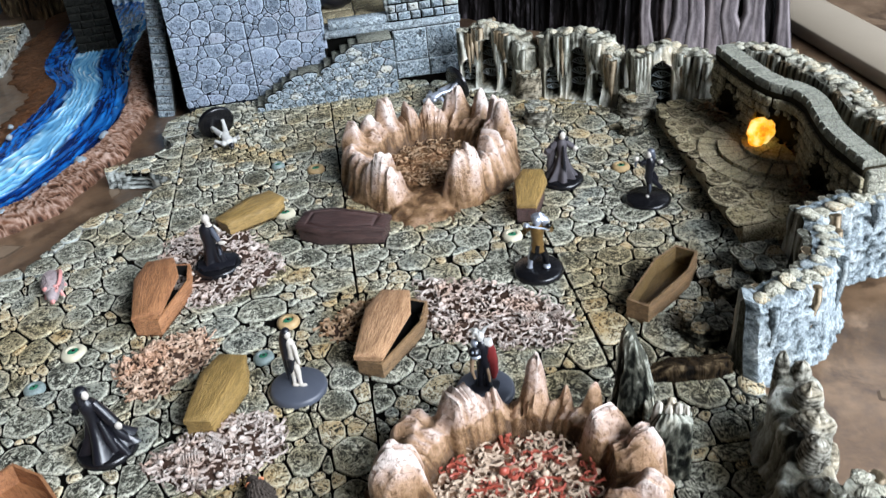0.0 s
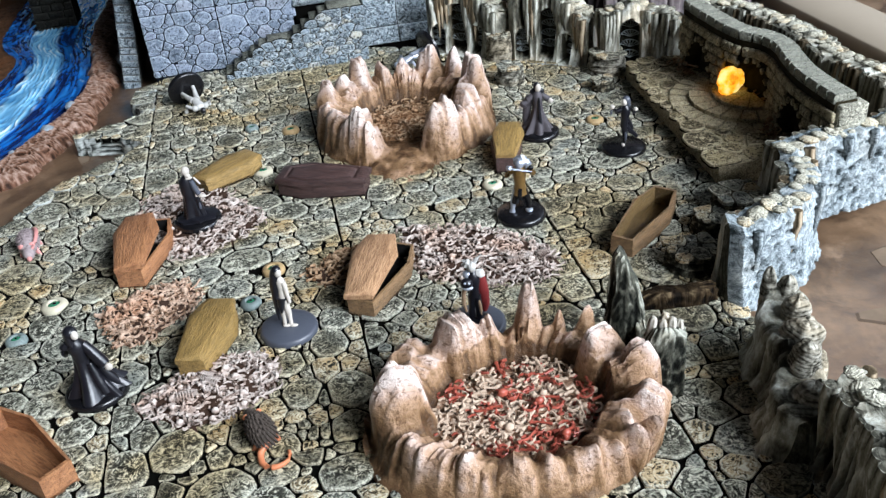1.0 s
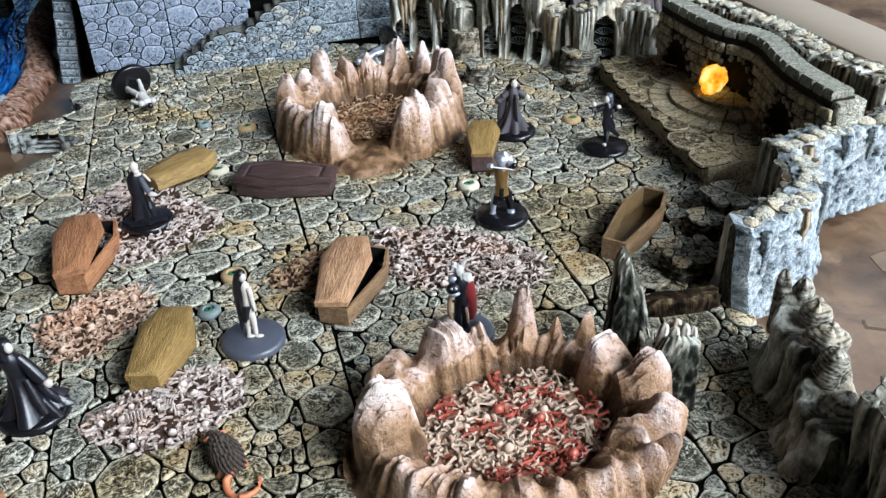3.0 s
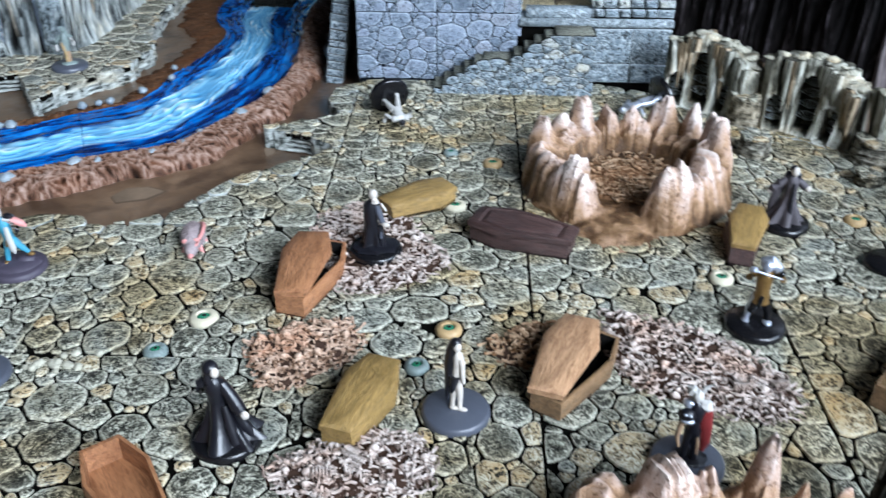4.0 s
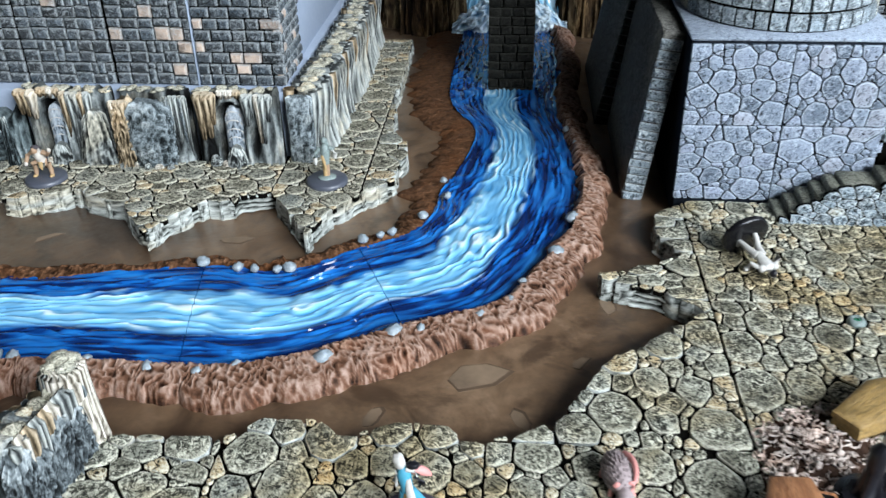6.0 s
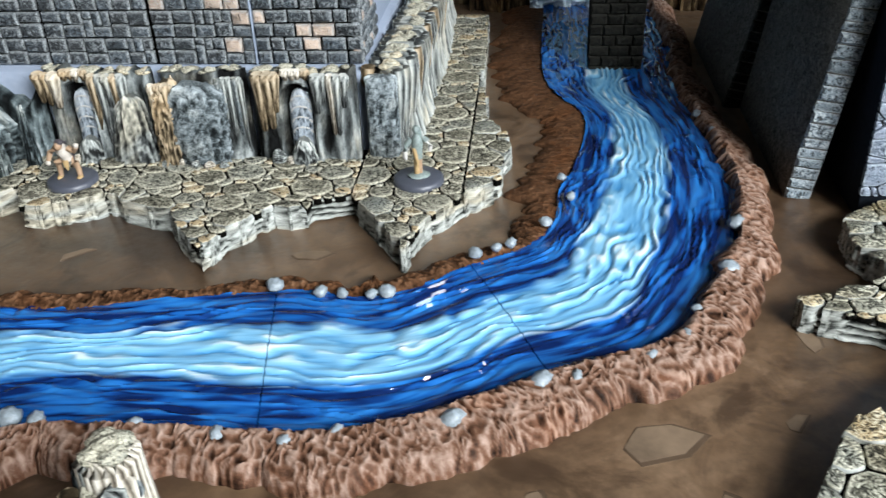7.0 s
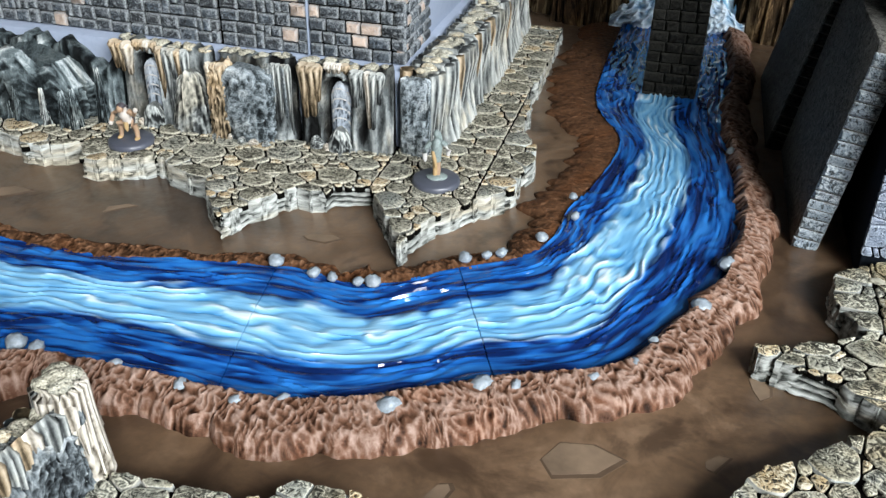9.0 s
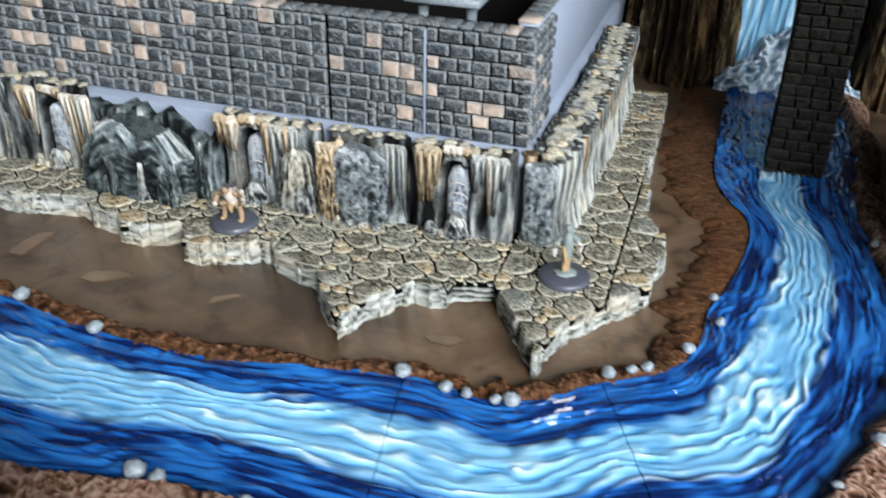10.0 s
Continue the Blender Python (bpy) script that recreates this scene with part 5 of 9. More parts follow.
SEAMS = [0, station(0.235), station(0.452), station(0.548), station(0.70), NU - 1]
river = []
for a, b in zip(SEAMS, SEAMS[1:]):
    river.append(river_piece(a, b, "cast river section painted blue with a pale rippled current"))
rng = random.Random(4)
places = [(-0.377, 0.610, 0.0045), (-0.348, 0.631, 0.0045), (-0.336, 0.634, 0.0028), (-0.272, 0.706, 0.0042), (-0.262, 0.744, 0.004), (-0.261, 0.868, 0.0026), (-0.309, 0.647, 0.0026), (-0.289, 0.676, 0.0026), (-0.457, 0.689, 0.0036), (-0.437, 0.685, 0.003),
          (-0.428, 0.684, 0.0027), (-0.410, 0.686, 0.0036), (-0.416, 0.684, 0.0025), (-0.376, 0.714, 0.0032), (-0.361, 0.723, 0.0028), (-0.367, 0.719, 0.0024), (-0.346, 0.742, 0.003), (-0.334, 0.767, 0.0026), (-0.338, 0.787, 0.0022), (-0.526, 0.603, 0.004), (-0.516, 0.602, 0.0036),
          (-0.453, 0.599, 0.003), (-0.414, 0.602, 0.003), (-0.430, 0.597, 0.0026), (-0.295, 0.660, 0.0026), (-0.256, 0.845, 0.0024), (-0.643, 0.684, 0.004), (-0.595, 0.673, 0.0036), (-0.482, 0.602, 0.0028)]
for x, y, r in places:
    B = Build()
    B.ball((0, 0, 0), (r, r * rng.uniform(0.7, 1), r * 0.8), 0, 10, 7, 0.3, 0.35)
    tagged(B.ob("pebble", [M_PEBBLE], None, pose(x, y, -0.0042 if x < -0.38 and y > 0.66 else -0.0024, 0, 0, rng.uniform(0, 180))), "pale blue-white pebble on the river's edge", "pebble", "river pebbles")


# ---- cave walls ----
def cave_wall(name, label, pts, h, thick, seed, mat=None, niches=(), taper=None, caps=True, z0=-0.002, flute=1.0, step=0.0011, outer=None, tan=0.3, lobes=1.0, drip_r=(0.0017, 0.0026), drip_mat=None, drips=True, reach=(0.02, 0.6)):
    """A cast cave wall along pts: fluted drip rock, arched niches on its right-hand side, flat stones on its crest."""
    rg = random.Random(seed)
    mat = mat or M_CAVE
    line = smooth_line([(*p, 0) for p in pts], step)
    n = len(line)
    u = [0.0]
    for k in range(1, n):
        u.append(u[-1] + (line[k] - line[k - 1]).length)
    total = u[-1]
    t = thing(name, label, "cave wall", (line[n // 2].x, line[n // 2].y, z0), "cave wall sections")
    inv = Matrix.Translation(-t.matrix_world.translation)
    rows, edges = [], []
    K = 30
    crest = []
    for k in range(n):
        d = (line[min(k + 1, n - 1)] - line[max(k - 1, 0)]).normalized()
        nr = Vector((d.y, -d.x, 0))
        s = u[k]
        hh = h * (taper(s / total) if taper else 1.0) * (1 + 0.07 * noise.noise(Vector((s * 70, seed, 0))) + 0.05 * noise.noise(Vector((s * 240, seed, 3))))
        end = min(1.0, min(s, total - s) / 0.004 + 0.25)
        row, er = [], []
        for side in (1, -1):
            for i in range(K):
                f = i / (K - 1) if side > 0 else 1 - i / (K - 1)
                z = z0 + (hh - z0) * f
                w1 = noise.noise(Vector((s * 75, seed + side * 7, f * 1.2)))
                w2 = noise.noise(Vector((s * 260, seed + side * 9, f * 1.6)))
                w3 = noise.noise(Vector((s * 600, seed + side * 11, f * 6)))
                rid = 1 - 2.0 * abs(w2)
                lobe = 1 - 2.4 * abs(noise.noise(Vector((s * 52, seed + side * 3, f * 0.7))))
                o = (0.0034 * lobes * lobe + 0.0012 * w1 + flute * (0.0022 * rid + 0.0008 * w3)) * (1 - 0.3 * f)
                e = 0.22 + 0.42 * rid + 0.3 * lobe + 0.15 * w3
                foot = 0.0035 * lobes * (1 - f) ** 3
                if side < 0:
                    o = max(o, -0.001)
                    if outer:
                        warp = noise.noise(Vector((s * 60, seed, z * 60)))
                        frill = 1 - 2.6 * abs(noise.noise(Vector((s * 210 + warp, seed + 5, z * 330 + 1.6 * warp))))
                        worm = 1 - 2.4 * abs(noise.noise(Vector((s * 420 + 2 * warp, seed + 8, z * 330))))
                        o = 0.3 * o + 0.0010 * frill + 0.0006 * worm
                        e = 0.36 + 0.34 * frill + 0.34 * worm + 0.12 * f
                if side > 0:
                    for c, w, top in niches:
                        a = abs(s - c) / w
                        zc = top - w
                        d_in = 1 - (math.hypot(a, (z - zc) / w) if z > zc else a)
                        if d_in > 0 and z > 0.002:
                            dep = min(1.0, d_in / 0.3)
                            dep = dep * dep * (3 - 2 * dep)
                            o = o * (1 - dep) - (thick * 0.5 + 0.002) * dep
                            e = e * (1 - dep) + dep * (0.22 + 0.3 * w3)
                            foot *= 1 - dep
                        elif d_in > -0.35:
                            o += 0.0012 * (1 + d_in / 0.35)
                            e += 0.15
                q = line[k] + nr * side * ((thick / 2) * end + o * end + foot)
                if f > 0.93:
                    q = q - nr * side * thick * 0.16 * (f - 0.93) / 0.07
                row.append((q.x, q.y, z))
                er.append(max(0.0, min(1.0, e)))
        rows.append(row)
        edges.append(er)
        crest.append((line[k], hh, nr))
    B = Build()
    if outer:
        B.grid([r[:K] for r in rows], 0, [e[:K] for e in edges], None)
        B.grid([r[K - 1:] for r in rows], 1, [e[K - 1:] for e in edges], None)
    else:
        B.grid(rows, 0, edges, None, True)
    for r in (rows[0], rows[-1]):
        B.add(r, [tuple(range(len(r)))], 0, [0.4] * len(r))
    B.ob("rock", [mat, outer] if outer else [mat], t, inv)
    hang = [(c + off * w, 1, M_DRIP if rg.random() < tan + 0.3 else drip_mat or mat) for c, w, top in niches for off in (-1.9, -1.5, 1.48, 1.75, 2.05) if drips]
    if caps and drips:
        for side in (1, -1):
            a = 0.003
            while a < total - 0.002:
                if not any(abs(a - c) < 1.1 * w and side > 0 for c, w, top in niches):
                    hang.append((a, side, M_DRIP if rg.random() < tan else (outer if outer and side < 0 else drip_mat or mat)))
                a += rg.uniform(1.3, 2.6) * drip_r[1] * (3.5 if outer and side < 0 else 1)
    for place, side, dm in hang:
        if 0.001 < place < total - 0.001:
            k = min(range(n), key=lambda q: abs(u[q] - place))
            p, hh, nr = crest[k]
            nr = nr * side
            near_niche = side > 0 and any(abs(place - c) < 2 * w for c, w, top in niches)
            low = hh * (rg.uniform(0.05, 0.35) if near_niche and reach[0] < 0.1 else rg.uniform(*reach))
            r = rg.uniform(*drip_r)
            base = p + nr * (thick / 2 + 0.0010)
            D = Build()
            D.tube([base + Vector((0, 0, hh - 0.0005)), base + nr * 0.0006 + Vector((0, 0, hh * 0.82)), base + nr * 0.0004 + Vector((0, 0, (hh + low) / 2)), base + Vector((0, 0, low))], [r * 1.15, r * 1.25, r * 0.85, r * 0.18], 9)
            D.ob("drip", [dm], t, inv)
    for c, w, top in niches if drips else ():
        k = min(range(n), key=lambda q: abs(u[q] - c))
        p, hh, nr = crest[k]
        side_way = Vector((-nr.y, nr.x, 0))
        for f in (0.3, 0.5, 0.69, 0.86):
            mid_ = p + nr * (-0.0012 + 0.0045 * (1 - f))
            R = w * (0.98 - 0.25 * f)
            D = Build()
            D.tube([mid_ + side_way * R * math.cos(a) + Vector((0, 0, top * f - w * 0.45 + R * 0.75 * math.sin(a))) for a in [math.pi * q / 8 for q in range(9)]], [0.00038] * 9, 6)
            for a in (0.45, 0.82, 1.2, 1.57, 1.95, 2.32, 2.7):
                D.tube([mid_ + Vector((0, 0, top * f - w * 0.45)), mid_ + side_way * R * math.cos(a) + Vector((0, 0, top * f - w * 0.45 + R * 0.75 * math.sin(a)))], [0.00018, 0.0003], 5)
            D.ob("fan_relief", [M_SHELL], t, inv)
    if caps:
        s = 0.002
        while s < total - 0.001:
            k = min(range(n), key=lambda q: abs(u[q] - s))
            p, hh, nr = crest[k]
            r = rg.uniform(0.0028, 0.0052)
            P = Build()
            off = rg.uniform(-0.22, 0.22) * thick
            P.ball((0, 0, 0), (r, r * rg.uniform(0.75, 1.05), r * rg.uniform(0.26, 0.36)), 0, 10, 6, rg.random(), 0.35)
            o = P.ob("cap_stone", [M_LEDGE], t, inv @ pose(p.x + nr.x * off, p.y + nr.y * off, hh + 0.0002, rg.uniform(-15, 15), rg.uniform(-15, 15), rg.uniform(0, 180)))
            if rg.random() < 0.7:
                P = Build()
                r2 = r * 0.7
                P.ball((0, 0, 0), (r2, r2 * 0.9, r2 * 0.5), 0, 8, 5, rg.random(), 0.3)
                P.ob("cap_stone", [M_LEDGE], t, inv @ pose(p.x - nr.x * 0.3 * thick, p.y - nr.y * 0.3 * thick, hh, 0, 0, rg.uniform(0, 180)))
            s += r * 1.55
    return t


def bulge(*pairs):
    """Height share along a wall, from (place, share) pairs."""
    def f(s):
        for (a, x), (b, y) in zip(pairs, pairs[1:]):
            if s <= b:
                return x + (y - x) * (s - a) / (b - a)
        return pairs[-1][1]
    return f


def lump(parent, inv, x, y, z, r, tall, turn, mat):
    """A mound worn into level rings, part of a wall."""
    B = Build()
    rows, edges = [], []
    R = 9
    for i in range(R * 4 + 1):
        f = i / (R * 4)
        groove = abs((f * R) % 1.0 - 0.5) * 2
        wide = (1 - f ** 3.4) ** 0.5 * (0.88 + 0.12 * math.sin(3.1 * f + turn)) * (1 - 0.035 * groove ** 3)
        row, er = [], []
        for k in range(30):
            b = 2 * math.pi * k / 30
            q = noise.noise(Vector((math.cos(b) * 1.2 + turn, math.sin(b) * 1.2, f * 1.5)))
            q2 = noise.noise(Vector((math.cos(b) * 5 + turn, math.sin(b) * 5, f * 9)))
            rr = r * (max(wide, 0.02) * (1 + 0.28 * q + 0.05 * q2))
            row.append((rr * math.cos(b), 0.9 * rr * math.sin(b), tall * (2 * f - 1) + 0.12 * tall * q))
            er.append(min(1, max(0, 0.62 - 0.22 * groove ** 3 + 0.4 * q2 + 0.25 * q)))
        rows.append(row)
        edges.append(er)
    B.grid(rows, 0, edges, None, True)
    B.ob("boulder", [mat], parent, inv @ pose(x, y, z, 9 * math.sin(turn * 3), 8 * math.cos(turn * 5), turn * 50))


def crag(name, parent, inv, x, y, z, turn, w, d, h, seed, mat, top=None, flute=0.12, rough=0.06, taper=0.12, square=2.6):
    """An upright block of cast rock. top: its height share from one end (-1) to the other (1)."""
    B = Build()
    K, N = 26, 64
    rows, edges = [], []
    for i in range(K + 3):
        f = min(1.0, i / K)
        inset = 1.0 if i <= K else (0.9, 0.62, 0.12)[i - K - 1] if i - K - 1 < 3 else 0.1
        row, er = [], []
        for k in range(N):
            a = 2 * math.pi * k / N
            ca, sa = math.cos(a), math.sin(a)
            r = (abs(ca) ** square + abs(sa) ** square) ** (-1 / square)
            fl = 1 - 2.4 * abs(noise.noise(Vector((ca * 4.2 + seed, sa * 4.2, f * 0.7))))
            ro = 1 - 2.2 * abs(noise.noise(Vector((ca * 3.2 + seed, sa * 3.2 + 4, f * h * 190))))
            fine = noise.noise(Vector((ca * 11 + seed, sa * 11, f * h * 420)))
            q = r * (1 + taper * (0.5 - f) + flute * fl + rough * (ro + 0.6 * fine)) * inset
            px, py = w / 2 * q * ca, d / 2 * q * sa
            hh = h * (top(max(-1.0, min(1.0, 2 * px / w))) if top else 1.0)
            row.append((px, py, hh * f * (1 + 0.04 * fine * f) + (0.0006 * (i - K) if i > K else 0)))
            er.append(max(0.0, min(1.0, 0.2 + (0.3 if flute > 0.1 else 0.1) * fl + (0.28 if flute > 0.1 else 0.42) * ro + 0.3 * fine + 0.3 * f ** 6)))
        rows.append(row)
        edges.append(er)
    B.grid(rows, 0, edges, None, True)
    B.add(rows[-1], [tuple(range(N))], 0, [0.6] * N)
    return B.ob(name, [mat], parent, inv @ pose(x, y, z, 0, 0, turn))


def hung(parent, inv, rg, x0, x1, y, top, count, low, mats, r=(0.0021, 0.0033), out=0.0016):
    """A row of thick tapering drips that touch at the top and part below."""
    for k in range(count):
        x = x0 + (x1 - x0) * (k + 0.5) / count + rg.uniform(-0.0004, 0.0004)
        q, z1 = rg.uniform(*r), rg.uniform(*low)
        if count > 2 and rg.random() < 0.28 and low[1] < 0.036:
            z1 = top * rg.uniform(0.55, 0.72)
        sway = rg.uniform(-0.0008, 0.0008)
        yy = y - rg.uniform(0.2, 1.0) * out
        D = Build()
        zs = [top + 0.0006, top - 0.0012, top * 0.86 + z1 * 0.14, top * 0.6 + z1 * 0.4, top * 0.3 + z1 * 0.7, z1 + 0.0012, z1]
        D.tube([(x + sway * j / 6, yy + 0.0002 * j, zz) for j, zz in enumerate(zs)], [q * 0.75, q * 1.08, q * 1.0, q * 0.74, q * 0.58, q * 0.46, q * 0.22], 11)
        D.e = [max(0.05, min(1.0, e * (0.55 + 0.6 * (v[2] - z1) / (top - z1)))) for e, v in zip(D.e, D.v)]
        D.ob("drip", [rg.choice(mats)], parent, inv)


L_BACK = "pale fluted cave wall section with niches at the floor's far edge"
cave_wall("cave_wall", L_BACK, [(-0.004, 0.737), (0.012, 0.731), (0.03, 0.718), (0.043, 0.70)], 0.043, 0.012, 31, M_CAVEMIX, ((0.008, 0.0055, 0.021), (0.025, 0.0085, 0.036), (0.042, 0.0055, 0.022)), bulge((0, 0.9), (0.35, 1.04), (0.75, 0.96), (1, 0.72)), True, -0.002, 0.4, 0.0011, None, 0.12, 1.0, (0.0019, 0.0031), M_CAVEMIX, True, (0.12, 0.62))
cave_wall("cave_wall", L_BACK, [(0.046, 0.699), (0.062, 0.694), (0.078, 0.684), (0.092, 0.662)], 0.044, 0.012, 32, M_CAVEMIX, ((0.009, 0.0055, 0.021), (0.029, 0.0085, 0.036), (0.047, 0.0055, 0.021)), bulge((0, 0.9), (0.35, 1.04), (0.75, 0.96), (1, 0.72)), True, -0.002, 0.4, 0.0011, None, 0.12, 1.0, (0.0019, 0.0031), M_CAVEMIX, True, (0.12, 0.62))
cave_wall("cave_wall", L_BACK, [(0.094, 0.652), (0.108, 0.65), (0.124, 0.643), (0.146, 0.63)], 0.041, 0.012, 33, M_CAVEMIX, ((0.02, 0.008, 0.035),), bulge((0, 0.9), (0.35, 1.04), (0.75, 0.96), (1, 0.72)), True, -0.002, 0.4, 0.0011, None, 0.12, 1.0, (0.0019, 0.0031), M_CAVEMIX, True, (0.12, 0.62))
cave_wall("cave_wall", "pale cave wall section behind the arched wall", [(0.150, 0.632), (0.168, 0.618), (0.18, 0.585), (0.181, 0.55), (0.178, 0.52), (0.184, 0.49), (0.182, 0.468)], 0.043, 0.012, 34, M_CAVEMIX)
cave_wall("cave_wall", "blue-white drip rock wall seen from its outer side", [(0.215, 0.472), (0.175, 0.456), (0.14, 0.450), (0.112, 0.447), (0.100, 0.443)], 0.037, 0.011, 35, M_CAVEMIX, (), None, True, -0.002, 0.8, 0.0011, M_OUTER, 0.2)
cave_wall("cave_wall", "blue-white drip rock wall seen from its outer side", [(0.103, 0.434), (0.098, 0.418), (0.085, 0.404), (0.068, 0.396), (0.050, 0.393)], 0.0365, 0.012, 36, M_CAVEMIX, (), None, True, -0.002, 0.8, 0.0011, M_OUTER, 0.2)
lumpy = cave_wall("cave_wall", "low lumpy drip rock wall beside the passage", [(0.053, 0.357), (0.047, 0.342), (0.044, 0.328), (0.036, 0.315), (0.030, 0.300)], 0.031, 0.012, 37, M_CAVEMIX, (), bulge((0, 1.0), (0.2, 0.8), (0.5, 0.9), (0.8, 0.7), (1, 0.65)), False, -0.002, 0.8)
lumpy_in = Matrix.Translation(-lumpy.matrix_world.translation)
for k, (x, y, z, r, tall) in enumerate(((0.054, 0.355, 0.022, 0.0065, 0.013), (0.049, 0.358, 0.025, 0.0045, 0.012), (0.052, 0.344, 0.027, 0.0072, 0.0075), (0.049, 0.334, 0.013, 0.0075, 0.012), (0.047, 0.331, 0.028, 0.0075, 0.0065),
                                        (0.042, 0.322, 0.015, 0.0078, 0.014), (0.041, 0.320, 0.029, 0.007, 0.006), (0.051, 0.327, 0.012, 0.006, 0.01), (0.036, 0.309, 0.016, 0.0072, 0.011), (0.044, 0.311, 0.012, 0.006, 0.012), (0.056, 0.346, 0.01, 0.006, 0.01))):
    lump(lumpy, lumpy_in, x, y, z, r, tall, 1 + k * 1.37, M_RINGED)
cave_wall("cave_wall", "dark fluted cave wall with flat crest stones", [(0.042, 0.302), (0.044, 0.28), (0.036, 0.255), (0.034, 0.21)], 0.036, 0.012, 38, M_CAVEMIX)
screen = thing("rock_screen", "thin dark rock screen with two upright spires", "cave wall", (0.002, 0.36, -0.001))
screen_in = Matrix.Translation(-screen.matrix_world.translation)
crag("spire", screen, screen_in, 0.0005, 0.377, -0.002, -22, 0.0150, 0.0085, 0.046, 71, M_SPIRE, bulge((-1, 0.62), (-0.75, 0.92), (-0.45, 1.0), (-0.15, 0.95), (0.2, 0.78), (0.55, 0.68), (0.8, 0.5), (1, 0.4)), 0.11, 0.05, 0.35)
crag("spire", screen, screen_in, 0.0030, 0.3475, -0.002, -12, 0.0140, 0.0095, 0.033, 72, M_SPIRE, bulge((-1, 0.82), (-0.6, 0.94), (-0.2, 1.0), (0.4, 0.96), (1, 0.9)), 0.09, 0.04, 0.1, 4.0)
crag("low_ridge", screen, screen_in, 0.0035, 0.3620, -0.002, 80, 0.020, 0.0075, 0.016, 73, M_SPIRE, bulge((-1, 0.9), (0, 0.6), (1, 1.0)))
rg = random.Random(14)
for k, (x, y) in enumerate(((-0.0010, 0.3495), (0.0022, 0.3480), (0.0052, 0.3470), (0.0078, 0.3465), (0.0040, 0.3500))):
    D = Build()
    r = rg.uniform(0.0017, 0.0024)
    D.tube([(0, 0, -0.006), (0, 0, -0.001), (0, 0, 0.0012), (0, 0, 0.0024)], [r * 0.9, r, r * 0.85, r * 0.3], 10)
    D.ob("knob", [M_PALE], screen, screen_in @ pose(x, y, 0.031 + rg.uniform(-0.001, 0.0012), rg.uniform(-8, 8), rg.uniform(-8, 8), 0))
end_wall = cave_wall("cave_wall", "pale cream drip rock wall end with flat crest stones", [(-0.461, 0.551), (-0.462, 0.543), (-0.464, 0.532), (-0.466, 0.521), (-0.468, 0.510)], 0.034, 0.012, 40, M_CAVE, (), bulge((0, 0.9), (0.15, 0.85), (0.3, 0.8), (1, 1.0)), True, -0.002, 0.8, 0.0011, M_CAVEROUGH, 0.4)
end_in = Matrix.Translation(-end_wall.matrix_world.translation)
for k, (y, w, d, h) in enumerate(((0.541, 0.013, 0.012, 0.026), (0.531, 0.014, 0.010, 0.030), (0.5205, 0.014, 0.012, 0.024), (0.512, 0.010, 0.010, 0.031))):
    crag("rough_face", end_wall, end_in, -0.4585 - 0.0025 * (k > 1), y, -0.002, 80 + 7 * k, w, d, h, 150 + k, M_CAVEROUGH, bulge((-1, 0.75), (0, 1.0), (1, 0.85)), 0.1, 0.2, 0.2, 2.3)
rg = random.Random(59)
for k in range(11):
    D = Build()
    y, q, foot = 0.546 - 0.0034 * k + rg.uniform(-0.0008, 0.0008), rg.uniform(0.0018, 0.0028), rg.uniform(0.008, 0.026)
    x = -0.4545 - 0.0005 * k
    D.tube([(x - 0.002, y, 0.0325), (x, y, 0.0305), (x + 0.0006, y, 0.024), (x + 0.001, y + 0.0004, foot)], [q * 0.8, q * 1.15, q * 0.9, q * 0.3], 9)
    D.ob("drip", [rg.choice((M_PALE, M_DRIP, M_GREYDRIP))], end_wall, end_in)
column = thing("rock_column", "cream fluted drip rock column with round cap stones at a wall's end", "cave wall", (-0.4595, 0.551, -0.002))
column_in = Matrix.Translation(-column.matrix_world.translation)
crag("shaft", column, column_in, -0.4600, 0.5505, -0.002, 20, 0.0150, 0.0135, 0.0365, 140, M_PALE, None, 0.2, 0.05, 0.35, 2.2)
rg = random.Random(58)
for k in range(15):   # flutes that run into each other
    a = radians(-150 + 21 * k)
    q, foot = rg.uniform(0.0015, 0.0024), rg.choice((0.0, 0.003, 0.008, 0.014))
    D = Build()
    D.tube([(-0.460 + f * math.cos(a), 0.5505 + f * math.sin(a), z) for f, z in ((0.0050, 0.0372), (0.0066, 0.0345), (0.0070, 0.026), (0.0080, 0.013 + foot * 0.5), (0.0094, foot - 0.001))], [q * 0.8, q * 1.15, q, q * 0.8, q * 0.5], 9)
    D.ob("flute", [rg.choice((M_PALE, M_PALE, M_PALE, M_GREYDRIP))], column, column_in)
for x, y, z, r in ((-0.4625, 0.5535, 0.0372, 0.0042), (-0.4575, 0.5535, 0.0376, 0.0038), (-0.4570, 0.5480, 0.0372, 0.0040), (-0.4625, 0.5478, 0.0368, 0.0038), (-0.4600, 0.5508, 0.0385, 0.0036)):
    P = Build()
    P.ball((0, 0, 0), (r, r * 0.9, r * 0.5), 0, 12, 8, rg.random(), 0.3)
    P.ob("cap_stone", [M_LEDGE], column, column_in @ pose(x, y, z, rg.uniform(-12, 12), rg.uniform(-12, 12), rg.uniform(0, 90)))

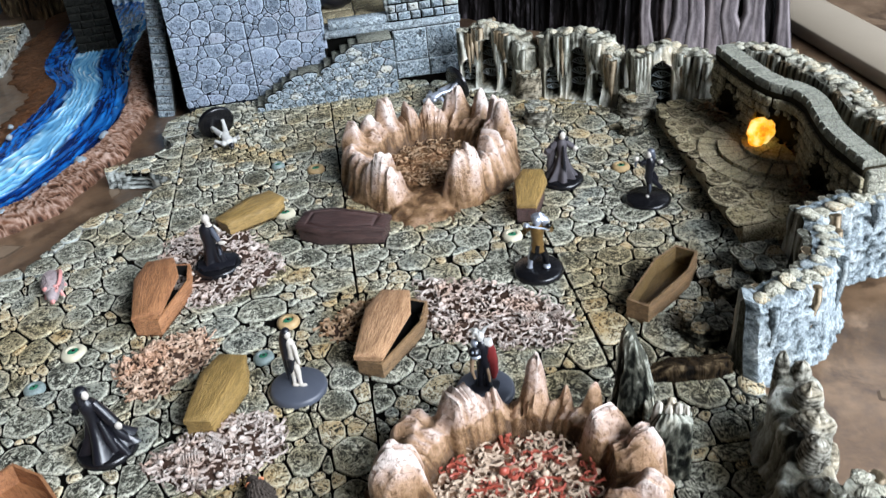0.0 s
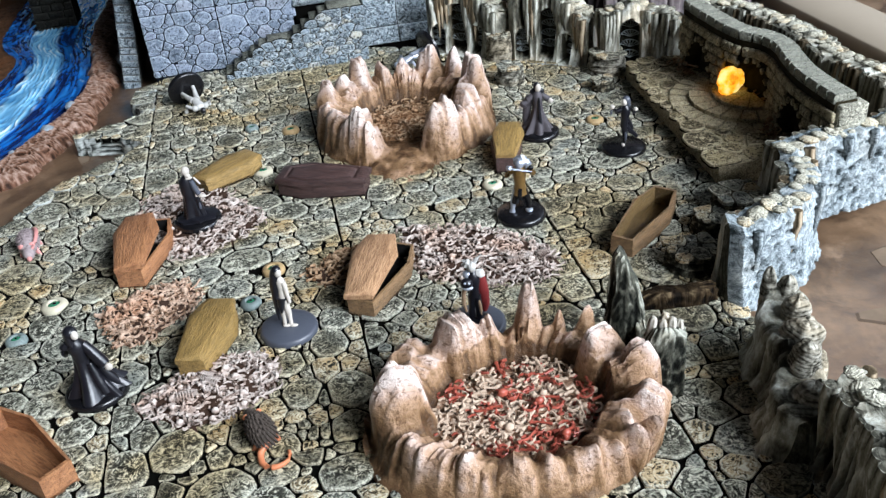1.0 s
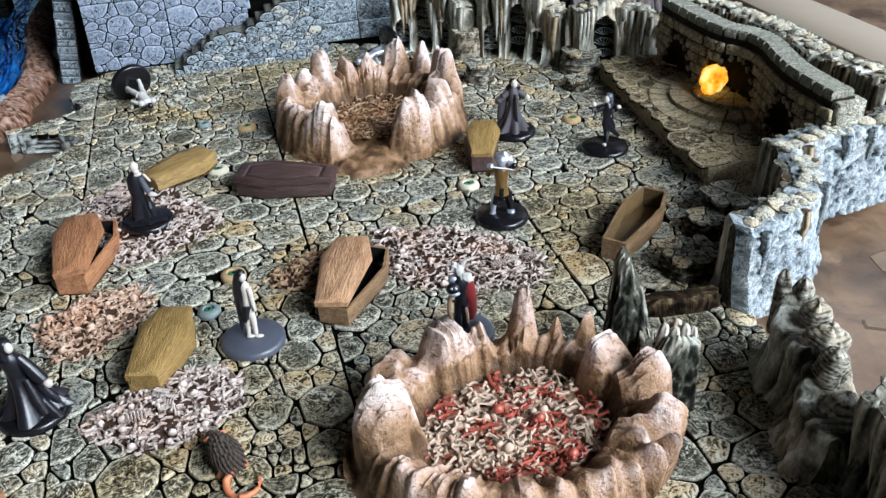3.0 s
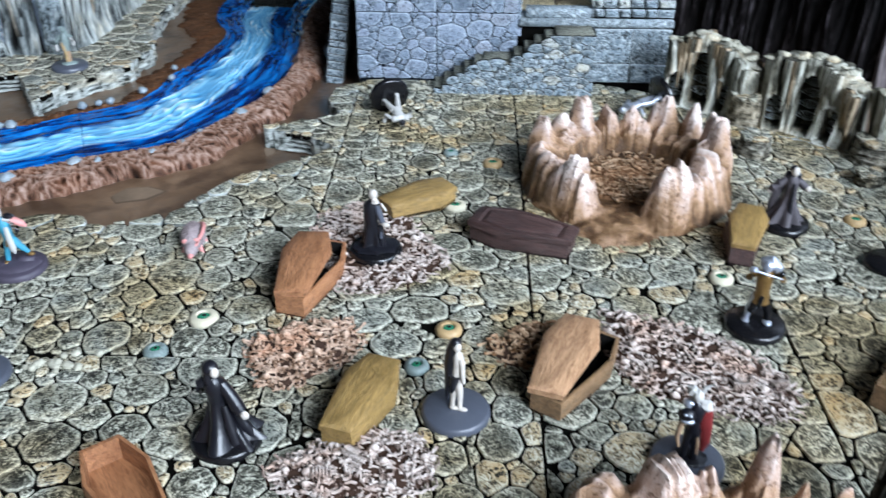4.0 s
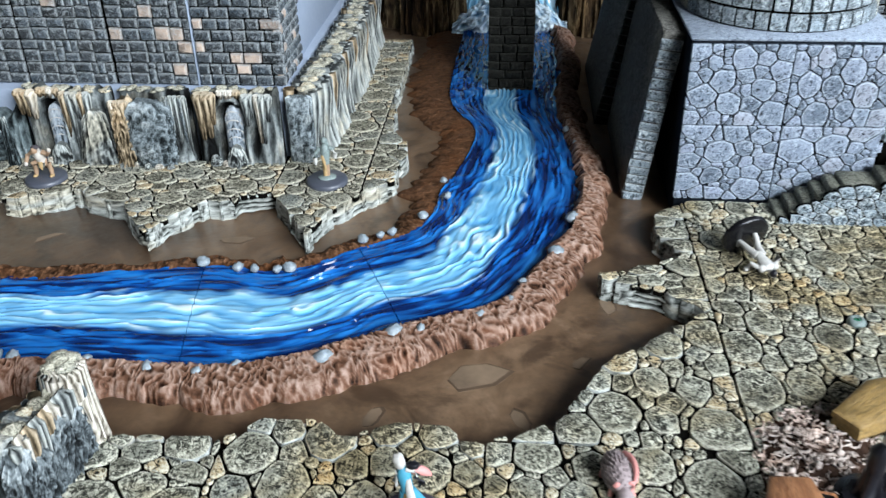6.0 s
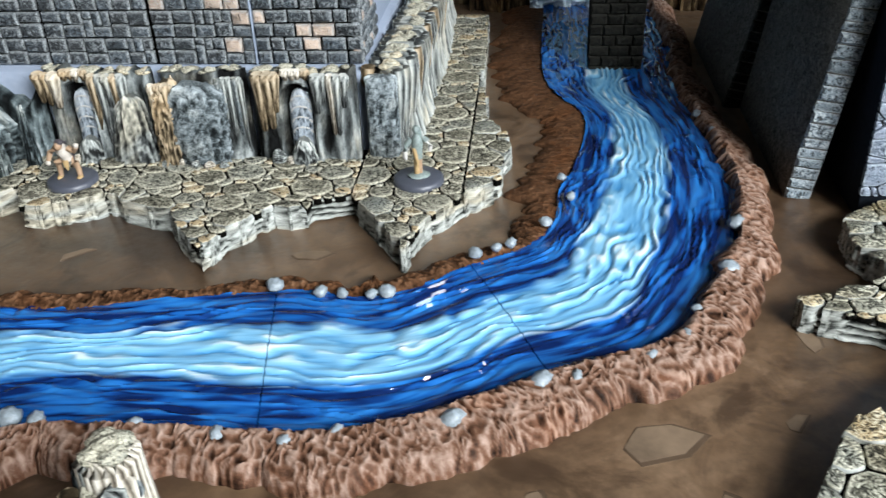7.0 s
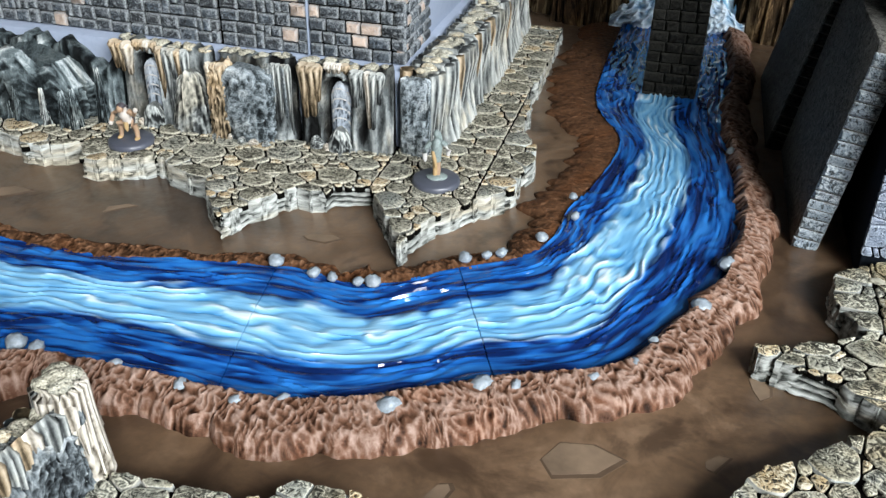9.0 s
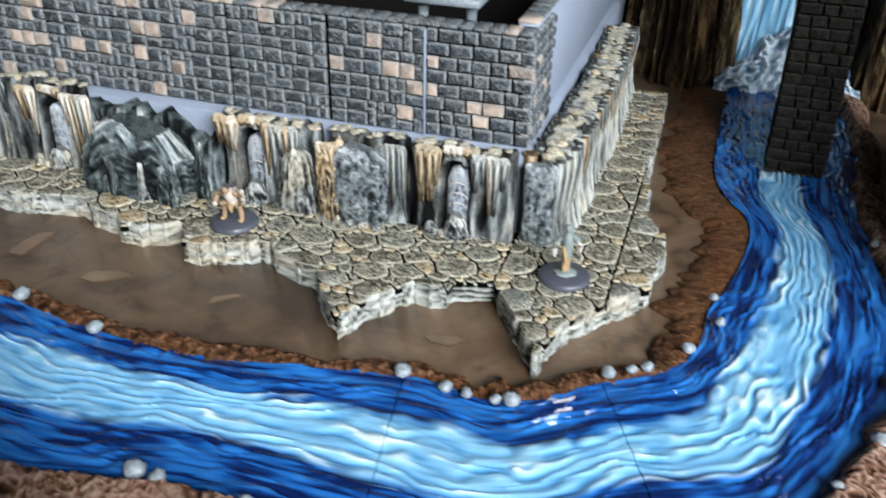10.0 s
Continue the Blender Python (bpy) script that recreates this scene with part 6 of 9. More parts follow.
# cave wall under the brick room
rg = random.Random(88)
for a, b, seed, nic in ((-0.80, -0.69, 41, ((0.09, 0.0085, 0.042),)), (-0.688, -0.605, 42, ()), (-0.602, -0.545, 43, ((0.019, 0.0082, 0.042),)), (-0.540, -0.496, 44, ()), (-0.493, -0.440, 45, ((0.0235, 0.0082, 0.041),))):
    w = cave_wall("cave_wall", "weathered drip rock wall with arched niches under the brick room, recesses coloured as shade" if nic else "weathered dark drip rock wall under the brick room", [(a, 0.8075), ((a + b) / 2, 0.8055), (b, 0.8075)],
                  (0.046 if a > -0.61 else 0.049) if seed != 42 else 0.0445, 0.009, seed, M_CAVEGREY if seed == 42 else M_CAVEBODY, nic, bulge((0, 0.95), (0.18, 0.86), (0.35, 1.0), (0.5, 0.84), (0.62, 0.96), (0.78, 0.7), (0.9, 0.6), (1, 0.9)) if seed == 42 else None, seed != 42, -0.001, 0.6, 0.0011, None, 0.45, 0.6, drips=False)
    w_in = Matrix.Translation(-w.matrix_world.translation)
    for c, nw, top in nic:   # drips each side of the niche, and a worn mound with small boulders at its foot
        x = a + c
        hung(w, w_in, rg, x - nw - 0.0115, x - nw - 0.0002, 0.7985, 0.0465, 3, (0.010, 0.028), (M_PALE, M_DRIP), (0.0028, 0.0042))
        hung(w, w_in, rg, x + nw + 0.0006, x + nw + 0.0185, 0.7985, 0.0455, 5, (0.003, 0.016), (M_DRIP, M_PALE, M_GREYDRIP), (0.0022, 0.0036))
        hung(w, w_in, rg, x - nw * 0.8, x + nw * 0.8, 0.8005, 0.0475, 4, (0.0405, 0.0425), (M_PALE, M_DRIP), (0.0022, 0.003))
        crag("niche_back", w, w_in, x + 0.0008, 0.8055, -0.001, 0, 0.0128, 0.0085, 0.037, seed + 60, M_NICHE, bulge((-1, 0.78), (-0.6, 0.93), (0, 1.0), (0.6, 0.93), (1, 0.78)), 0.03, 0.03, 0.05, 2.3)
        for tier in range(4):   # stacked arcs in low relief
            R, zt = 0.0052 - 0.0004 * (tier == 3), 0.0125 + 0.0056 * tier
            D = Build()
            bow = [math.pi * (0.08 + 0.84 * q / 12) for q in range(13)]
            D.tube([(x + 0.0008 + R * math.cos(q), 0.8013 + 0.0011 * abs(math.cos(q)), zt + 0.0045 * math.sin(q)) for q in bow], [0.00055] * 13, 7)
            D.ob("arc_relief", [M_WHITE], w, w_in)
        crag("foot_mound", w, w_in, x + 0.001, 0.798, -0.001, 0, 0.0125, 0.011, 0.0125, seed + 90, M_GREYDRIP, bulge((-1, 0.5), (-0.3, 0.95), (0, 1.0), (0.4, 0.9), (1, 0.5)), 0.06, 0.1, 0.4, 2.2)
        lump(w, w_in, x - nw - 0.0035, 0.7955, 0.003, 0.0042, 0.0042, seed * 0.7, M_GREYDRIP)
        lump(w, w_in, x - nw + 0.0028, 0.7940, 0.0015, 0.0026, 0.0026, seed * 0.3, M_PALE)
    if seed == 43:   # a pale sheet that spreads at its foot
        crag("flowstone", w, w_in, -0.5565, 0.7985, -0.001, 0, 0.0185, 0.0125, 0.036, 171, M_GREYDRIP, bulge((-1, 0.75), (0, 1.0), (1, 0.9)), 0.14, 0.03, 0.55)
    if seed == 44:   # a rough bulging rock with bars beside it
        crag("warm_crag", w, w_in, -0.5365, 0.7975, -0.001, 0, 0.011, 0.015, 0.0435, 173, M_DRIP, bulge((-1, 0.85), (0, 1.0), (1, 1.0)), 0.1, 0.2, 0.05)
        crag("rough_rock", w, w_in, -0.5215, 0.7980, -0.001, 0, 0.0275, 0.016, 0.0425, 172, M_OUTER, bulge((-1, 0.8), (-0.5, 1.0), (0.5, 0.98), (1, 0.9)), 0.07, 0.12, -0.12)
        hung(w, w_in, rg, -0.5105, -0.4965, 0.8010, 0.0430, 5, (0.0, 0.004), (M_GREYDRIP, M_CAVEROUGH), (0.0016, 0.0022))
        hung(w, w_in, rg, -0.541, -0.5315, 0.7915, 0.0430, 3, (0.012, 0.03), (M_DRIP, M_PALE), (0.0022, 0.0034))
        for k in range(5):
            lump(w, w_in, -0.5385 + 0.0075 * k, 0.7895 + rg.uniform(-0.002, 0.002), 0.001, rg.uniform(0.002, 0.0036), rg.uniform(0.002, 0.003), k * 1.9, M_PALE if k % 2 else M_GREYDRIP)
    if seed == 42:   # a slate buttress out to the ledge's edge, with thin upright bars on it
        crag("buttress", w, w_in, -0.6505, 0.7935, -0.001, 2, 0.053, 0.032, 0.043, 176, M_CAVEGREY, bulge((-1, 0.55), (-0.7, 0.8), (-0.4, 1.0), (0.0, 0.95), (0.3, 0.72), (0.7, 0.8), (1, 0.5)), 0.15, 0.06, 0.12, 3.6)
        for k in range(9):
            x, h = -0.684 + 0.0092 * k + rg.uniform(-0.002, 0.002), rg.uniform(0.016, 0.036)
            crag("stalagmite", w, w_in, x, 0.7795 - rg.uniform(0, 0.002) + (0.012 if k < 2 or k > 7 else 0), -0.001, rg.uniform(0, 90), rg.uniform(0.004, 0.006), 0.005, h, 180 + k, M_GREYDRIP if k % 4 == 1 else M_CAVEGREY, None, 0.12, 0.05, 1.1, 2.2)
    if seed == 41:
        hung(w, w_in, rg, a + 0.003, a + 0.06, 0.7995, 0.047, 14, (0.004, 0.034), (M_GREYDRIP, M_CAVEGREY, M_DRIP))
run = cave_wall("cave_wall", "pale fluted cave wall running back beside the brick room", [(-0.428, 0.809), (-0.424, 0.826), (-0.422, 0.86), (-0.421, 0.92), (-0.421, 0.98), (-0.424, 1.05)], 0.045, 0.014, 46, M_GREYDRIP, (), None, True, -0.002, 0.7, 0.0011, None, 0.12, 0.9, (0.0022, 0.0038), M_GREYDRIP, True, (0.02, 0.45))
crag("end_panel", run, Matrix.Translation(-run.matrix_world.translation), -0.4275, 0.8055, -0.001, 0, 0.0150, 0.0075, 0.0425, 174, M_OUTER, None, 0.03, 0.07, 0.0, 5.0)

# ---- ledge below the brick room ----
LEDGE = [(-0.80, 0.80), (-0.80, 0.762), (-0.708, 0.760), (-0.672, 0.768), (-0.661, 0.760), (-0.644, 0.757), (-0.634, 0.747), (-0.612, 0.757), (-0.606, 0.763), (-0.596, 0.744), (-0.586, 0.744), (-0.554, 0.758),
         (-0.547, 0.751), (-0.521, 0.742), (-0.511, 0.726), (-0.495, 0.708), (-0.488, 0.727), (-0.480, 0.737), (-0.474, 0.747), (-0.456, 0.747), (-0.455, 0.755), (-0.438, 0.760), (-0.430, 0.748), (-0.406, 0.711), (-0.400, 0.737),
         (-0.384, 0.761), (-0.367, 0.779), (-0.367, 0.797), (-0.3665, 0.805), (-0.363, 0.816), (-0.366, 0.836), (-0.378, 0.855), (-0.382, 0.91), (-0.386, 1.05), (-0.43, 1.05), (-0.43, 0.82)]
ledge = slab("ledge", LEDGE, TABLE, -0.0015, [M_JOINT, M_LAYER], "broken-edged cast stone ledge on the table mat", "ledge", "", 0.0010, 8, 0.0025, 0.0028)
rng = random.Random(21)
items = []
for box in ((-0.80, -0.7, 0.70, 0.80), (-0.7, -0.607, 0.70, 0.80), (-0.607, -0.55, 0.70, 0.80), (-0.55, -0.438, 0.70, 0.80), (-0.438, -0.385, 0.70, 0.822), (-0.385, -0.36, 0.74, 0.9), (-0.43, -0.385, 0.822, 0.93), (-0.43, -0.38, 0.93, 1.05)):
    cut, whole = split_edge(bed_of(rng, box, SIZES_LEDGE, lambda p: inside(p, LEDGE), (), 0.00044, 2.0, 0.3), LEDGE)
    items += whole
    for outline, r, c in cut:
        edge_block(ledge, outline, TABLE, 0.0006, [M_LEDGE, M_LAYER], rng, rng.random())
add_stones(ledge, "stone", items, lambda c: abs(c[0] + 0.48) + abs(c[1] - 0.74), M_LEDGE, None, True, 0.003, 0.0008, 5)


# ---- brick room ----
def brick(B, x0, x1, z0, z1, rng, tone, m, deep=0.0035):
    """A block in an upright plane: x along it, z up, its face towards -y."""
    j = lambda: rng.uniform(-0.00025, 0.00025)
    p = 0.0011 + rng.uniform(-0.0004, 0.0007)
    c = 0.0010
    back = [(x0, deep, z0), (x1, deep, z0), (x1, deep, z1), (x0, deep, z1)]
    mid = [(x0 + j(), 0, z0 + j()), (x1 + j(), 0, z0 + j()), (x1 + j(), 0, z1 + j()), (x0 + j(), 0, z1 + j())]
    face = [(x0 + c, -p + j(), z0 + c), (x1 - c, -p + j(), z0 + c), (x1 - c, -p + j(), z1 - c), (x0 + c, -p + j(), z1 - c)]
    verts = [m @ Vector(q) for q in back + mid + face]
    faces = [(i * 4 + k, i * 4 + (k + 1) % 4, (i + 1) * 4 + (k + 1) % 4, (i + 1) * 4 + k) for i in (0, 1) for k in range(4)] + [(8, 9, 10, 11), (3, 2, 1, 0)]
    B.add(verts, faces, 0, [0.1] * 4 + [0.95] * 4 + [0.12] * 4, tone, False)


def brick_panel(parent, x0, x1, z0, z1, rows, m, seed, long_=0.0098, mat=None, vary=0.3, limit=400, name="brick"):
    """Courses of separate blocks between x0 and x1."""
    rg = random.Random(seed)
    rh = (z1 - z0) / rows
    made = 0
    rest = Build()
    for r in range(rows):
        x = x0
        first = True
        while x < x1 - 0.0015:
            w = long_ * rg.uniform(1 - vary, 1 + vary) * (0.55 if first and r % 2 else 1)
            first = False
            if x1 - (x + w) < long_ * 0.45:
                w = x1 - x
            tone = rg.random()
            B = Build() if made < limit else rest
            brick(B, x + 0.0006, x + w - 0.0006, z0 + r * rh + 0.0006, z0 + (r + 1) * rh - 0.0006, rg, tone, m)
            if B is not rest:
                B.ob(name, [mat or M_BRICK], parent)
            made += 1
            x += w
    if rest.v:
        tagged(rest.ob(name + "_field", [mat or M_BRICK], parent), kind="stuff")


def rubble_panel(parent, x0, x1, z0, z1, m, seed, limit=400):
    """Double courses of mixed blocks: stacked flat ones, narrow upright ones, and square tan ones."""
    rg = random.Random(seed)
    made, rest = 0, Build()
    rh = (z1 - z0) / 4
    for r in range(4):
        x, zb = x0, z0 + r * rh
        while x < x1 - 0.002:
            pick = rg.random()
            w = rg.uniform(0.0085, 0.0115) if pick < 0.62 else rg.uniform(0.0045, 0.006) if pick < 0.8 else rg.uniform(0.0082, 0.0098)
            if x1 - (x + w) < 0.0042:
                w = x1 - x
            if pick < 0.62:
                cut = rh * rg.uniform(0.42, 0.58)
                blocks = [(x, x + w, 0, cut, rg.uniform(0, 0.86)), (x, x + w, cut, rh, rg.uniform(0, 0.86))]
                if rg.random() < 0.3:
                    half = x + w * rg.uniform(0.4, 0.6)
                    blocks = blocks[:1] + [(x, half, cut, rh, rg.uniform(0, 0.86)), (half, x + w, cut, rh, rg.uniform(0, 0.86))]
            elif pick < 0.8:
                cut = rh * rg.uniform(0.6, 0.8)
                blocks = [(x, x + w, 0, cut, rg.uniform(0, 0.86)), (x, x + w, cut, rh, rg.uniform(0, 0.86))]
            else:
                cut = rh * rg.uniform(0.56, 0.64)
                blocks = [(x, x + w, 0, cut, 0.97), (x, x + w, cut, rh, rg.uniform(0, 0.8))]
                if rg.random() < 0.5:
                    blocks = [(x, x + w, rh - cut, rh, 0.97), (x, x + w, 0, rh - cut, rg.uniform(0, 0.8))]
            for a, b, za, zc, tone in blocks:
                B = Build() if made < limit else rest
                brick(B, a + 0.0005, b - 0.0005, zb + za + 0.0005, zb + zc - 0.0005, rg, tone, m)
                if B is not rest:
                    B.ob("brick", [M_BRICK], parent)
                made += 1
            x += w
    if rest.v:
        tagged(rest.ob("brick_field", [M_BRICK], parent), kind="stuff")


brick_room = thing("brick_room", "roofless room of dark bricks with scattered tan ones on a grey plinth", "building", (0, 0, 0))
B = Build()
B.box((-0.95, 0.8125, TABLE), (-0.4365, 1.25, 0.0425), 0, 0.0006)
B.ob("plinth", [M_FOAM], brick_room, None, "smooth blue-grey foam plinth")
B = Build()
B.box((-0.95, 0.8235, 0.0425), (-0.4395, 0.8335, 0.0995), 0, 0.0003)
front_wall = B.ob("front_wall", [M_JOINT], brick_room)
B = Build()
B.box((-0.450, 0.8335, 0.0425), (-0.4415, 1.22, 0.1025), 0, 0.0003)
side_wall = B.ob("side_wall", [M_FOAM], brick_room, None, "side wall with a smooth pale outer face")
B = Build()
B.box((-0.95, 1.21, 0.0425), (-0.45, 1.22, 0.13), 0, 0.0003)
B.ob("back_wall", [M_JOINT], brick_room)
B = Build()
B.box((-0.95, 0.8335, 0.0425), (-0.45, 1.21, 0.0445), 0, 0)
B.ob("room_floor", [M_BLACK], brick_room)
for i, (a, b) in enumerate(((-0.888, -0.778), (-0.777, -0.7215), (-0.7205, -0.6655), (-0.6645, -0.605), (-0.604, -0.5475), (-0.546, -0.494), (-0.493, -0.4375))):
    if i < 6:
        rubble_panel(front_wall, a, b, 0.0432, 0.0995, pose(0, 0.821, 0), 60 + i, 400 if i > 2 else 0)
    else:
        brick_panel(front_wall, a, b, 0.0432, 0.0995, 8, pose(0, 0.821, 0), 60 + i, 0.0104, M_BRICK, 0.3, 400)
for x in (-0.4935,):
    B = Build()
    B.box((x - 0.0004, 0.8195, 0.0435), (x + 0.0004, 0.8230, 0.0985), 0, 0.0001)
    B.ob("seam", [M_FOAM], front_wall, None, "pale bare foam edge between two wall panels")
brick_panel(side_wall, 0.0, 0.05, 0.0432, 0.1, 9, pose(-0.4395, 0.8205, 0, 0, 0, 90), 77, 0.0095, M_BRICK, 0.3)
# stones on the front wall's crest
rg = random.Random(5)
x = -0.75
while x < -0.44:
    w = rg.uniform(0.007, 0.0105)
    B = Build()
    B.box((0, 0, 0), (w - 0.0006, 0.0118, 0.0022), 0, 0.0006, rg.random())
    B.ob("coping_stone", [M_BRICK], front_wall, pose(x, 0.8215, 0.0995))
    x += w
y = 0.834
while y < 1.0:
    w = rg.uniform(0.008, 0.011)
    B = Build()
    B.box((0, 0, 0), (0.0105, w - 0.0006, 0.0022), 0, 0.0006, rg.random())
    B.ob("coping_stone", [M_BRICK], side_wall, pose(-0.4505, y, 0.1022))
    y += w
stand = thing("pillared_stand", "blue-white stone stand on legs inside the brick room", "stand", (-0.505, 0.9, 0.0445))
for dx in (-0.017, 0.012):
    B = Build()
    B.lathe((0, 0, 0), [(0.005, 0), (0.0042, 0.004), (0.0032, 0.01), (0.0032, 0.042), (0.0045, 0.047)], 14)
    B.ob("leg", [M_PEBBLE], stand, pose(dx, 0, 0))
B = Build()
B.box((-0.025, -0.012, 0.047), (0.02, 0.012, 0.052), 0, 0.0008)
B.ob("top", [M_PEBBLE], stand)

# ---- tower, stairs, stone house ----
tower = thing("tower", "blue-grey fieldstone tower block with a round brick upper part", "tower", (-0.15, 0.82, TABLE))
tin = Matrix.Translation(-tower.matrix_world.translation)
B = Build()
B.box((-0.2035, 0.7665, TABLE), (-0.0975, 0.872, 0.0925), 0, 0.0006)
tower_core = B.ob("core", [M_TJOINT], tower, tin)
B = Build()
B.box((-0.205, 0.7645, 0.0925), (-0.096, 0.8735, 0.0945), 0, 0.0005, 0.6)
B.ob("top_slab", [M_TOWER], tower, tin)
rng = random.Random(31)


def face_stones(parent, m, w, h, seed, mat, sizes=SIZES_TOWER, rise=0.0008, inv=None, limit=400):
    rg = random.Random(seed)
    box = (0, w, 0, h)
    rest = Build()
    for q, (outline, r, c) in enumerate(bed_of(rg, box, sizes, lambda p: True, (), 0.00031, 2.8, 0.1)):
        if q < limit:
            P = Build()
            stone(P, outline, 0.0016, rise, rg, rg.random(), m)
            P.ob("stone", [mat], parent, inv)
        else:
            stone(rest, outline, 0.0016, rise, rg, rg.random(), m)
    if rest.v:
        tagged(rest.ob("stone_field", [mat], parent, inv), kind="stuff")


for half in (0, 1):
    for up in (0, 1):
        face_stones(tower_core, pose(-0.2045 + 0.0535 * half, 0.7655, 0.0455 * up, 90, 0, 0), 0.0535, 0.0455, 31 + half + 4 * up, M_TOWER, SIZES_TOWER, 0.0008, None, 150)
face_stones(tower_core, pose(-0.0965, 0.7655, 0.03, 90, 0, 90), 0.1, 0.062, 35, M_TOWER, SIZES_TOWER, 0.0008)
# drum runs on unseen above its blocks, added to shade slabs and far river
B = Build()
B.lathe((-0.149, 0.825, 0.0945), [(0.0515, 0), (0.0515, 0.18)], 48, 0, 0.3, None, False)
drum = B.ob("drum", [M_JOINT], tower, tin)
rng = random.Random(8)
for r in range(7):
    a = rng.uniform(0, 20)
    while a < 379:
        w = rng.uniform(8.5, 12)
        B = Build()
        h = 0.0102
        vs = []
        for rad in (0.051, 0.0532):
            c = 0 if rad < 0.053 else 0.0006
            for zz in (r * h + 0.0005 + c, (r + 1) * h - 0.0004 - c):
                for k in range(4):
                    q = radians(a + 0.5 + c * 500 + (w - 1 - c * 1000) * k / 3)
                    vs.append((rad * math.cos(q), rad * math.sin(q), zz))
        fs = [(8 + k, 9 + k, 13 + k, 12 + k) for k in range(3)] + [(k, k + 1, 9 + k, 8 + k) for k in range(3)] + [(4 + k, 12 + k, 13 + k, 5 + k) for k in range(3)] + [(0, 8, 12, 4), (3, 7, 15, 11)]
        B.add(vs, fs, 0, [0.1] * 8 + [0.3] * 8, 0.99 if rng.random() < 0.15 else rng.uniform(0.1, 0.8), False)
        B.ob("block", [M_STAIR], drum, pose(-0.149, 0.825, 0.0945))
        a += w

# leaning slabs beside the tower: unlit face and lit near edge are coloured in
for y0, y1, xb, xt, ht in ((0.785, 0.898, -0.231, -0.2165, 0.0915), (0.8995, 1.02, -0.240, -0.217, 0.105)):
    t = thing("leaning_slab", "dark stone slab leaning beside the tower, brick edge coloured for light and shade", "slab", ((xb), y0, TABLE), "leaning slabs")
    B = Build()
    lean = math.degrees(math.atan2(xt - xb, ht - TABLE))
    B.box((0, 0.0012, 0), (0.0125, y1 - y0, (ht - TABLE) / math.cos(radians(lean))), 0, 0.0006)
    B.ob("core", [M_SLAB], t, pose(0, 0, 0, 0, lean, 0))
    rg = random.Random(int(y0 * 1000))
    z = 0.0
    while z < (ht - TABLE) / math.cos(radians(lean)) - 0.004:
        w = rg.uniform(0.0045, 0.0075)
        P = Build()
        brick(P, 0.0001, 0.0124, z, z + w - 0.0005, rg, rg.uniform(0.3, 0.8), pose(0, 0.0012, 0))
        # pale blocks for the lit near edge, shade-dark ones for the far edge
        P.ob("edge_block", [M_STAIR if y0 < 0.85 else M_SHADEBRICK], t, pose(0, 0, 0, 0, lean, 0))
        z += w

stairs = thing("staircase", "blue-grey stone staircase with rubble side climbing to a landing", "staircase", (-0.1, 0.745, 0))
sin_ = Matrix.Translation(-stairs.matrix_world.translation)
STEPS = [(-0.152, 0.0035), (-0.1455, 0.0075), (-0.139, 0.0115), (-0.1325, 0.0155), (-0.126, 0.0195), (-0.1195, 0.0215), (-0.1000, 0.0255), (-0.0935, 0.0295), (-0.087, 0.0335), (-0.0805, 0.0370), (-0.074, 0.0395)]
for k, (x, z) in enumerate(STEPS):
    x1 = STEPS[k + 1][0] if k < len(STEPS) - 1 else -0.0495
    B = Build()
    B.box((x, 0.7392, -0.001), (x1 - 0.0003, 0.7612, z), 0, 0.0005, 0.3 + 0.05 * (k % 3))
    B.ob("step" if k < len(STEPS) - 1 else "landing", [M_COPING], stairs, sin_)
rng = random.Random(17)
box = (-0.152, -0.049, 0.0, 0.040)


def under_stair(p):
    z = 0
    for x, h in STEPS:
        if p[0] >= x:
            z = h
    return p[1] < z - 0.0016


flat = (box[0] / 1.4, box[1] / 1.4, box[2] / 0.85, box[3] / 0.85)
for outline, r, c in cells(pack(rng, flat, ((0.0036, 20), (0.0027, 160), (0.0019, 600), (0.0013, 900)), lambda p: under_stair((p[0] * 1.4, p[1] * 0.85))), flat, 0.00022, 2.2, 0.1, (1.4, 0.85)):
    P = Build()
    stone(P, outline, 0.0024, 0.0007, rng, rng.random(), pose(0, 0.7372, 0, 90, 0, 0), 0, 1.0, 1)
    P.ob("stone", [M_STAIR, M_JOINT], stairs, sin_)

house = thing("stone_house", "blue-grey stone house storey of large blocks with an upper floor", "building", (0, 0, 0))
hin = Matrix.Translation(-house.matrix_world.translation)
B = Build()
B.box((-0.048, 0.7645, TABLE), (0.003, 0.872, 0.0375), 0, 0.0005)
B.box((-0.0960, 0.7665, TABLE), (-0.048, 0.872, 0.0375), 0, 0.0005)
storey = B.ob("ground_storey", [M_JOINT], house, hin)
rng = random.Random(6)
for i in range(2):
    for x0, x1, z0, z1 in ((-0.0475 + 0.0255 * i, -0.0225 + 0.0255 * i, 0.0135, 0.0365), (-0.0475 + 0.0255 * i, -0.0225 + 0.0255 * i, 0.0, 0.0130)):
        P = Build()
        brick(P, x0, x1, z0, z1, rng, rng.uniform(0.2, 0.75), pose(0, 0.7640, 0), 0.003)
        P.ob("block", [M_STAIR], storey)
B = Build()
B.box((-0.0965, 0.7632, 0.0375), (0.0035, 0.872, 0.0425), 0, 0.0006, 0.3)
B.ob("floor_slab", [M_STAIR], house, hin)
for i in range(4):
    for j in range(3):
        B = Build()
        B.box((0, 0, 0), (0.0235, 0.0235, 0.0022), 0, 0.0007, rng.random())
        B.ob("flagstone", [M_DAIS], house, hin @ pose(-0.0955 + 0.0242 * i, 0.782 + 0.0242 * j, 0.0425))
B = Build()
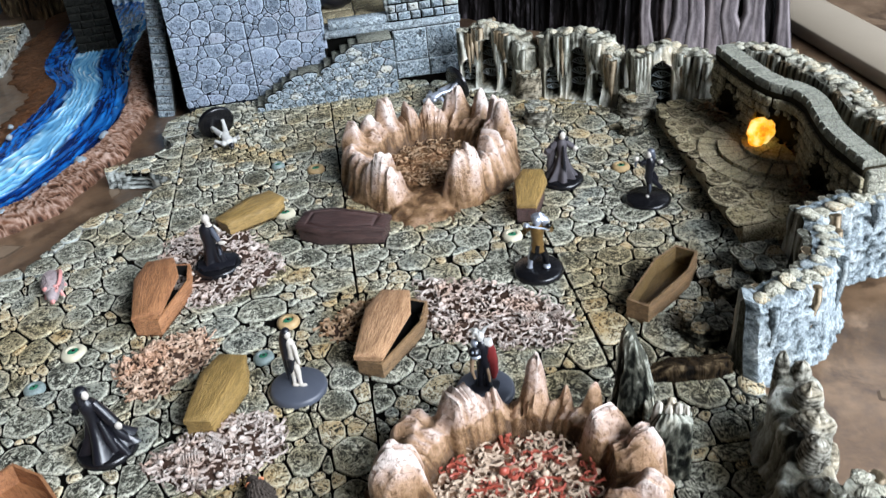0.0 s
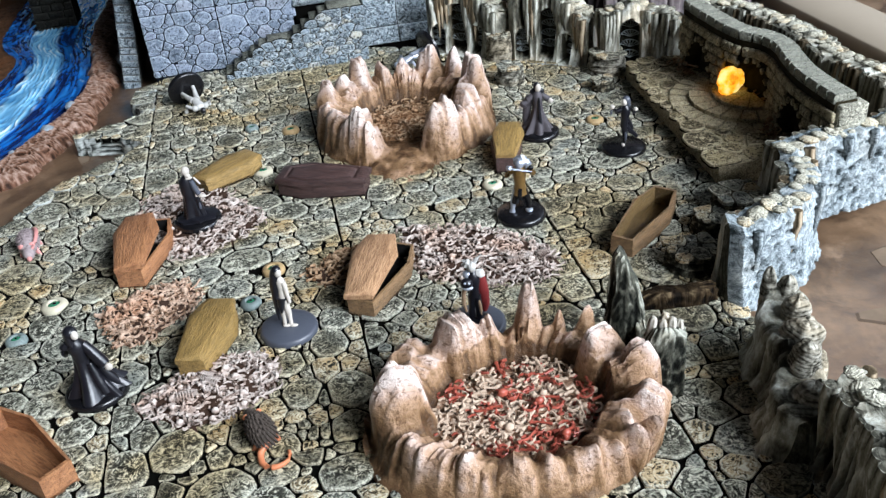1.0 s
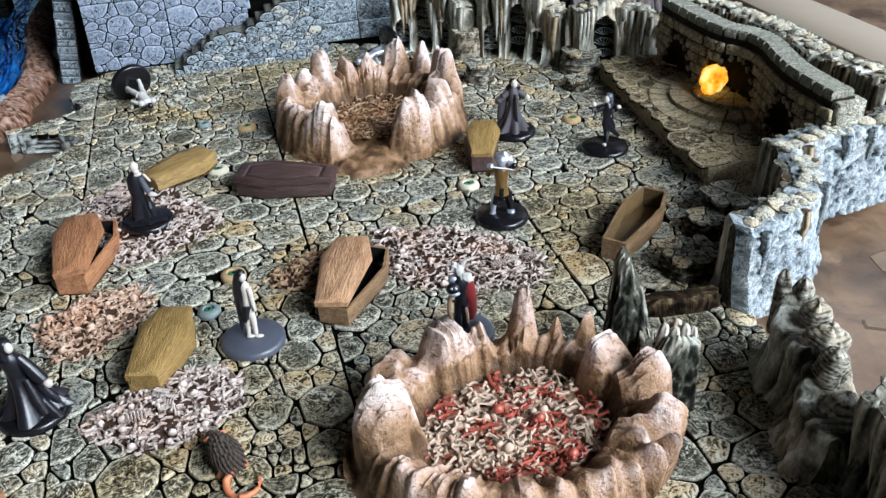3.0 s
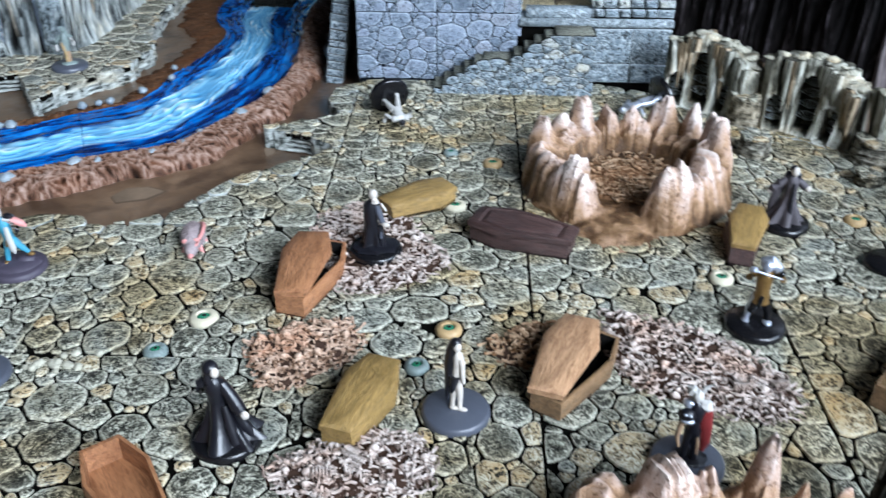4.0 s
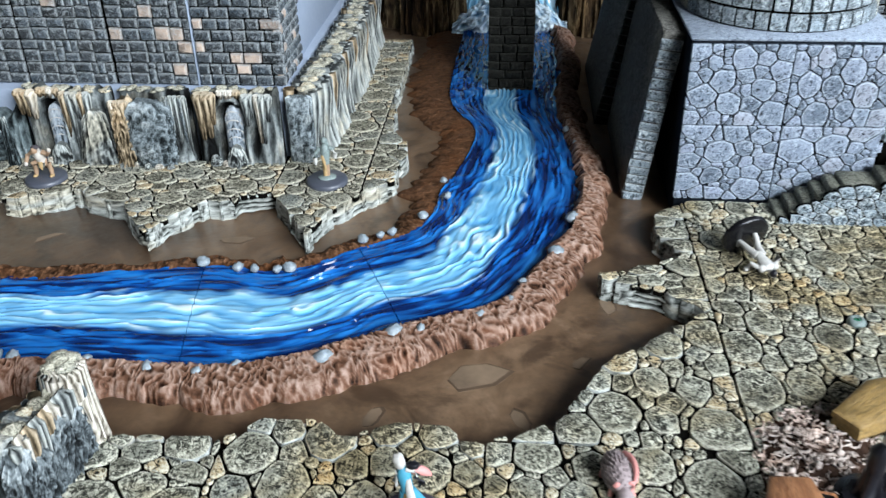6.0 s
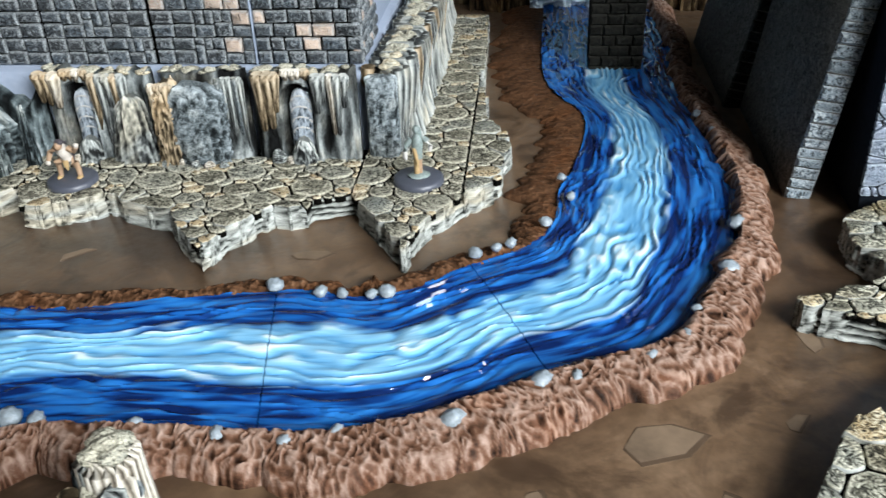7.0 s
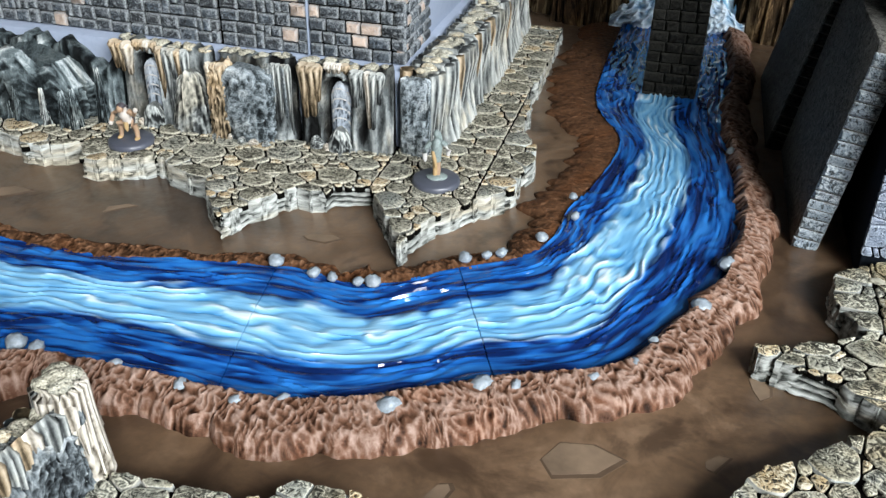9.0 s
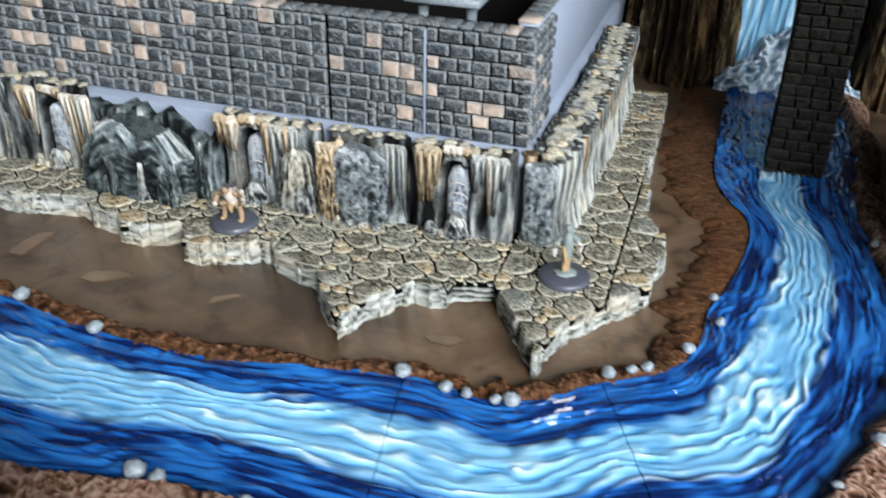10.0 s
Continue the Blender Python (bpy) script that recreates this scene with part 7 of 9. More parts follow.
B.box((-0.0925, 0.7665, 0.0425), (-0.05, 0.7765, 0.0485), 0, 0.0006, 0.5)
B.ob("kerb", [M_STAIR], house, hin)
B = Build()
B.box((-0.048, 0.7665, 0.0425), (0.003, 0.7785, 0.086), 0, 0.0005)
upper_wall = B.ob("upper_wall", [M_JOINT], house, hin)
brick_panel(upper_wall, -0.0482, 0.0035, 0.0435, 0.086, 7, pose(0, 0.7652, 0), 91, 0.0085, M_STAIR, 0.3, 200, "block")
brick_panel(upper_wall, 0.0, 0.0125, 0.0435, 0.086, 7, pose(-0.0488, 0.7785, 0, 0, 0, -90), 92, 0.0085, M_STAIR, 0.3, 200, "block")
B = Build()
B.box((-0.0960, 0.864, 0.0447), (0.003, 0.873, 0.09), 0, 0.0005)
rear_wall = B.ob("rear_wall", [M_JOINT], house, hin)
brick_panel(rear_wall, -0.096, 0.003, 0.0447, 0.09, 8, pose(0, 0.8632, 0), 93, 0.009, M_BRICK, 0.3, 200, "block")
B = Build()
B.ball((0, 0, 0.011), (0.016, 0.012, 0.011), 0, 14, 9, 0.3, 0.25)
tagged(B.ob("sack", [M_CLOTH_BLACK], None, pose(-0.083, 0.815, 0.0447)), "dark blue-black cloth sack lying on the upper floor", "sack")

# ---- pier, waterfall and far rocks ----
pier = thing("bridge_pier", "brick pier standing in the river, darkened for its shade", "pier", (-0.3, 0.967, TABLE))
pin = Matrix.Translation(-pier.matrix_world.translation)
B = Build()
B.box((-0.3165, 0.9515, TABLE), (-0.284, 0.985, 0.17), 0, 0.0006)
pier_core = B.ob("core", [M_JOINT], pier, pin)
for r in range(26):
    rg = random.Random(r)
    x = -0.3175
    while x < -0.2835:
        w = min(rg.uniform(0.007, 0.013), -0.2830 - x)
        if -0.2830 - (x + w) < 0.004:
            w = -0.2830 - x
        P = Build()
        brick(P, x + 0.0003, x + w - 0.0003, -0.011 + r * 0.0068, -0.011 + (r + 1) * 0.0068 - 0.0006, rg, rg.uniform(0.1, 0.8), pose(0, 0.9505, 0))
        P.ob("brick", [M_SHADEBRICK], pier_core)
        x += w
rg = random.Random(2)
falls = thing("waterfall", "blue waterfall casting with white foam at its foot", "waterfall", (-0.305, 1.13, TABLE))
fin_ = Matrix.Translation(-falls.matrix_world.translation)
B = Build()
rows, er, tr = [], [], []
for i in range(40):
    f = i / 39
    z = TABLE + 0.006 + 0.125 * f
    row, e1, t1 = [], [], []
    for k in range(50):
        v = k / 49 - 0.5
        q = noise.noise(Vector((v * 30, f * 3, 0)))
        row.append((-0.308 + v * (0.075 + 0.03 * (1 - f) ** 3), 1.145 - 0.03 * (1 - f) ** 2 + 0.004 * q, z))
        e1.append(0.66 + 0.6 * q)
        t1.append(0.82 + 0.2 * q)
    rows.append(row)
    er.append(e1)
    tr.append(t1)
B.grid(rows, 0, er, tr)
B.ob("falling_water", [M_WATER], falls, fin_)
B = Build()
for side in (0, 1):   # two overlapping ragged heaps of foam
    rows, er = [], []
    for i in range(34):
        f = i / 33
        row, e1 = [], []
        for k in range(90):
            v = k / 89 * 2 - 1
            q = 1 - 2.2 * abs(noise.noise(Vector((v * 6, f * 4, side * 5)))) + 0.5 * noise.noise(Vector((v * 19, f * 13, side * 5)))
            tall = (0.030 + 0.014 * side) * (1 - 0.75 * abs(v) ** 1.6) * (1 + 0.35 * noise.noise(Vector((v * 5, side * 9, 3))))
            row.append((-0.304 + v * (0.052 - 0.014 * side * f), 1.098 + 0.014 * side + 0.016 * f ** 1.5 - 0.006 * q * (1 - f) - 0.003 * q, TABLE + 0.0015 + tall * math.sin(f * math.pi / 2) + 0.003 * q * f))
            e1.append(max(0.0, min(1.0, 0.45 + 0.5 * q)))
        rows.append(row)
        er.append(e1)
    B.grid([r[::-1] for r in rows], 0, [e[::-1] for e in er])
B.ob("foam", [M_FOAMWHITE], falls, fin_, "ragged blue-white foam")
for pts, h, seed in (([(-0.40, 1.12), (-0.385, 1.115), (-0.37, 1.12), (-0.352, 1.135)], 0.13, 51), ([(-0.252, 1.14), (-0.238, 1.12), (-0.215, 1.115), (-0.19, 1.12)], 0.13, 52), ([(-0.60, 1.30), (-0.5, 1.28), (-0.42, 1.16), (-0.40, 1.125)], 0.15, 53), ([(-0.19, 1.12), (-0.1, 1.14), (0.02, 1.12)], 0.14, 54)):
    cave_wall("cliff", "tall brown dripping rock cliff by the waterfall", pts, h, 0.02, seed, M_BROWNROCK, (), None, False, TABLE, 2.2, 0.0016)

# big dark rock mass behind the floor
mass = cave_wall("rock_mass", "dark violet-grey rock block with draped pale ridges", [(0.02, 0.96), (0.07, 0.905), (0.12, 0.845), (0.15, 0.795), (0.195, 0.772), (0.236, 0.765), (0.24, 0.80), (0.24, 0.9)], 0.16, 0.03, 55, M_DARKROCK, (), None, False, TABLE, 1.3, 0.002)
mass_in = Matrix.Translation(-mass.matrix_world.translation)
M_DRAPE = relief_material("pinkish_grey_drapes", (0.02, 0.017, 0.018), (0.1, 0.085, 0.088), (0.34, 0.3, 0.3), (0.9, 0.8, 0.75), (1, 1, 0.3), 0.5, 0.2, 1.0, crisp=0.3)
rg = random.Random(66)
for k in range(9):
    f = k / 8
    px, py = 0.150 + 0.086 * f, 0.790 - 0.033 * f ** 0.6
    D = Build()
    r = rg.uniform(0.004, 0.0075)
    D.tube([(px, py - 0.012, 0.155), (px + 0.002, py - 0.015, 0.11), (px + rg.uniform(-0.004, 0.004), py - 0.017, 0.06), (px + rg.uniform(-0.006, 0.006), py - 0.02, 0.02), (px + rg.uniform(-0.008, 0.008), py - 0.024, TABLE)], [r * 0.8, r, r * 0.85, r * 1.1, r * 1.7], 14, 0, 0.7)
    D.ob("drape", [M_DRAPE], mass, mass_in)


# ---- dais with arched wall ----
dais = thing("dais", "olive-grey stone dais with curved steps", "dais", (0.12, 0.55, 0))
din = Matrix.Translation(-dais.matrix_world.translation)
DAIS = [(0.0925, 0.480), (0.150, 0.480), (0.160, 0.55), (0.150, 0.628), (0.1035, 0.628)]
B = Build()
B.prism(DAIS, -0.001, 0.0105, 0, 0.3)
B.ob("base", [M_DAIS], dais, din)
rng = random.Random(23)
box = (0.088, 0.165, 0.48, 0.632)
for outline, r, c in cells(pack(rng, box, ((0.008, 30), (0.006, 80), (0.0042, 160), (0.003, 200)), lambda p: inside(p, DAIS) and math.hypot(p[0] - 0.146, p[1] - 0.547) > 0.047), box, 0.0004):
    P = Build()
    stone(P, outline, 0.001, 0.0011, rng, rng.uniform(0, 0.88), pose(0, 0, 0.0108), 0, 1.0, 1)
    P.ob("stone", [M_DAIS, M_JOINT], dais, din)
for ring, (R0, R1, z) in enumerate(((0.035, 0.0458, 0.0125), (0.0225, 0.035, 0.0146), (0.003, 0.0225, 0.0165))):
    n = (15, 10, 6)[ring]
    for k in range(n):
        a0, a1 = 95 + 170 * k / n, 95 + 170 * (k + 1) / n
        vs = []
        for zz in (0.009, z):
            for R in (R0, R1):
                for j in range(3):
                    a = radians(a0 + 1.1 + (a1 - a0 - 2.2) * j / 2)
                    vs.append((0.146 + (R - 0.0004 * (R == R1)) * math.cos(a), 0.547 + (R - 0.0004 * (R == R1)) * math.sin(a), zz))
        P = Build()
        fs = [(6, 9, 10, 7), (7, 10, 11, 8), (3, 4, 10, 9), (4, 5, 11, 10), (0, 3, 9, 6), (2, 8, 11, 5), (0, 6, 7, 1), (1, 7, 8, 2)]
        P.add(vs, fs, 0, [0.2] * 6 + [0.7] * 6, rng.uniform(0.1, 0.8), False)
        P.ob("step_block", [M_DAIS], dais, din)

ARCHES = ((0.45, 0.1, 0.036), (0.16, 0.075, 0.034), (0.8, 0.08, 0.034))
ARCH_LINE = [(0.138, 0.612, 0), (0.138, 0.588, 0), (0.139, 0.566, 0), (0.1415, 0.552, 0), (0.148, 0.540, 0), (0.149, 0.525, 0), (0.1445, 0.508, 0), (0.1405, 0.490, 0), (0.1395, 0.472, 0), (0.1395, 0.455, 0)]
arch = thing("arched_wall", "olive stone wall with a curving crest and deep alcove", "wall", (0.15, 0.54, 0))
ain = Matrix.Translation(-arch.matrix_world.translation)
line = smooth_line(ARCH_LINE, 0.0011)
rows, edges, top = [], [], []
K = 30
for k, p in enumerate(line):
    d = (line[min(k + 1, len(line) - 1)] - line[max(k - 1, 0)]).normalized()
    nr = Vector((d.y, -d.x, 0))
    s = k / (len(line) - 1)
    row, er = [], []
    for side in (1, -1):
        for i in range(K):
            f = i / (K - 1) if side > 0 else 1 - i / (K - 1)
            z = 0.009 + 0.0395 * f
            q = noise.noise(Vector((p.x * 300, p.y * 300, z * 300 + side * 5)))
            course = 1 if (z * 1000) % 6.0 > 0.8 else 0
            o = 0.0007 * q + 0.0006 * course
            e = 0.4 + 0.4 * q + 0.15 * course
            if side > 0:
                for (c, w, h), deep in zip(ARCHES, (0.0105, 0.0065, 0.0065)):
                    a = abs(s - c) / w
                    lim = 0.012 + (h - 0.012) * math.sqrt(max(0, 1 - a * a))
                    if a < 1 and z < lim:
                        dep = min(1.0, (lim - z) / 0.003)
                        o -= deep * dep
                        e *= 1 - 0.5 * dep
                    elif a < 1.25 and z < lim + 0.0045:
                        o += 0.0014
                        e += 0.25
            off = (0.0046 if side > 0 else 0.006) + o
            v = p + nr * side * off
            row.append((v.x, v.y, z))
            er.append(max(0, min(1, e)))
    rows.append(row)
    edges.append(er)
B = Build()
B.grid(rows, 0, edges, None, True)
for r in (rows[0], rows[-1]):
    B.add(r, [tuple(range(len(r)))], 0, [0.4] * len(r), 0.3, False)
B.ob("wall_body", [M_JOINTBROWN], arch, ain)
rg = random.Random(41)
for c, w, h in ARCHES:   # arch stones round each alcove
    n = 11
    for j in range(n):
        phi = math.pi * (j + 0.5) / n
        q = min(len(line) - 2, max(1, int((c + 1.14 * w * math.cos(phi)) * (len(line) - 1))))
        d = (line[q + 1] - line[q - 1]).normalized()
        nr = Vector((d.y, -d.x, 0))
        P = Build()
        P.box((-0.0012, -0.0011, -0.0017), (0.0012, 0.0011, 0.0017), 0, 0.0004, rg.uniform(0, 0.8))
        v = line[q] + nr * 0.0064
        P.ob("arch_stone", [M_DAISWALL], arch, ain @ pose(v.x, v.y, 0.012 + (h - 0.010) * math.sin(phi), 0, 0, math.degrees(math.atan2(d.y, d.x))) @ pose(0, 0, 0, 0, math.degrees(phi) - 90, 0))
for row in range(6):   # wall blocks between the alcoves
    z = 0.0125 + 0.0058 * row
    u = 0.012 + 0.016 * (row % 2)
    while u < 0.985:
        w = rg.uniform(0.026, 0.04)
        mid_ = u + w / 2
        free = all(abs(mid_ - c) > 1.3 * a or z > 0.012 + (h - 0.008) * math.sqrt(max(0, 1 - ((mid_ - c) / (1.3 * a)) ** 2)) + 0.001 for c, a, h in ARCHES)
        if free:
            q = min(len(line) - 2, max(1, int(mid_ * (len(line) - 1))))
            d = (line[q + 1] - line[q - 1]).normalized()
            v = line[q] + Vector((d.y, -d.x, 0)) * 0.0060
            P = Build()
            P.box((-w * 0.078, -0.0012, -0.0026), (w * 0.078, 0.0009, 0.0026), 0, 0.0005, rg.uniform(0, 0.88))
            P.ob("wall_block", [M_DAISWALL], arch, ain @ pose(v.x, v.y, z, 0, 0, math.degrees(math.atan2(d.y, d.x))))
        u += w
k = 0
rg = random.Random(12)
while k < len(line) - 3:
    w = rg.randint(6, 10)
    e = min(k + w, len(line) - 1)
    vs = []
    for zz, ext in ((0.0475, 0.0056), (0.0512, 0.0056), (0.0522, 0.0048)):
        for q in (k, (k + e) // 2, e):
            d = (line[min(q + 1, len(line) - 1)] - line[max(q - 1, 0)]).normalized()
            nr = Vector((d.y, -d.x, 0))
            sh = d * (0.0007 if q == k else -0.0007 if q == e else 0)
            vs += [line[q] + nr * ext + sh + Vector((0, 0, zz)), line[q] - nr * ext + sh + Vector((0, 0, zz))]
    fs = [(12, 13, 15, 14), (14, 15, 17, 16)]
    for r in (0, 6):
        fs += [(r, r + 6, r + 8, r + 2), (r + 2, r + 8, r + 10, r + 4), (r + 1, r + 3, r + 9, r + 7), (r + 3, r + 5, r + 11, r + 9), (r, r + 1, r + 7, r + 6), (r + 4, r + 10, r + 11, r + 5)]
    fs.append((0, 2, 4, 5, 3, 1))
    P = Build()
    P.add(vs, fs, 0, [0.3] * 6 + [0.7] * 12, rg.uniform(0.2, 0.8), False)
    P.ob("coping_stone", [M_COPING], arch, ain)
    k = e
P = Build()
P.box((0.1355, 0.4515, -0.001), (0.1500, 0.4600, 0.0475), 0, 0.0008, 0.6)
P.ob("end_block", [M_LEDGE], arch, ain)
B = Build()
rg = random.Random(3)
bone_bits(B, rg, lambda: rg.choice(((0.131 + rg.uniform(-0.004, 0.004), 0.604 + rg.uniform(-0.012, 0.012)), (0.135 + rg.uniform(-0.004, 0.003), 0.498 + rg.uniform(-0.013, 0.013)), (0.15 + rg.uniform(-0.006, 0.004), 0.535 + rg.uniform(-0.01, 0.008)))), 90, 0.0115, 0.006, (0,), 1.15)
tagged(B.ob("alcove_bone_litter", [M_BONEBROWN], None), "small brown bones heaped in the wall's alcoves", "bones", "", "stuff")

B = Build()
B.ball((0, 0, 0.0075), (0.0078, 0.0068, 0.0078), 0, 14, 10, 0.3, 0.16)
B.ball((-0.004, -0.003, 0.0035), (0.0048, 0.0044, 0.0036), 0, 10, 7, 0.3, 0.2)
B.ball((-0.0072, -0.001, 0.008), (0.0018, 0.0018, 0.002), 0, 8, 6)
B.ball((-0.0055, -0.0055, 0.008), (0.0018, 0.0018, 0.002), 0, 8, 6)
tagged(B.ob("glowing_lump", [M_GLOW], None, pose(0.1350, 0.5515, 0.0163)), "glowing amber resin skull lamp on the dais", "lamp")


# ---- rock stumps ----
def stump(x, y, r, h, seed, mat=None, label="flat-topped grey rock stump on the floor"):
    rg = random.Random(seed)
    t = thing("rock_stump", label, "rock", (x, y, 0), "rock stumps")
    B = Build()
    rows, er = [], []
    for i in range(11):
        f = i / 10
        row, e = [], []
        for k in range(40):
            a = 2 * math.pi * k / 40
            q = noise.noise(Vector((math.cos(a) * 4 + seed, math.sin(a) * 4, f * 7)))
            s = r * (1.15 - 0.22 * f + 0.12 * q + 0.05 * math.sin(f * 22))
            row.append((s * math.cos(a), s * math.sin(a), -0.001 + (h + 0.001) * f))
            e.append(0.45 + 0.5 * q)
        rows.append(row)
        er.append(e)
    B.grid(rows, 0, er, None, True)
    B.add(rows[-1], [tuple(range(40))], 0, [0.5] * 40)
    B.ob("trunk", [mat or M_CAVEDARK], t, pose(0, 0, 0))
    box = (-r, r, -r, r)
    for outline, rr, c in cells(pack(rg, box, ((r * 0.4, 25), (r * 0.28, 60), (r * 0.18, 80)), lambda p: math.hypot(*p) < r * 0.85), box, 0.0003):
        P = Build()
        stone(P, outline, 0.001, 0.0006, rg, rg.random(), pose(0, 0, h))
        P.ob("stone", [M_LEDGE], t, pose(0, 0, 0))


stump(0.038, 0.698, 0.0090, 0.018, 61, M_RINGED)
stump(0.033, 0.653, 0.0085, 0.012, 62, M_RINGED)
stump(0.097, 0.645, 0.0115, 0.014, 63, M_RINGED)
stump(0.084, 0.618, 0.007, 0.007, 64)
stump(0.0495, 0.4195, 0.0115, 0.009, 65)
stump(0.088, 0.452, 0.012, 0.012, 66, None, "rough rock step beside the dais")
stump(0.071, 0.443, 0.009, 0.008, 67, None, "rough rock step beside the dais")

shelf = thing("rock_shelf", "low brown rock shelf across the passage", "rock", (0.03, 0.394, -0.001))
shelf_in = Matrix.Translation(-shelf.matrix_world.translation)
crag("shelf_rock", shelf, shelf_in, 0.030, 0.3955, -0.002, -6, 0.034, 0.0085, 0.0090, 75, M_BROWNROCK, bulge((-1, 0.7), (-0.4, 1.0), (0.3, 0.85), (1, 1.1)), 0.06, 0.08)

# near bridge parapet
par = thing("parapet", "grey stone parapet with coping blocks beside the river", "parapet", (-0.5, 0.53, 0))
pin2 = Matrix.Translation(-par.matrix_world.translation)
# the first arm's body is coloured black for the shade inside
for x0, y0, x1, y1, body in ((-0.62, 0.509, -0.487, 0.509, M_JOINT), (-0.481, 0.515, -0.481, 0.40, M_COPING)):
    L = math.hypot(x1 - x0, y1 - y0)
    m = pose(x0, y0, 0, 0, 0, math.degrees(math.atan2(y1 - y0, x1 - x0)))
    B = Build()
    B.box((0, -0.005, -0.0015), (L, 0.005, 0.0755), 0, 0.0006)
    B.ob("wall_body", [body], par, pin2 @ m)
    rg = random.Random(int(L * 1e4))
    x = 0.0
    while x < L - 0.003:
        w = min(rg.uniform(0.0105, 0.0135), L - x)
        P = Build()
        P.box((x, -0.0060, 0.0750), (x + w - 0.0008, 0.0060, 0.0835), 0, 0.0013, 0.99 if rg.random() < 0.4 else rg.uniform(0, 0.7))
        P.ob("coping_stone", [M_PARAPET], par, pin2 @ m)
        x += w


for k in range(9):   # rough facing blocks on its outer side
    P = Build()
    rows, er = [], []
    for i in range(22):
        z = -0.001 + 0.0755 * i / 21
        rows.append([])
        er.append([])
        for j in range(14):
            y = 0.5145 - 0.0127 * (k + j / 13)
            q = 1 - 2.2 * abs(noise.noise(Vector((y * 260, 3, z * 150)))) + 0.6 * noise.noise(Vector((y * 600, 8, z * 600)))
            rows[-1].append((-0.4765 + 0.0012 * q - (0.0016 if j in (0, 13) else 0), y, z))
            er[-1].append(max(0.0, min(1.0, 0.4 + 0.5 * q)))
    P.grid([r[::-1] for r in rows], 0, [e[::-1] for e in er])
    P.ob("facing_block", [M_CAVEROUGH], par, pin2)
# black sheet over the floor, in place of the shade inside
B = Build()
B.prism([(-0.62, 0.40), (-0.4875, 0.40), (-0.4875, 0.503), (-0.62, 0.503)], 0.0012, 0.0024, 0)
B.ob("inner_shade", [M_BLACK], par, pin2, "black sheet standing in for the shade inside the parapet")


# ---- figurines ----
def figurine(label, x, y, rz, mats, cfg, name="figurine", m=None, base_r=0.0124):
    """One plain cast figurine on its round base. mats: base, cloth, skin, accent."""
    B = Build()
    B.lathe((0, 0, 0), [(base_r, 0), (base_r, 0.0006), (base_r * 0.985, 0.0022), (base_r * 0.9, 0.0030)], 40, 0)
    cfg(B)
    o = B.ob(name, mats, None, m if m is not None else pose(x, y, 0.0006, 0, 0, rz))
    tagged(o, label, "figurine", "figurines on round bases")
    return o


def fighter(h=0.031, legs=1, torso=1, head=2, extra=3, spread=0.0038, arms=((-0.008, -0.002, 0.0), (0.008, -0.001, 0.0)), weapon=None, cape=None, flare=0.005, drop=0.62):
    def go(B):
        z = 0.003
        for s in (-1, 1):
            B.tube([(s * spread * 1.3, s * 0.0018, z), (s * spread * 1.2, s * 0.001, z + h * 0.1), (s * spread * 0.95, -0.0008, z + h * 0.24), (s * spread * 0.5, 0, z + h * 0.46)], [0.0013, 0.0013, 0.0017, 0.0021], 9, legs)
            B.ball((s * spread * 1.35, s * 0.0018 - 0.0012, z + 0.0007), (0.0012, 0.0022, 0.0009), legs, 8, 5)
        B.tube([(0, 0, z + h * 0.42), (0, 0, z + h * 0.52), (0, -0.0003, z + h * 0.66), (0, 0, z + h * 0.78), (0, 0, z + h * 0.83)], [0.0027, 0.0025, 0.0036, 0.0036, 0.0014], 12, torso, 0.72)
        B.ball((0, -0.0003, z + h * 0.91), (h * 0.068, h * 0.075, h * 0.085), head, 10, 8)
        B.ball((0, 0.0006, z + h * 0.94), (h * 0.073, h * 0.078, h * 0.07), extra, 10, 7)
        for (ax, ay, az), s in zip(arms, (-1, 1)):
            B.ball((s * 0.0036, 0, z + h * 0.76), 0.0021, torso, 8, 6)
            B.tube([(s * 0.0036, 0, z + h * 0.76), (s * 0.0036 + ax * 0.5, ay * 0.4 + 0.001, z + h * 0.62 + az * 0.5), (ax, ay - 0.002, z + h * 0.58 + az)], [0.0015, 0.0014, 0.0011], 8, torso)
            B.ball((ax, ay - 0.0025, z + h * 0.58 + az), 0.0014, head, 8, 6)
        if weapon:
            p, q = weapon
            B.tube([p, q], [0.0006, 0.0005], 6, extra)
        if cape is not None:
            rows = []
            for i in range(9):
                f = i / 8
                rows.append([((k / 8 - 0.5) * (0.006 + flare * f) + 0.8 * flare * f * f, 0.0028 + 0.9 * flare * f + 0.001 * math.sin(k * 1.9) - 0.0022 * abs(k / 4 - 1) ** 2 * (1 - f), z + h * (0.84 - drop * f)) for k in range(9)])
            B.grid(rows, cape)
            B.grid([[(p[0], p[1] + 0.0006, p[2]) for p in r] for r in rows], cape)
    return go


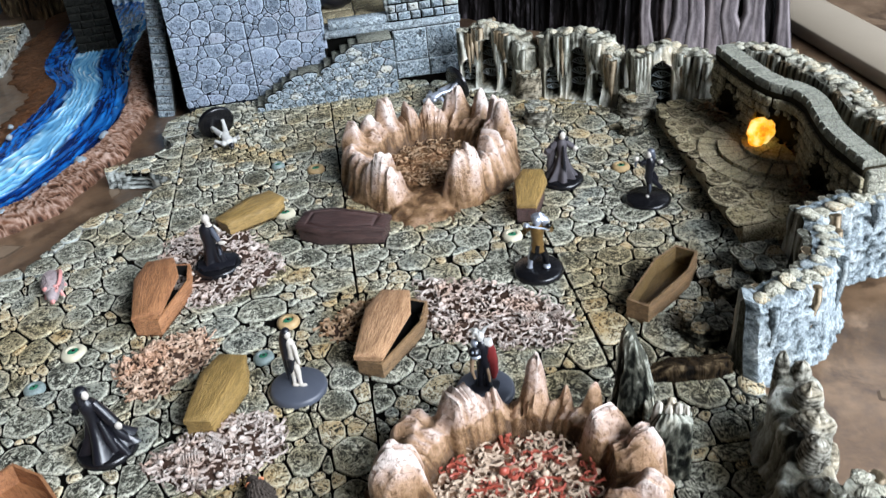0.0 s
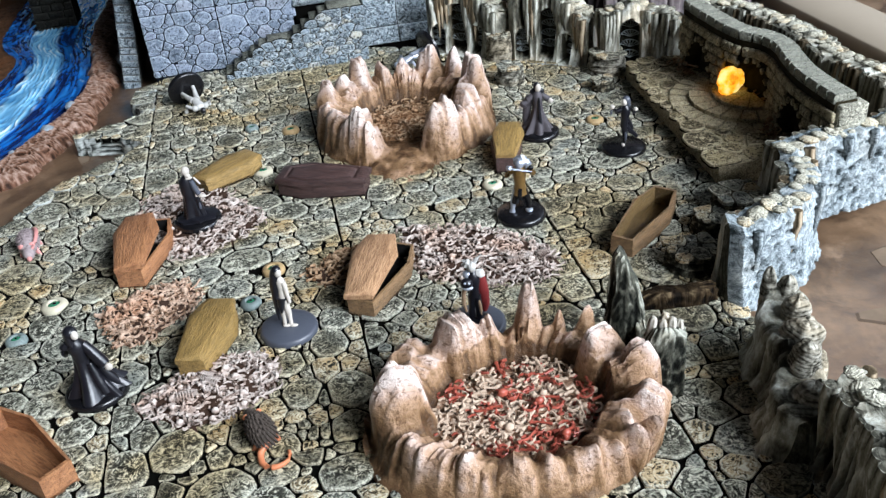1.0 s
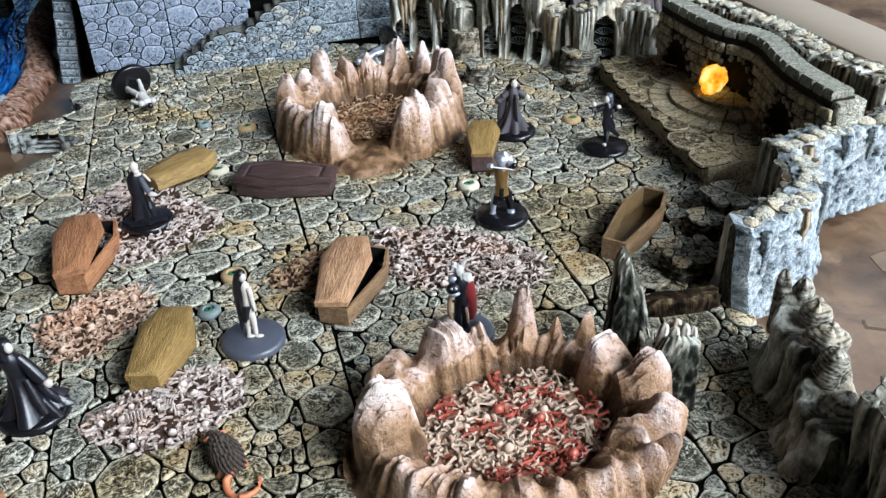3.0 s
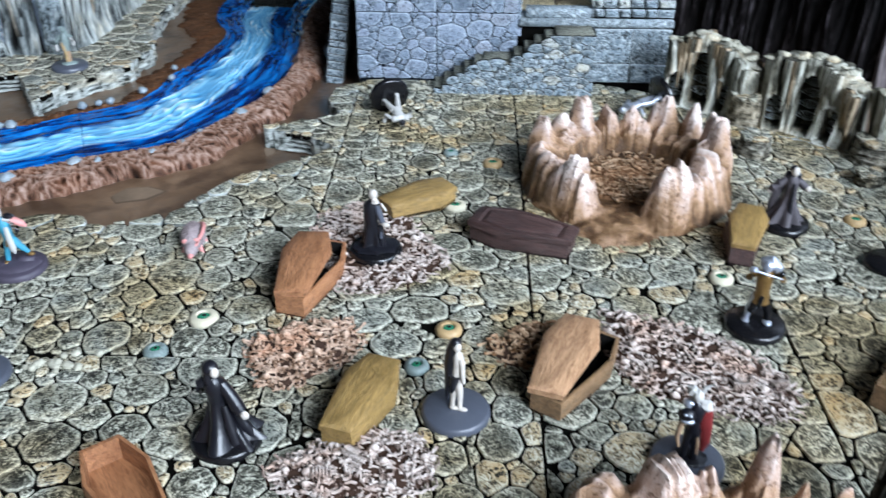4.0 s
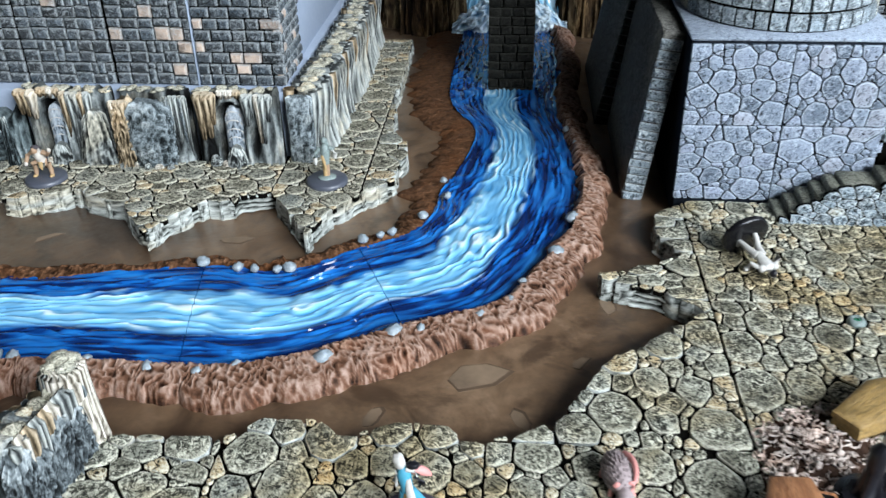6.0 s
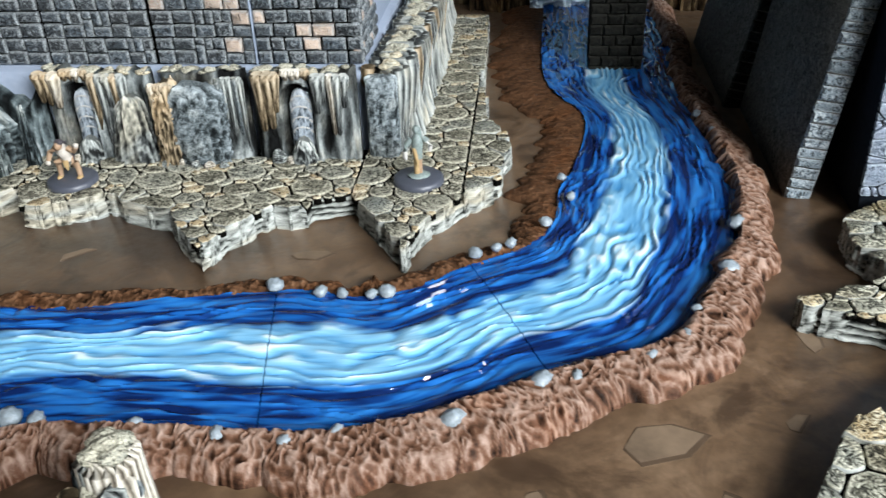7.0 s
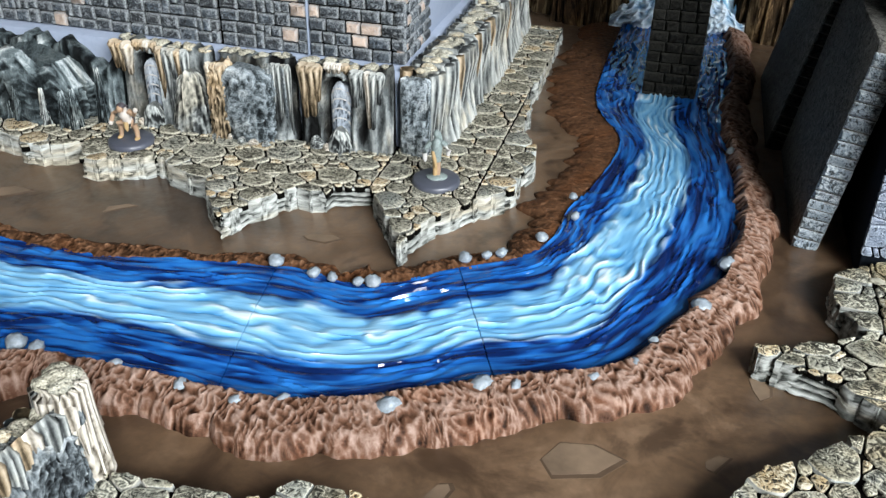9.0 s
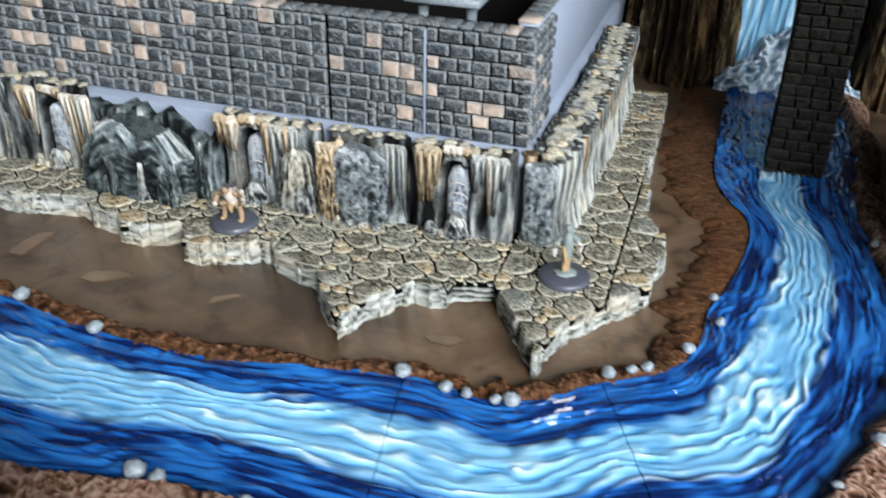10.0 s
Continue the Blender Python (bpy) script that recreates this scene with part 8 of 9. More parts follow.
def cast(*pieces):
    """A figure from tubes (points in millimetres with their radii), balls and folded skirts."""
    def go(B):
        for kind, mat, a, *more in pieces:
            if kind == "tube":
                B.tube([(x * 0.001, y * 0.001, z * 0.001) for x, y, z, r in a], [p[3] * 0.001 for p in a], 12, mat, more[0] if more else 1.0)
            elif kind == "ball":
                r = [q * 0.001 for q in more[0]]
                B.ball([q * 0.001 for q in a], r, mat, 14, 10, 0.3, more[1] if len(more) > 1 else 0.0)
            else:   # a skirt: waist (x, y, z, radius), hem (x, y, radius), count of folds
                (hx, hy, hr), folds = more
                rows = []
                for i in range(15):
                    f = i / 14
                    g = f ** 1.5
                    rows.append([])
                    for k in range(72):
                        w = 2 * math.pi * k / 72
                        r = a[3] + (hr - a[3]) * g
                        r *= 1 + (0.05 + 0.2 * f) * math.sin(folds * w + 1.6 * math.sin(2 * w) + 0.8 * f) + 0.08 * f * math.sin(2 * w + 1)
                        rows[-1].append(((a[0] + (hx - a[0]) * g + r * math.cos(w)) * 0.001, (a[1] + (hy - a[1]) * g + r * math.sin(w)) * 0.001, (a[2] + (2.9 - a[2]) * f) * 0.001))
                B.grid(rows, mat, [[0.5] * 72] * 15, None, True)
    return go


T, L = "tube", "ball"
figurine("slender pale figurine with long black hair on a grey base", -0.130, 0.4285, -12, [M_BASE_GREY, M_SKIN, M_SKIN, M_CLOTH_BLACK], cast(
    (T, 1, [(-1.3, 0, 3, 0.9), (-1.1, 0, 6, 0.9), (-0.9, 0, 10, 1.3), (-0.6, 0, 17, 1.6)]), (T, 1, [(1.5, -0.4, 3, 0.9), (1.5, -0.3, 6, 0.9), (1.4, -0.3, 10, 1.3), (0.6, 0, 17, 1.6)]),
    (L, 1, (-0.3, -0.8, 3.5), (1.9, 1.0, 0.7)), (L, 1, (2.6, -1.0, 3.5), (1.9, 1.0, 0.7)), (T, 1, [(0, 0, 16, 2.0), (0.2, 0, 19, 1.6), (0.4, 0, 22, 1.6), (0.6, -0.1, 26, 1.9), (0.3, 0, 28, 0.9)]),
    (L, 1, (0.4, -0.5, 30.2), (1.5, 1.6, 2.0)), (L, 3, (-0.3, 0.3, 31.0), (2.0, 2.1, 2.2)), (T, 3, [(-0.6, 0.6, 31.5, 1.9), (-1.4, 0.7, 28, 2.3), (-2.0, 0.8, 24, 2.4), (-2.4, 0.6, 19, 2.0), (-2.6, 0.3, 15, 1.7), (-3.2, 0.2, 9, 0.9), (-3.4, 0.2, 6, 0.3)]),
    (T, 1, [(1.7, -0.8, 26, 1.2), (2.3, -1.0, 23, 1.05), (2.5, -1.1, 19, 0.9), (3.0, -1.2, 15.5, 0.7)]), (T, 3, [(-0.2, -0.6, 18, 2.2), (-0.8, -0.8, 14, 1.6), (-1.2, -0.8, 10, 0.5)])))
figurine("armoured figurine with white mane and dark red cape", -0.053, 0.4065, -12, [M_BASE_GREY, M_CLOTH_BLACK, M_WHITE, M_SILVER, M_RED, M_TANSKIN], cast(
    (L, 1, (0.3, 0, 3.2), (5.5, 4.5, 1.2), 0.4), (T, 1, [(-1.6, 0, 3, 1.5), (-1.4, 0, 9, 1.3), (-0.8, 0, 16, 1.9)]), (T, 1, [(1.7, -0.5, 3, 1.5), (1.5, -0.4, 9, 1.4), (0.8, 0, 16, 1.9)]), (T, 5, [(2.0, -1.0, 5, 0.6), (2.1, -1.2, 10, 0.8), (1.6, -1.2, 14, 0.6)]),
    (T, 1, [(0, 0, 15.5, 2.3), (0, 0, 19, 2.0), (0, 0, 23, 2.8), (0, 0, 26, 2.7), (0, 0, 28, 1.0)]), (L, 2, (2.6, 0, 26.2), (2.2, 1.9, 1.9), 0.3), (L, 3, (-2.4, 0, 26.2), (2.0, 1.8, 1.7)), (L, 2, (-0.3, -0.4, 30.0), (2.0, 2.0, 2.3), 0.2), (L, 2, (-1.8, 0.2, 31.0), (2.0, 1.6, 1.8), 0.5),
    (T, 2, [(0.8, 0, 31.5, 0.9), (2.0, 0.2, 33.5, 0.7), (3.8, 0.3, 35.0, 0.3)]), (T, 2, [(-1.6, 0, 31.5, 0.9), (-3.0, 0.2, 33.0, 0.7), (-4.2, 0.2, 32.6, 0.3)]), (L, 1, (-2.8, -2.6, 23.5), (2.6, 2.2, 2.4)), (L, 3, (-3.4, -4.2, 24.6), (0.6, 0.5, 0.5)), (L, 3, (-1.8, -4.3, 24.4), (0.6, 0.5, 0.5)), (L, 3, (-2.4, -3.6, 21.9), (2.2, 1.4, 0.9)),
    (T, 4, [(2.4, 1.0, 26.5, 1.8), (3.1, 1.2, 22, 2.3), (3.7, 1.4, 16, 2.4), (4.1, 1.3, 10, 2.0), (4.0, 1.0, 6.5, 0.8)], 0.6), (T, 5, [(-3.0, -1.5, 22, 1.0), (-4.2, -1.6, 18, 0.9), (-4.6, -1.4, 13, 0.8), (-3.6, -1.2, 8.5, 0.5)])))
figurine("gold and silver armoured figurine on a black base", -0.010, 0.4855, -12, [M_BASE_BLACK, M_BASE_BLACK, M_GOLD, M_SILVER], cast(
    (T, 3, [(-4.2, -0.3, 3, 1.6), (-4.0, -0.2, 4.5, 1.1), (-3.4, 0, 9, 1.6), (-1.3, 0, 15, 2.3)]), (T, 1, [(4.4, -0.3, 3, 1.6), (4.2, -0.2, 4.5, 1.2), (3.6, 0, 9, 1.7), (1.3, 0, 15, 2.3)]), (L, 3, (4.2, -1.0, 3.8), (1.8, 2.4, 1.0)), (T, 1, [(-2.9, -0.3, 8, 1.9), (-1.4, -0.2, 13, 2.4)]),
    (T, 2, [(0, 0, 13, 3.7), (0, 0, 15.5, 3.2), (0, 0, 18.5, 2.7), (0, 0, 22, 3.2), (0.2, 0, 26, 3.4), (0.2, 0, 28, 1.3)]), (T, 1, [(0, -2.6, 17, 1.0), (-0.5, -2.9, 13, 1.2), (0.4, -2.4, 10.5, 0.6)]), (L, 3, (0.0, -1.2, 29.6), (2.1, 2.0, 2.5)), (L, 3, (0.9, 0.8, 30.2), (3.6, 2.6, 3.0), 0.5), (L, 3, (3.6, 0.3, 28.6), (2.0, 1.8, 2.4), 0.5),
    (L, 2, (-3.6, 0, 26), (1.9, 1.8, 1.7)), (L, 2, (4.0, 0, 26), (1.9, 1.8, 1.7)), (T, 2, [(-3.6, 0, 25.5, 1.5), (-6.0, -1, 24, 1.4), (-5.2, -2.6, 27.5, 1.1)]), (L, 3, (-5.0, -2.8, 28.6), (1.4, 1.3, 1.3), 0.4), (T, 2, [(4.0, 0, 25.5, 1.5), (6.6, -1, 24.5, 1.4), (5.6, -2.6, 27, 1.1)]), (L, 1, (5.4, -2.8, 28), (1.3, 1.3, 1.3)), (T, 3, [(-6.5, -2.8, 28.6, 0.5), (1.5, -3.0, 26.8, 0.5), (6.0, -2.8, 25.8, 0.3)])))
figurine("dark blue-black striding figurine with pale fists on black base", 0.064, 0.5345, -10, [M_BASE_BLACK, M_CLOTH_BLACK, M_SKIN, M_BASE_GREY], cast(
    (L, 2, (-0.6, -0.9, 3.4), (1.0, 1.8, 0.7)), (T, 1, [(0.0, -0.2, 3, 0.8), (0.3, 0, 6, 1.0), (0.6, 0, 9, 1.5), (-0.3, 0, 15, 2.0)]), (T, 1, [(-0.2, 0.3, 15, 1.9), (3.2, 1.0, 11, 1.6), (6.0, 1.5, 8.2, 1.1), (7.4, 1.6, 6.6, 1.1)]), (T, 3, [(0.6, -1.2, 6, 0.5), (0.5, -1.4, 8, 0.9), (0.4, -1.3, 11, 0.6)]),
    (T, 1, [(-0.3, 0, 14, 2.2), (0.0, 0, 18, 2.0), (0.3, 0, 22, 2.7), (0.4, 0, 25, 2.5), (0.1, 0, 26.8, 0.9)]), (L, 2, (-0.6, -0.7, 28.6), (1.6, 1.6, 2.1)), (L, 3, (0.6, 0.3, 29.4), (2.3, 2.2, 2.3)), (T, 3, [(1.2, 0.6, 29, 1.8), (2.0, 0.8, 26, 1.4), (2.4, 0.9, 24, 0.4)]),
    (T, 1, [(-2.0, 0, 24.3, 1.6), (-4.6, -0.6, 23.4, 1.5), (-6.6, -0.9, 25.4, 1.3)]), (L, 2, (-7.2, -1, 26.6), (1.4, 1.3, 1.4)), (L, 3, (-7.6, -1, 23.6), (0.6, 0.6, 1.8)), (T, 1, [(2.6, 0, 24.3, 1.6), (4.6, -0.8, 22.0, 1.4), (5.4, -1.2, 23.4, 1.1)]), (L, 2, (5.6, -1.4, 24.2), (1.3, 1.2, 1.2)), (T, 1, [(1.6, 0.9, 17, 1.9), (3.6, 1.5, 12, 2.0), (6.0, 1.9, 7.6, 1.2), (7.0, 2.0, 6.0, 0.4)], 0.7)))
figurine("robed grey-violet figurine with pale face and hands on black base", 0.026, 0.571, -10, [M_BASE_BLACK, M_CLOTH_GREY, M_SKIN, M_WHITE, M_CLOTH_BLACK], cast(
    ("skirt", 1, (0, 0, 17, 2.9), (-0.8, 0, 7.6), 8), (T, 1, [(0, 0, 16, 2.9), (0, 0, 20, 2.9), (0, 0, 24.5, 3.3), (0, 0, 27, 1.4)]), (L, 4, (0, 1.0, 26.0), (4.2, 1.6, 2.8)), (L, 2, (0.4, -0.6, 29.0), (1.8, 1.8, 2.5)), (L, 4, (-0.3, 0.4, 30.0), (2.0, 1.9, 2.0)),
    (T, 1, [(-2.6, 0, 24.5, 1.7), (-5.6, -0.5, 22.4, 2.0), (-8.0, -0.9, 20.0, 2.3), (-9.0, -1.0, 18.6, 1.6)]), (L, 2, (-9.6, -1.2, 18.2), (1.2, 0.9, 1.0)), (T, 1, [(2.6, 0, 24.5, 1.7), (4.8, -0.8, 22.6, 1.8), (6.4, -1.4, 21.6, 1.8)]), (L, 2, (7.4, -1.6, 21.0), (1.4, 1.1, 1.6)), (T, 4, [(0.4, -2.6, 24, 0.8), (0.6, -2.9, 17, 1.0), (0.8, -4.2, 8, 1.3), (0.8, -5.4, 4, 0.5)]), (T, 1, [(-3.4, 1.2, 24, 1.8), (-5.4, 1.6, 18, 2.6), (-6.6, 1.8, 10, 2.2), (-7.4, 1.8, 4.5, 0.8)], 0.5)))
figurine("black robed figurine with dark hair on a black base", -0.208, 0.4125, -8, [M_BASE_BLACK, M_CLOTH_BLACK, M_SKIN, M_CLOTH_BLACK], cast(
    ("skirt", 1, (-1.2, 0, 18, 3.2), (2.0, -0.6, 9.6), 7), (T, 1, [(-1.2, 0, 17, 3.2), (-1.3, 0, 21, 3.2), (-1.5, 0, 25, 3.7), (-1.6, 0, 27.4, 1.6)]), (L, 3, (-2.0, 0, 30.6), (2.8, 2.9, 2.9)), (L, 2, (0.0, -1.4, 30.2), (1.5, 1.5, 2.0)), (T, 3, [(-2.6, -0.8, 30.5, 1.6), (-2.6, -2.0, 27.5, 1.3), (-1.6, -2.8, 24.5, 0.5)]), (T, 3, [(-3.2, 0.6, 31, 2.0), (-3.8, 0.8, 27, 1.8), (-3.6, 0.8, 23, 0.8)]),
    (T, 1, [(1.2, 0, 25.0, 1.9), (3.6, -0.6, 21.6, 2.1), (6.0, -1.4, 17.6, 2.5), (7.6, -1.9, 15.4, 2.2)]), (L, 2, (8.8, -2.3, 14.2), (1.6, 1.2, 1.7)), (T, 1, [(-4.2, 0, 25.2, 2.0), (-6.6, -0.6, 22.0, 2.1), (-5.2, -1.8, 25.6, 1.7), (-4.0, -2.0, 27.4, 1.0)]), (T, 1, [(2.0, -2.0, 17, 1.2), (4.2, -4.0, 9, 2.0), (6.0, -5.4, 4, 1.8)]), (T, 1, [(3.0, 0.4, 16, 1.2), (7.0, 0.2, 8, 2.0), (9.6, 0, 4, 1.6)])))
figurine("black clad pale-headed figurine standing among bones", -0.169, 0.533, -8, [M_BASE_BLACK, M_CLOTH_BLACK, M_SKIN, M_BASE_GREY], cast(
    (L, 1, (0.5, 0, 3.0), (9.0, 8.0, 2.0), 0.5), ("skirt", 1, (-1.4, 0, 16, 3.0), (-1.2, 0, 4.6), 6), (T, 1, [(-1.2, 0, 14, 3.0), (-1.6, 0, 19, 3.4), (-1.4, 0, 24, 3.4), (-0.6, -0.2, 27, 1.5)]), (L, 2, (0.0, -0.6, 29.8), (2.1, 2.1, 2.4)), (L, 2, (0.8, -1.6, 27.6), (1.5, 1.2, 1.0)), (L, 2, (0.6, -0.8, 26.0), (2.2, 1.4, 0.9)),
    (T, 3, [(1.6, -0.6, 24.5, 1.4), (2.6, -1.0, 20.5, 1.5), (4.0, -1.4, 16.6, 1.3)]), (L, 2, (5.6, -1.8, 15.6), (2.0, 1.0, 1.1)), (T, 2, [(3.4, -1.0, 26, 0.5), (5.2, -1.4, 23.4, 0.6), (6.0, -1.4, 22.2, 0.4)]), (T, 1, [(2.4, -0.4, 14, 1.5), (3.0, -0.6, 9, 1.6), (3.6, -0.8, 4, 1.8)]), (T, 3, [(3.4, -2.2, 12, 0.5), (3.4, -2.4, 9, 0.8)])), "figurine", pose(-0.169, 0.533, 0.0035, 0, 0, -8))
figurine("teal and white figurine with pink cape on dark violet base", -0.327, 0.5165, 6, [M_BASE_PURPLE, M_TEAL, M_WHITE, M_PINK, M_CLOTH_BLACK, M_GOLD], cast(
    (L, 0, (0.2, 0.3, 2.9), (9.8, 9.4, 2.2), 0.16), (L, 0, (3.5, 1.5, 4.2), (4.2, 3.6, 2.2), 0.2), (L, 0, (-4.5, -1.5, 3.6), (3.4, 3.2, 1.6), 0.2), (T, 1, [(-3.4, -0.6, 4, 1.0), (-3.0, -0.4, 8, 1.2), (-1.4, 0, 15, 1.9)]), (L, 5, (-3.6, -1.4, 4.6), (1.2, 2.0, 0.9)), (T, 1, [(6.0, 0.4, 8.4, 0.9), (3.4, 0.2, 11.4, 1.5), (0.4, 0, 15.4, 1.9)]), (L, 5, (6.8, 0, 7.8), (1.8, 1.2, 1.0)),
    (T, 1, [(-0.4, 0, 15, 2.2), (-1.0, 0, 19, 2.3), (-1.6, 0, 24, 2.6), (-2.0, 0, 26.4, 1.0)]), (T, 2, [(-0.2, -1.8, 22.5, 1.0), (0.2, -2.2, 17, 1.4), (0.9, -2.4, 12, 1.6), (1.2, -2.4, 9.4, 0.5)], 0.6), (L, 2, (-2.6, -0.6, 28.6), (1.9, 1.9, 2.3)), (L, 2, (-3.2, 0.3, 29.8), (2.0, 1.9, 1.9), 0.3),
    (T, 3, [(0.2, 0.4, 25.2, 1.5), (3.2, 0.8, 24.2, 1.8), (6.0, 1.0, 22.6, 1.5), (7.6, 1.0, 21.2, 0.5)], 0.7), (T, 2, [(-0.6, -0.6, 26, 1.2), (1.6, -1.0, 25.6, 1.0), (3.2, -1.4, 23.6, 0.8)]), (L, 4, (1.6, -0.4, 27.2), (2.4, 1.6, 1.3), 0.4), (T, 4, [(2.4, -1.2, 23, 1.1), (4.4, -1.6, 20.4, 1.2), (3.4, -1.4, 18.4, 0.5)]), (T, 2, [(-3.4, -0.2, 24, 1.2), (-4.6, -0.8, 21.4, 1.1), (-3.8, -1.8, 19.6, 0.8)]), (T, 5, [(-1.0, -1.8, 16, 0.7), (-1.6, -1.8, 13, 0.7)])))
figurine("hunched green-skinned figurine with dark red hair on a grey base", -0.309, 0.441, 30, [M_BASE_GREY, M_GREENSKIN, M_TANSKIN, M_RED, M_WHITE], cast(
    (L, 4, (-3.2, -2.4, 3.6), (2.2, 1.4, 0.8), 0.2), (L, 4, (3.6, -1.0, 3.6), (2.2, 1.4, 0.8), 0.2), (T, 1, [(-2.8, -1.6, 3.4, 0.9), (-2.4, 0.2, 6.5, 1.0), (-3.2, -1.6, 10.5, 1.5), (-1.0, 0, 14.5, 2.1)]),
    (T, 1, [(3.2, -0.4, 3.4, 0.9), (2.6, 1.0, 6.5, 1.0), (3.4, -0.8, 10.5, 1.5), (1.0, 0, 14.5, 2.1)]), (T, 1, [(0, 0, 13.5, 2.6), (-0.4, -0.4, 16.5, 2.8), (-0.8, -1.2, 20, 3.2), (-1.2, -2.0, 23, 2.6), (-1.4, -2.8, 24.6, 1.3)]),
    (L, 1, (-1.6, -4.0, 25.4), (1.9, 2.1, 2.2)), (T, 1, [(-1.6, -5.6, 25, 0.7), (-1.8, -6.8, 24.4, 0.3)]), (L, 3, (-1.2, -2.6, 27.2), (2.5, 2.6, 2.1), 0.3), (T, 3, [(-0.6, -1.6, 26.6, 1.8), (0.4, -0.4, 24, 1.8), (1.0, 0.4, 20.5, 1.3), (1.2, 0.6, 18, 0.4)]),
    (T, 1, [(-3.4, -1.6, 22.4, 1.5), (-6.0, -2.4, 19.6, 1.3), (-7.0, -4.0, 15.4, 1.0), (-7.2, -4.8, 12.8, 0.8)]), (L, 4, (-7.4, -4.6, 15.2), (2.6, 1.4, 3.4), 0.3), (L, 4, (-5.2, -2.6, 21.0), (1.7, 1.5, 1.6), 0.3),
    (T, 1, [(1.8, -1.4, 22.4, 1.5), (4.6, -2.6, 20.0, 1.3), (5.2, -4.6, 17.2, 1.0)]), (L, 2, (5.4, -5.2, 16.6), (1.3, 1.2, 1.1)), (T, 4, [(-0.6, -2.8, 16.4, 1.3), (-0.4, -3.0, 12.5, 1.1), (0, -2.8, 10, 0.4)])))
figurine("tan-limbed figurine with pale arms on a grey base", -0.407, 0.7745, 5, [M_BASE_GREY, M_TANSKIN, M_RING, M_WHITE, M_OCHRE], cast(
    (L, 2, (0.3, 0.2, 3.2), (5.0, 4.2, 1.6), 0.35), (T, 4, [(-0.6, -0.4, 3.6, 1.2), (-0.4, -0.3, 8, 1.4), (-0.2, 0, 14, 1.8)]), (T, 1, [(1.0, 0.4, 3.6, 1.1), (0.9, 0.3, 8, 1.3), (0.6, 0, 14, 1.7)]),
    (T, 2, [(0.1, 0, 12.5, 2.4), (0.2, 0, 16, 2.4), (0.2, 0, 20, 2.9), (0.2, 0, 23.4, 2.4), (0.1, 0, 25, 1.1)]), (L, 2, (0.0, -0.2, 27.2), (1.8, 1.9, 2.2)), (T, 2, [(0.4, 1.0, 27.5, 1.6), (0.8, 1.8, 23, 1.9), (0.9, 2.0, 17, 1.6), (0.8, 1.6, 12, 0.6)], 0.6),
    (T, 2, [(-2.8, 0, 22.6, 1.5), (-5.0, -0.8, 19.6, 1.3), (-5.8, -1.4, 16.4, 1.3)]), (T, 3, [(-5.8, -1.4, 16.8, 1.4), (-5.6, -1.8, 14.0, 1.2), (-5.2, -2.0, 12.4, 0.6)]), (T, 2, [(3.0, 0, 22.6, 1.5), (5.4, -0.6, 21.6, 1.3)]),
    (T, 3, [(5.0, -0.6, 21.6, 1.4), (6.4, -1.2, 19.0, 1.3), (6.2, -1.8, 16.6, 0.8)]), (T, 4, [(-1.4, -2.0, 18.5, 0.9), (-0.6, -2.4, 14.5, 1.1), (0.2, -2.2, 10, 0.5)])))
figurine("crouching tan figurine on a violet-grey base", -0.580, 0.7695, 0, [M_BASE_GREY, M_TANSKIN, M_CLOTH_GREY, M_OCHRE, M_SKIN], cast(
    (L, 3, (-5.2, -1.6, 3.6), (1.4, 2.2, 0.9)), (L, 3, (5.0, -1.2, 3.6), (1.4, 2.2, 0.9)), (T, 1, [(-5.0, -0.8, 3.6, 1.2), (-4.8, -0.2, 7.0, 1.4), (-4.4, -1.6, 11.5, 1.9), (-1.2, 0.4, 13.2, 2.3)]),
    (T, 1, [(4.8, -0.4, 3.6, 1.2), (4.6, 0.2, 7.0, 1.4), (4.4, -1.4, 11.5, 1.9), (1.2, 0.4, 13.2, 2.3)]), (T, 4, [(0, 0.4, 12.4, 2.8), (-0.2, -0.4, 15.5, 2.9), (-0.4, -1.6, 18.5, 3.4), (-0.4, -2.8, 20.6, 2.4)]),
    (L, 1, (-0.4, -4.4, 21.6), (1.9, 2.1, 2.2)), (L, 2, (-0.2, -3.4, 23.0), (2.1, 2.2, 1.6), 0.3), (T, 2, [(0, -1.0, 21, 2.2), (0.6, 0.8, 18, 2.6), (1.0, 2.2, 13.5, 2.2), (1.0, 2.8, 9.5, 0.8)], 0.7),
    (T, 1, [(-3.4, -1.8, 19.4, 1.6), (-6.4, -2.4, 17.4, 1.4), (-7.4, -4.0, 13.6, 1.2)]), (L, 4, (-7.6, -4.4, 12.6), (1.3, 1.3, 1.4)), (T, 1, [(2.8, -1.8, 19.4, 1.6), (6.0, -2.2, 18.2, 1.4), (7.8, -3.2, 20.4, 1.2)]), (L, 4, (8.2, -3.4, 21.4), (1.3, 1.3, 1.4)),
    (T, 3, [(0, -1.8, 13, 1.6), (0, -2.2, 10, 1.3), (0.2, -2.0, 7.5, 0.4)])))
figurine("toppled white bony figurine, its black base on edge", -0.182, 0.717, 0, [M_BASE_BLACK, M_WHITE, M_WHITE, M_CLOTH_BLACK], fighter(0.027, 1, 1, 2, 3, 0.003), "figurine", pose(-0.178, 0.7055, 0.0118, 107, 0, 22))
figurine("toppled blue-white figurine, its dark base on edge", -0.004, 0.73, 0, [M_BASE_BLACK, M_SILVER, M_WHITE, M_SILVER], fighter(0.027, 1, 1, 2, 3, 0.003), "figurine", pose(-0.009, 0.7125, 0.0118, 104, 0, -68))


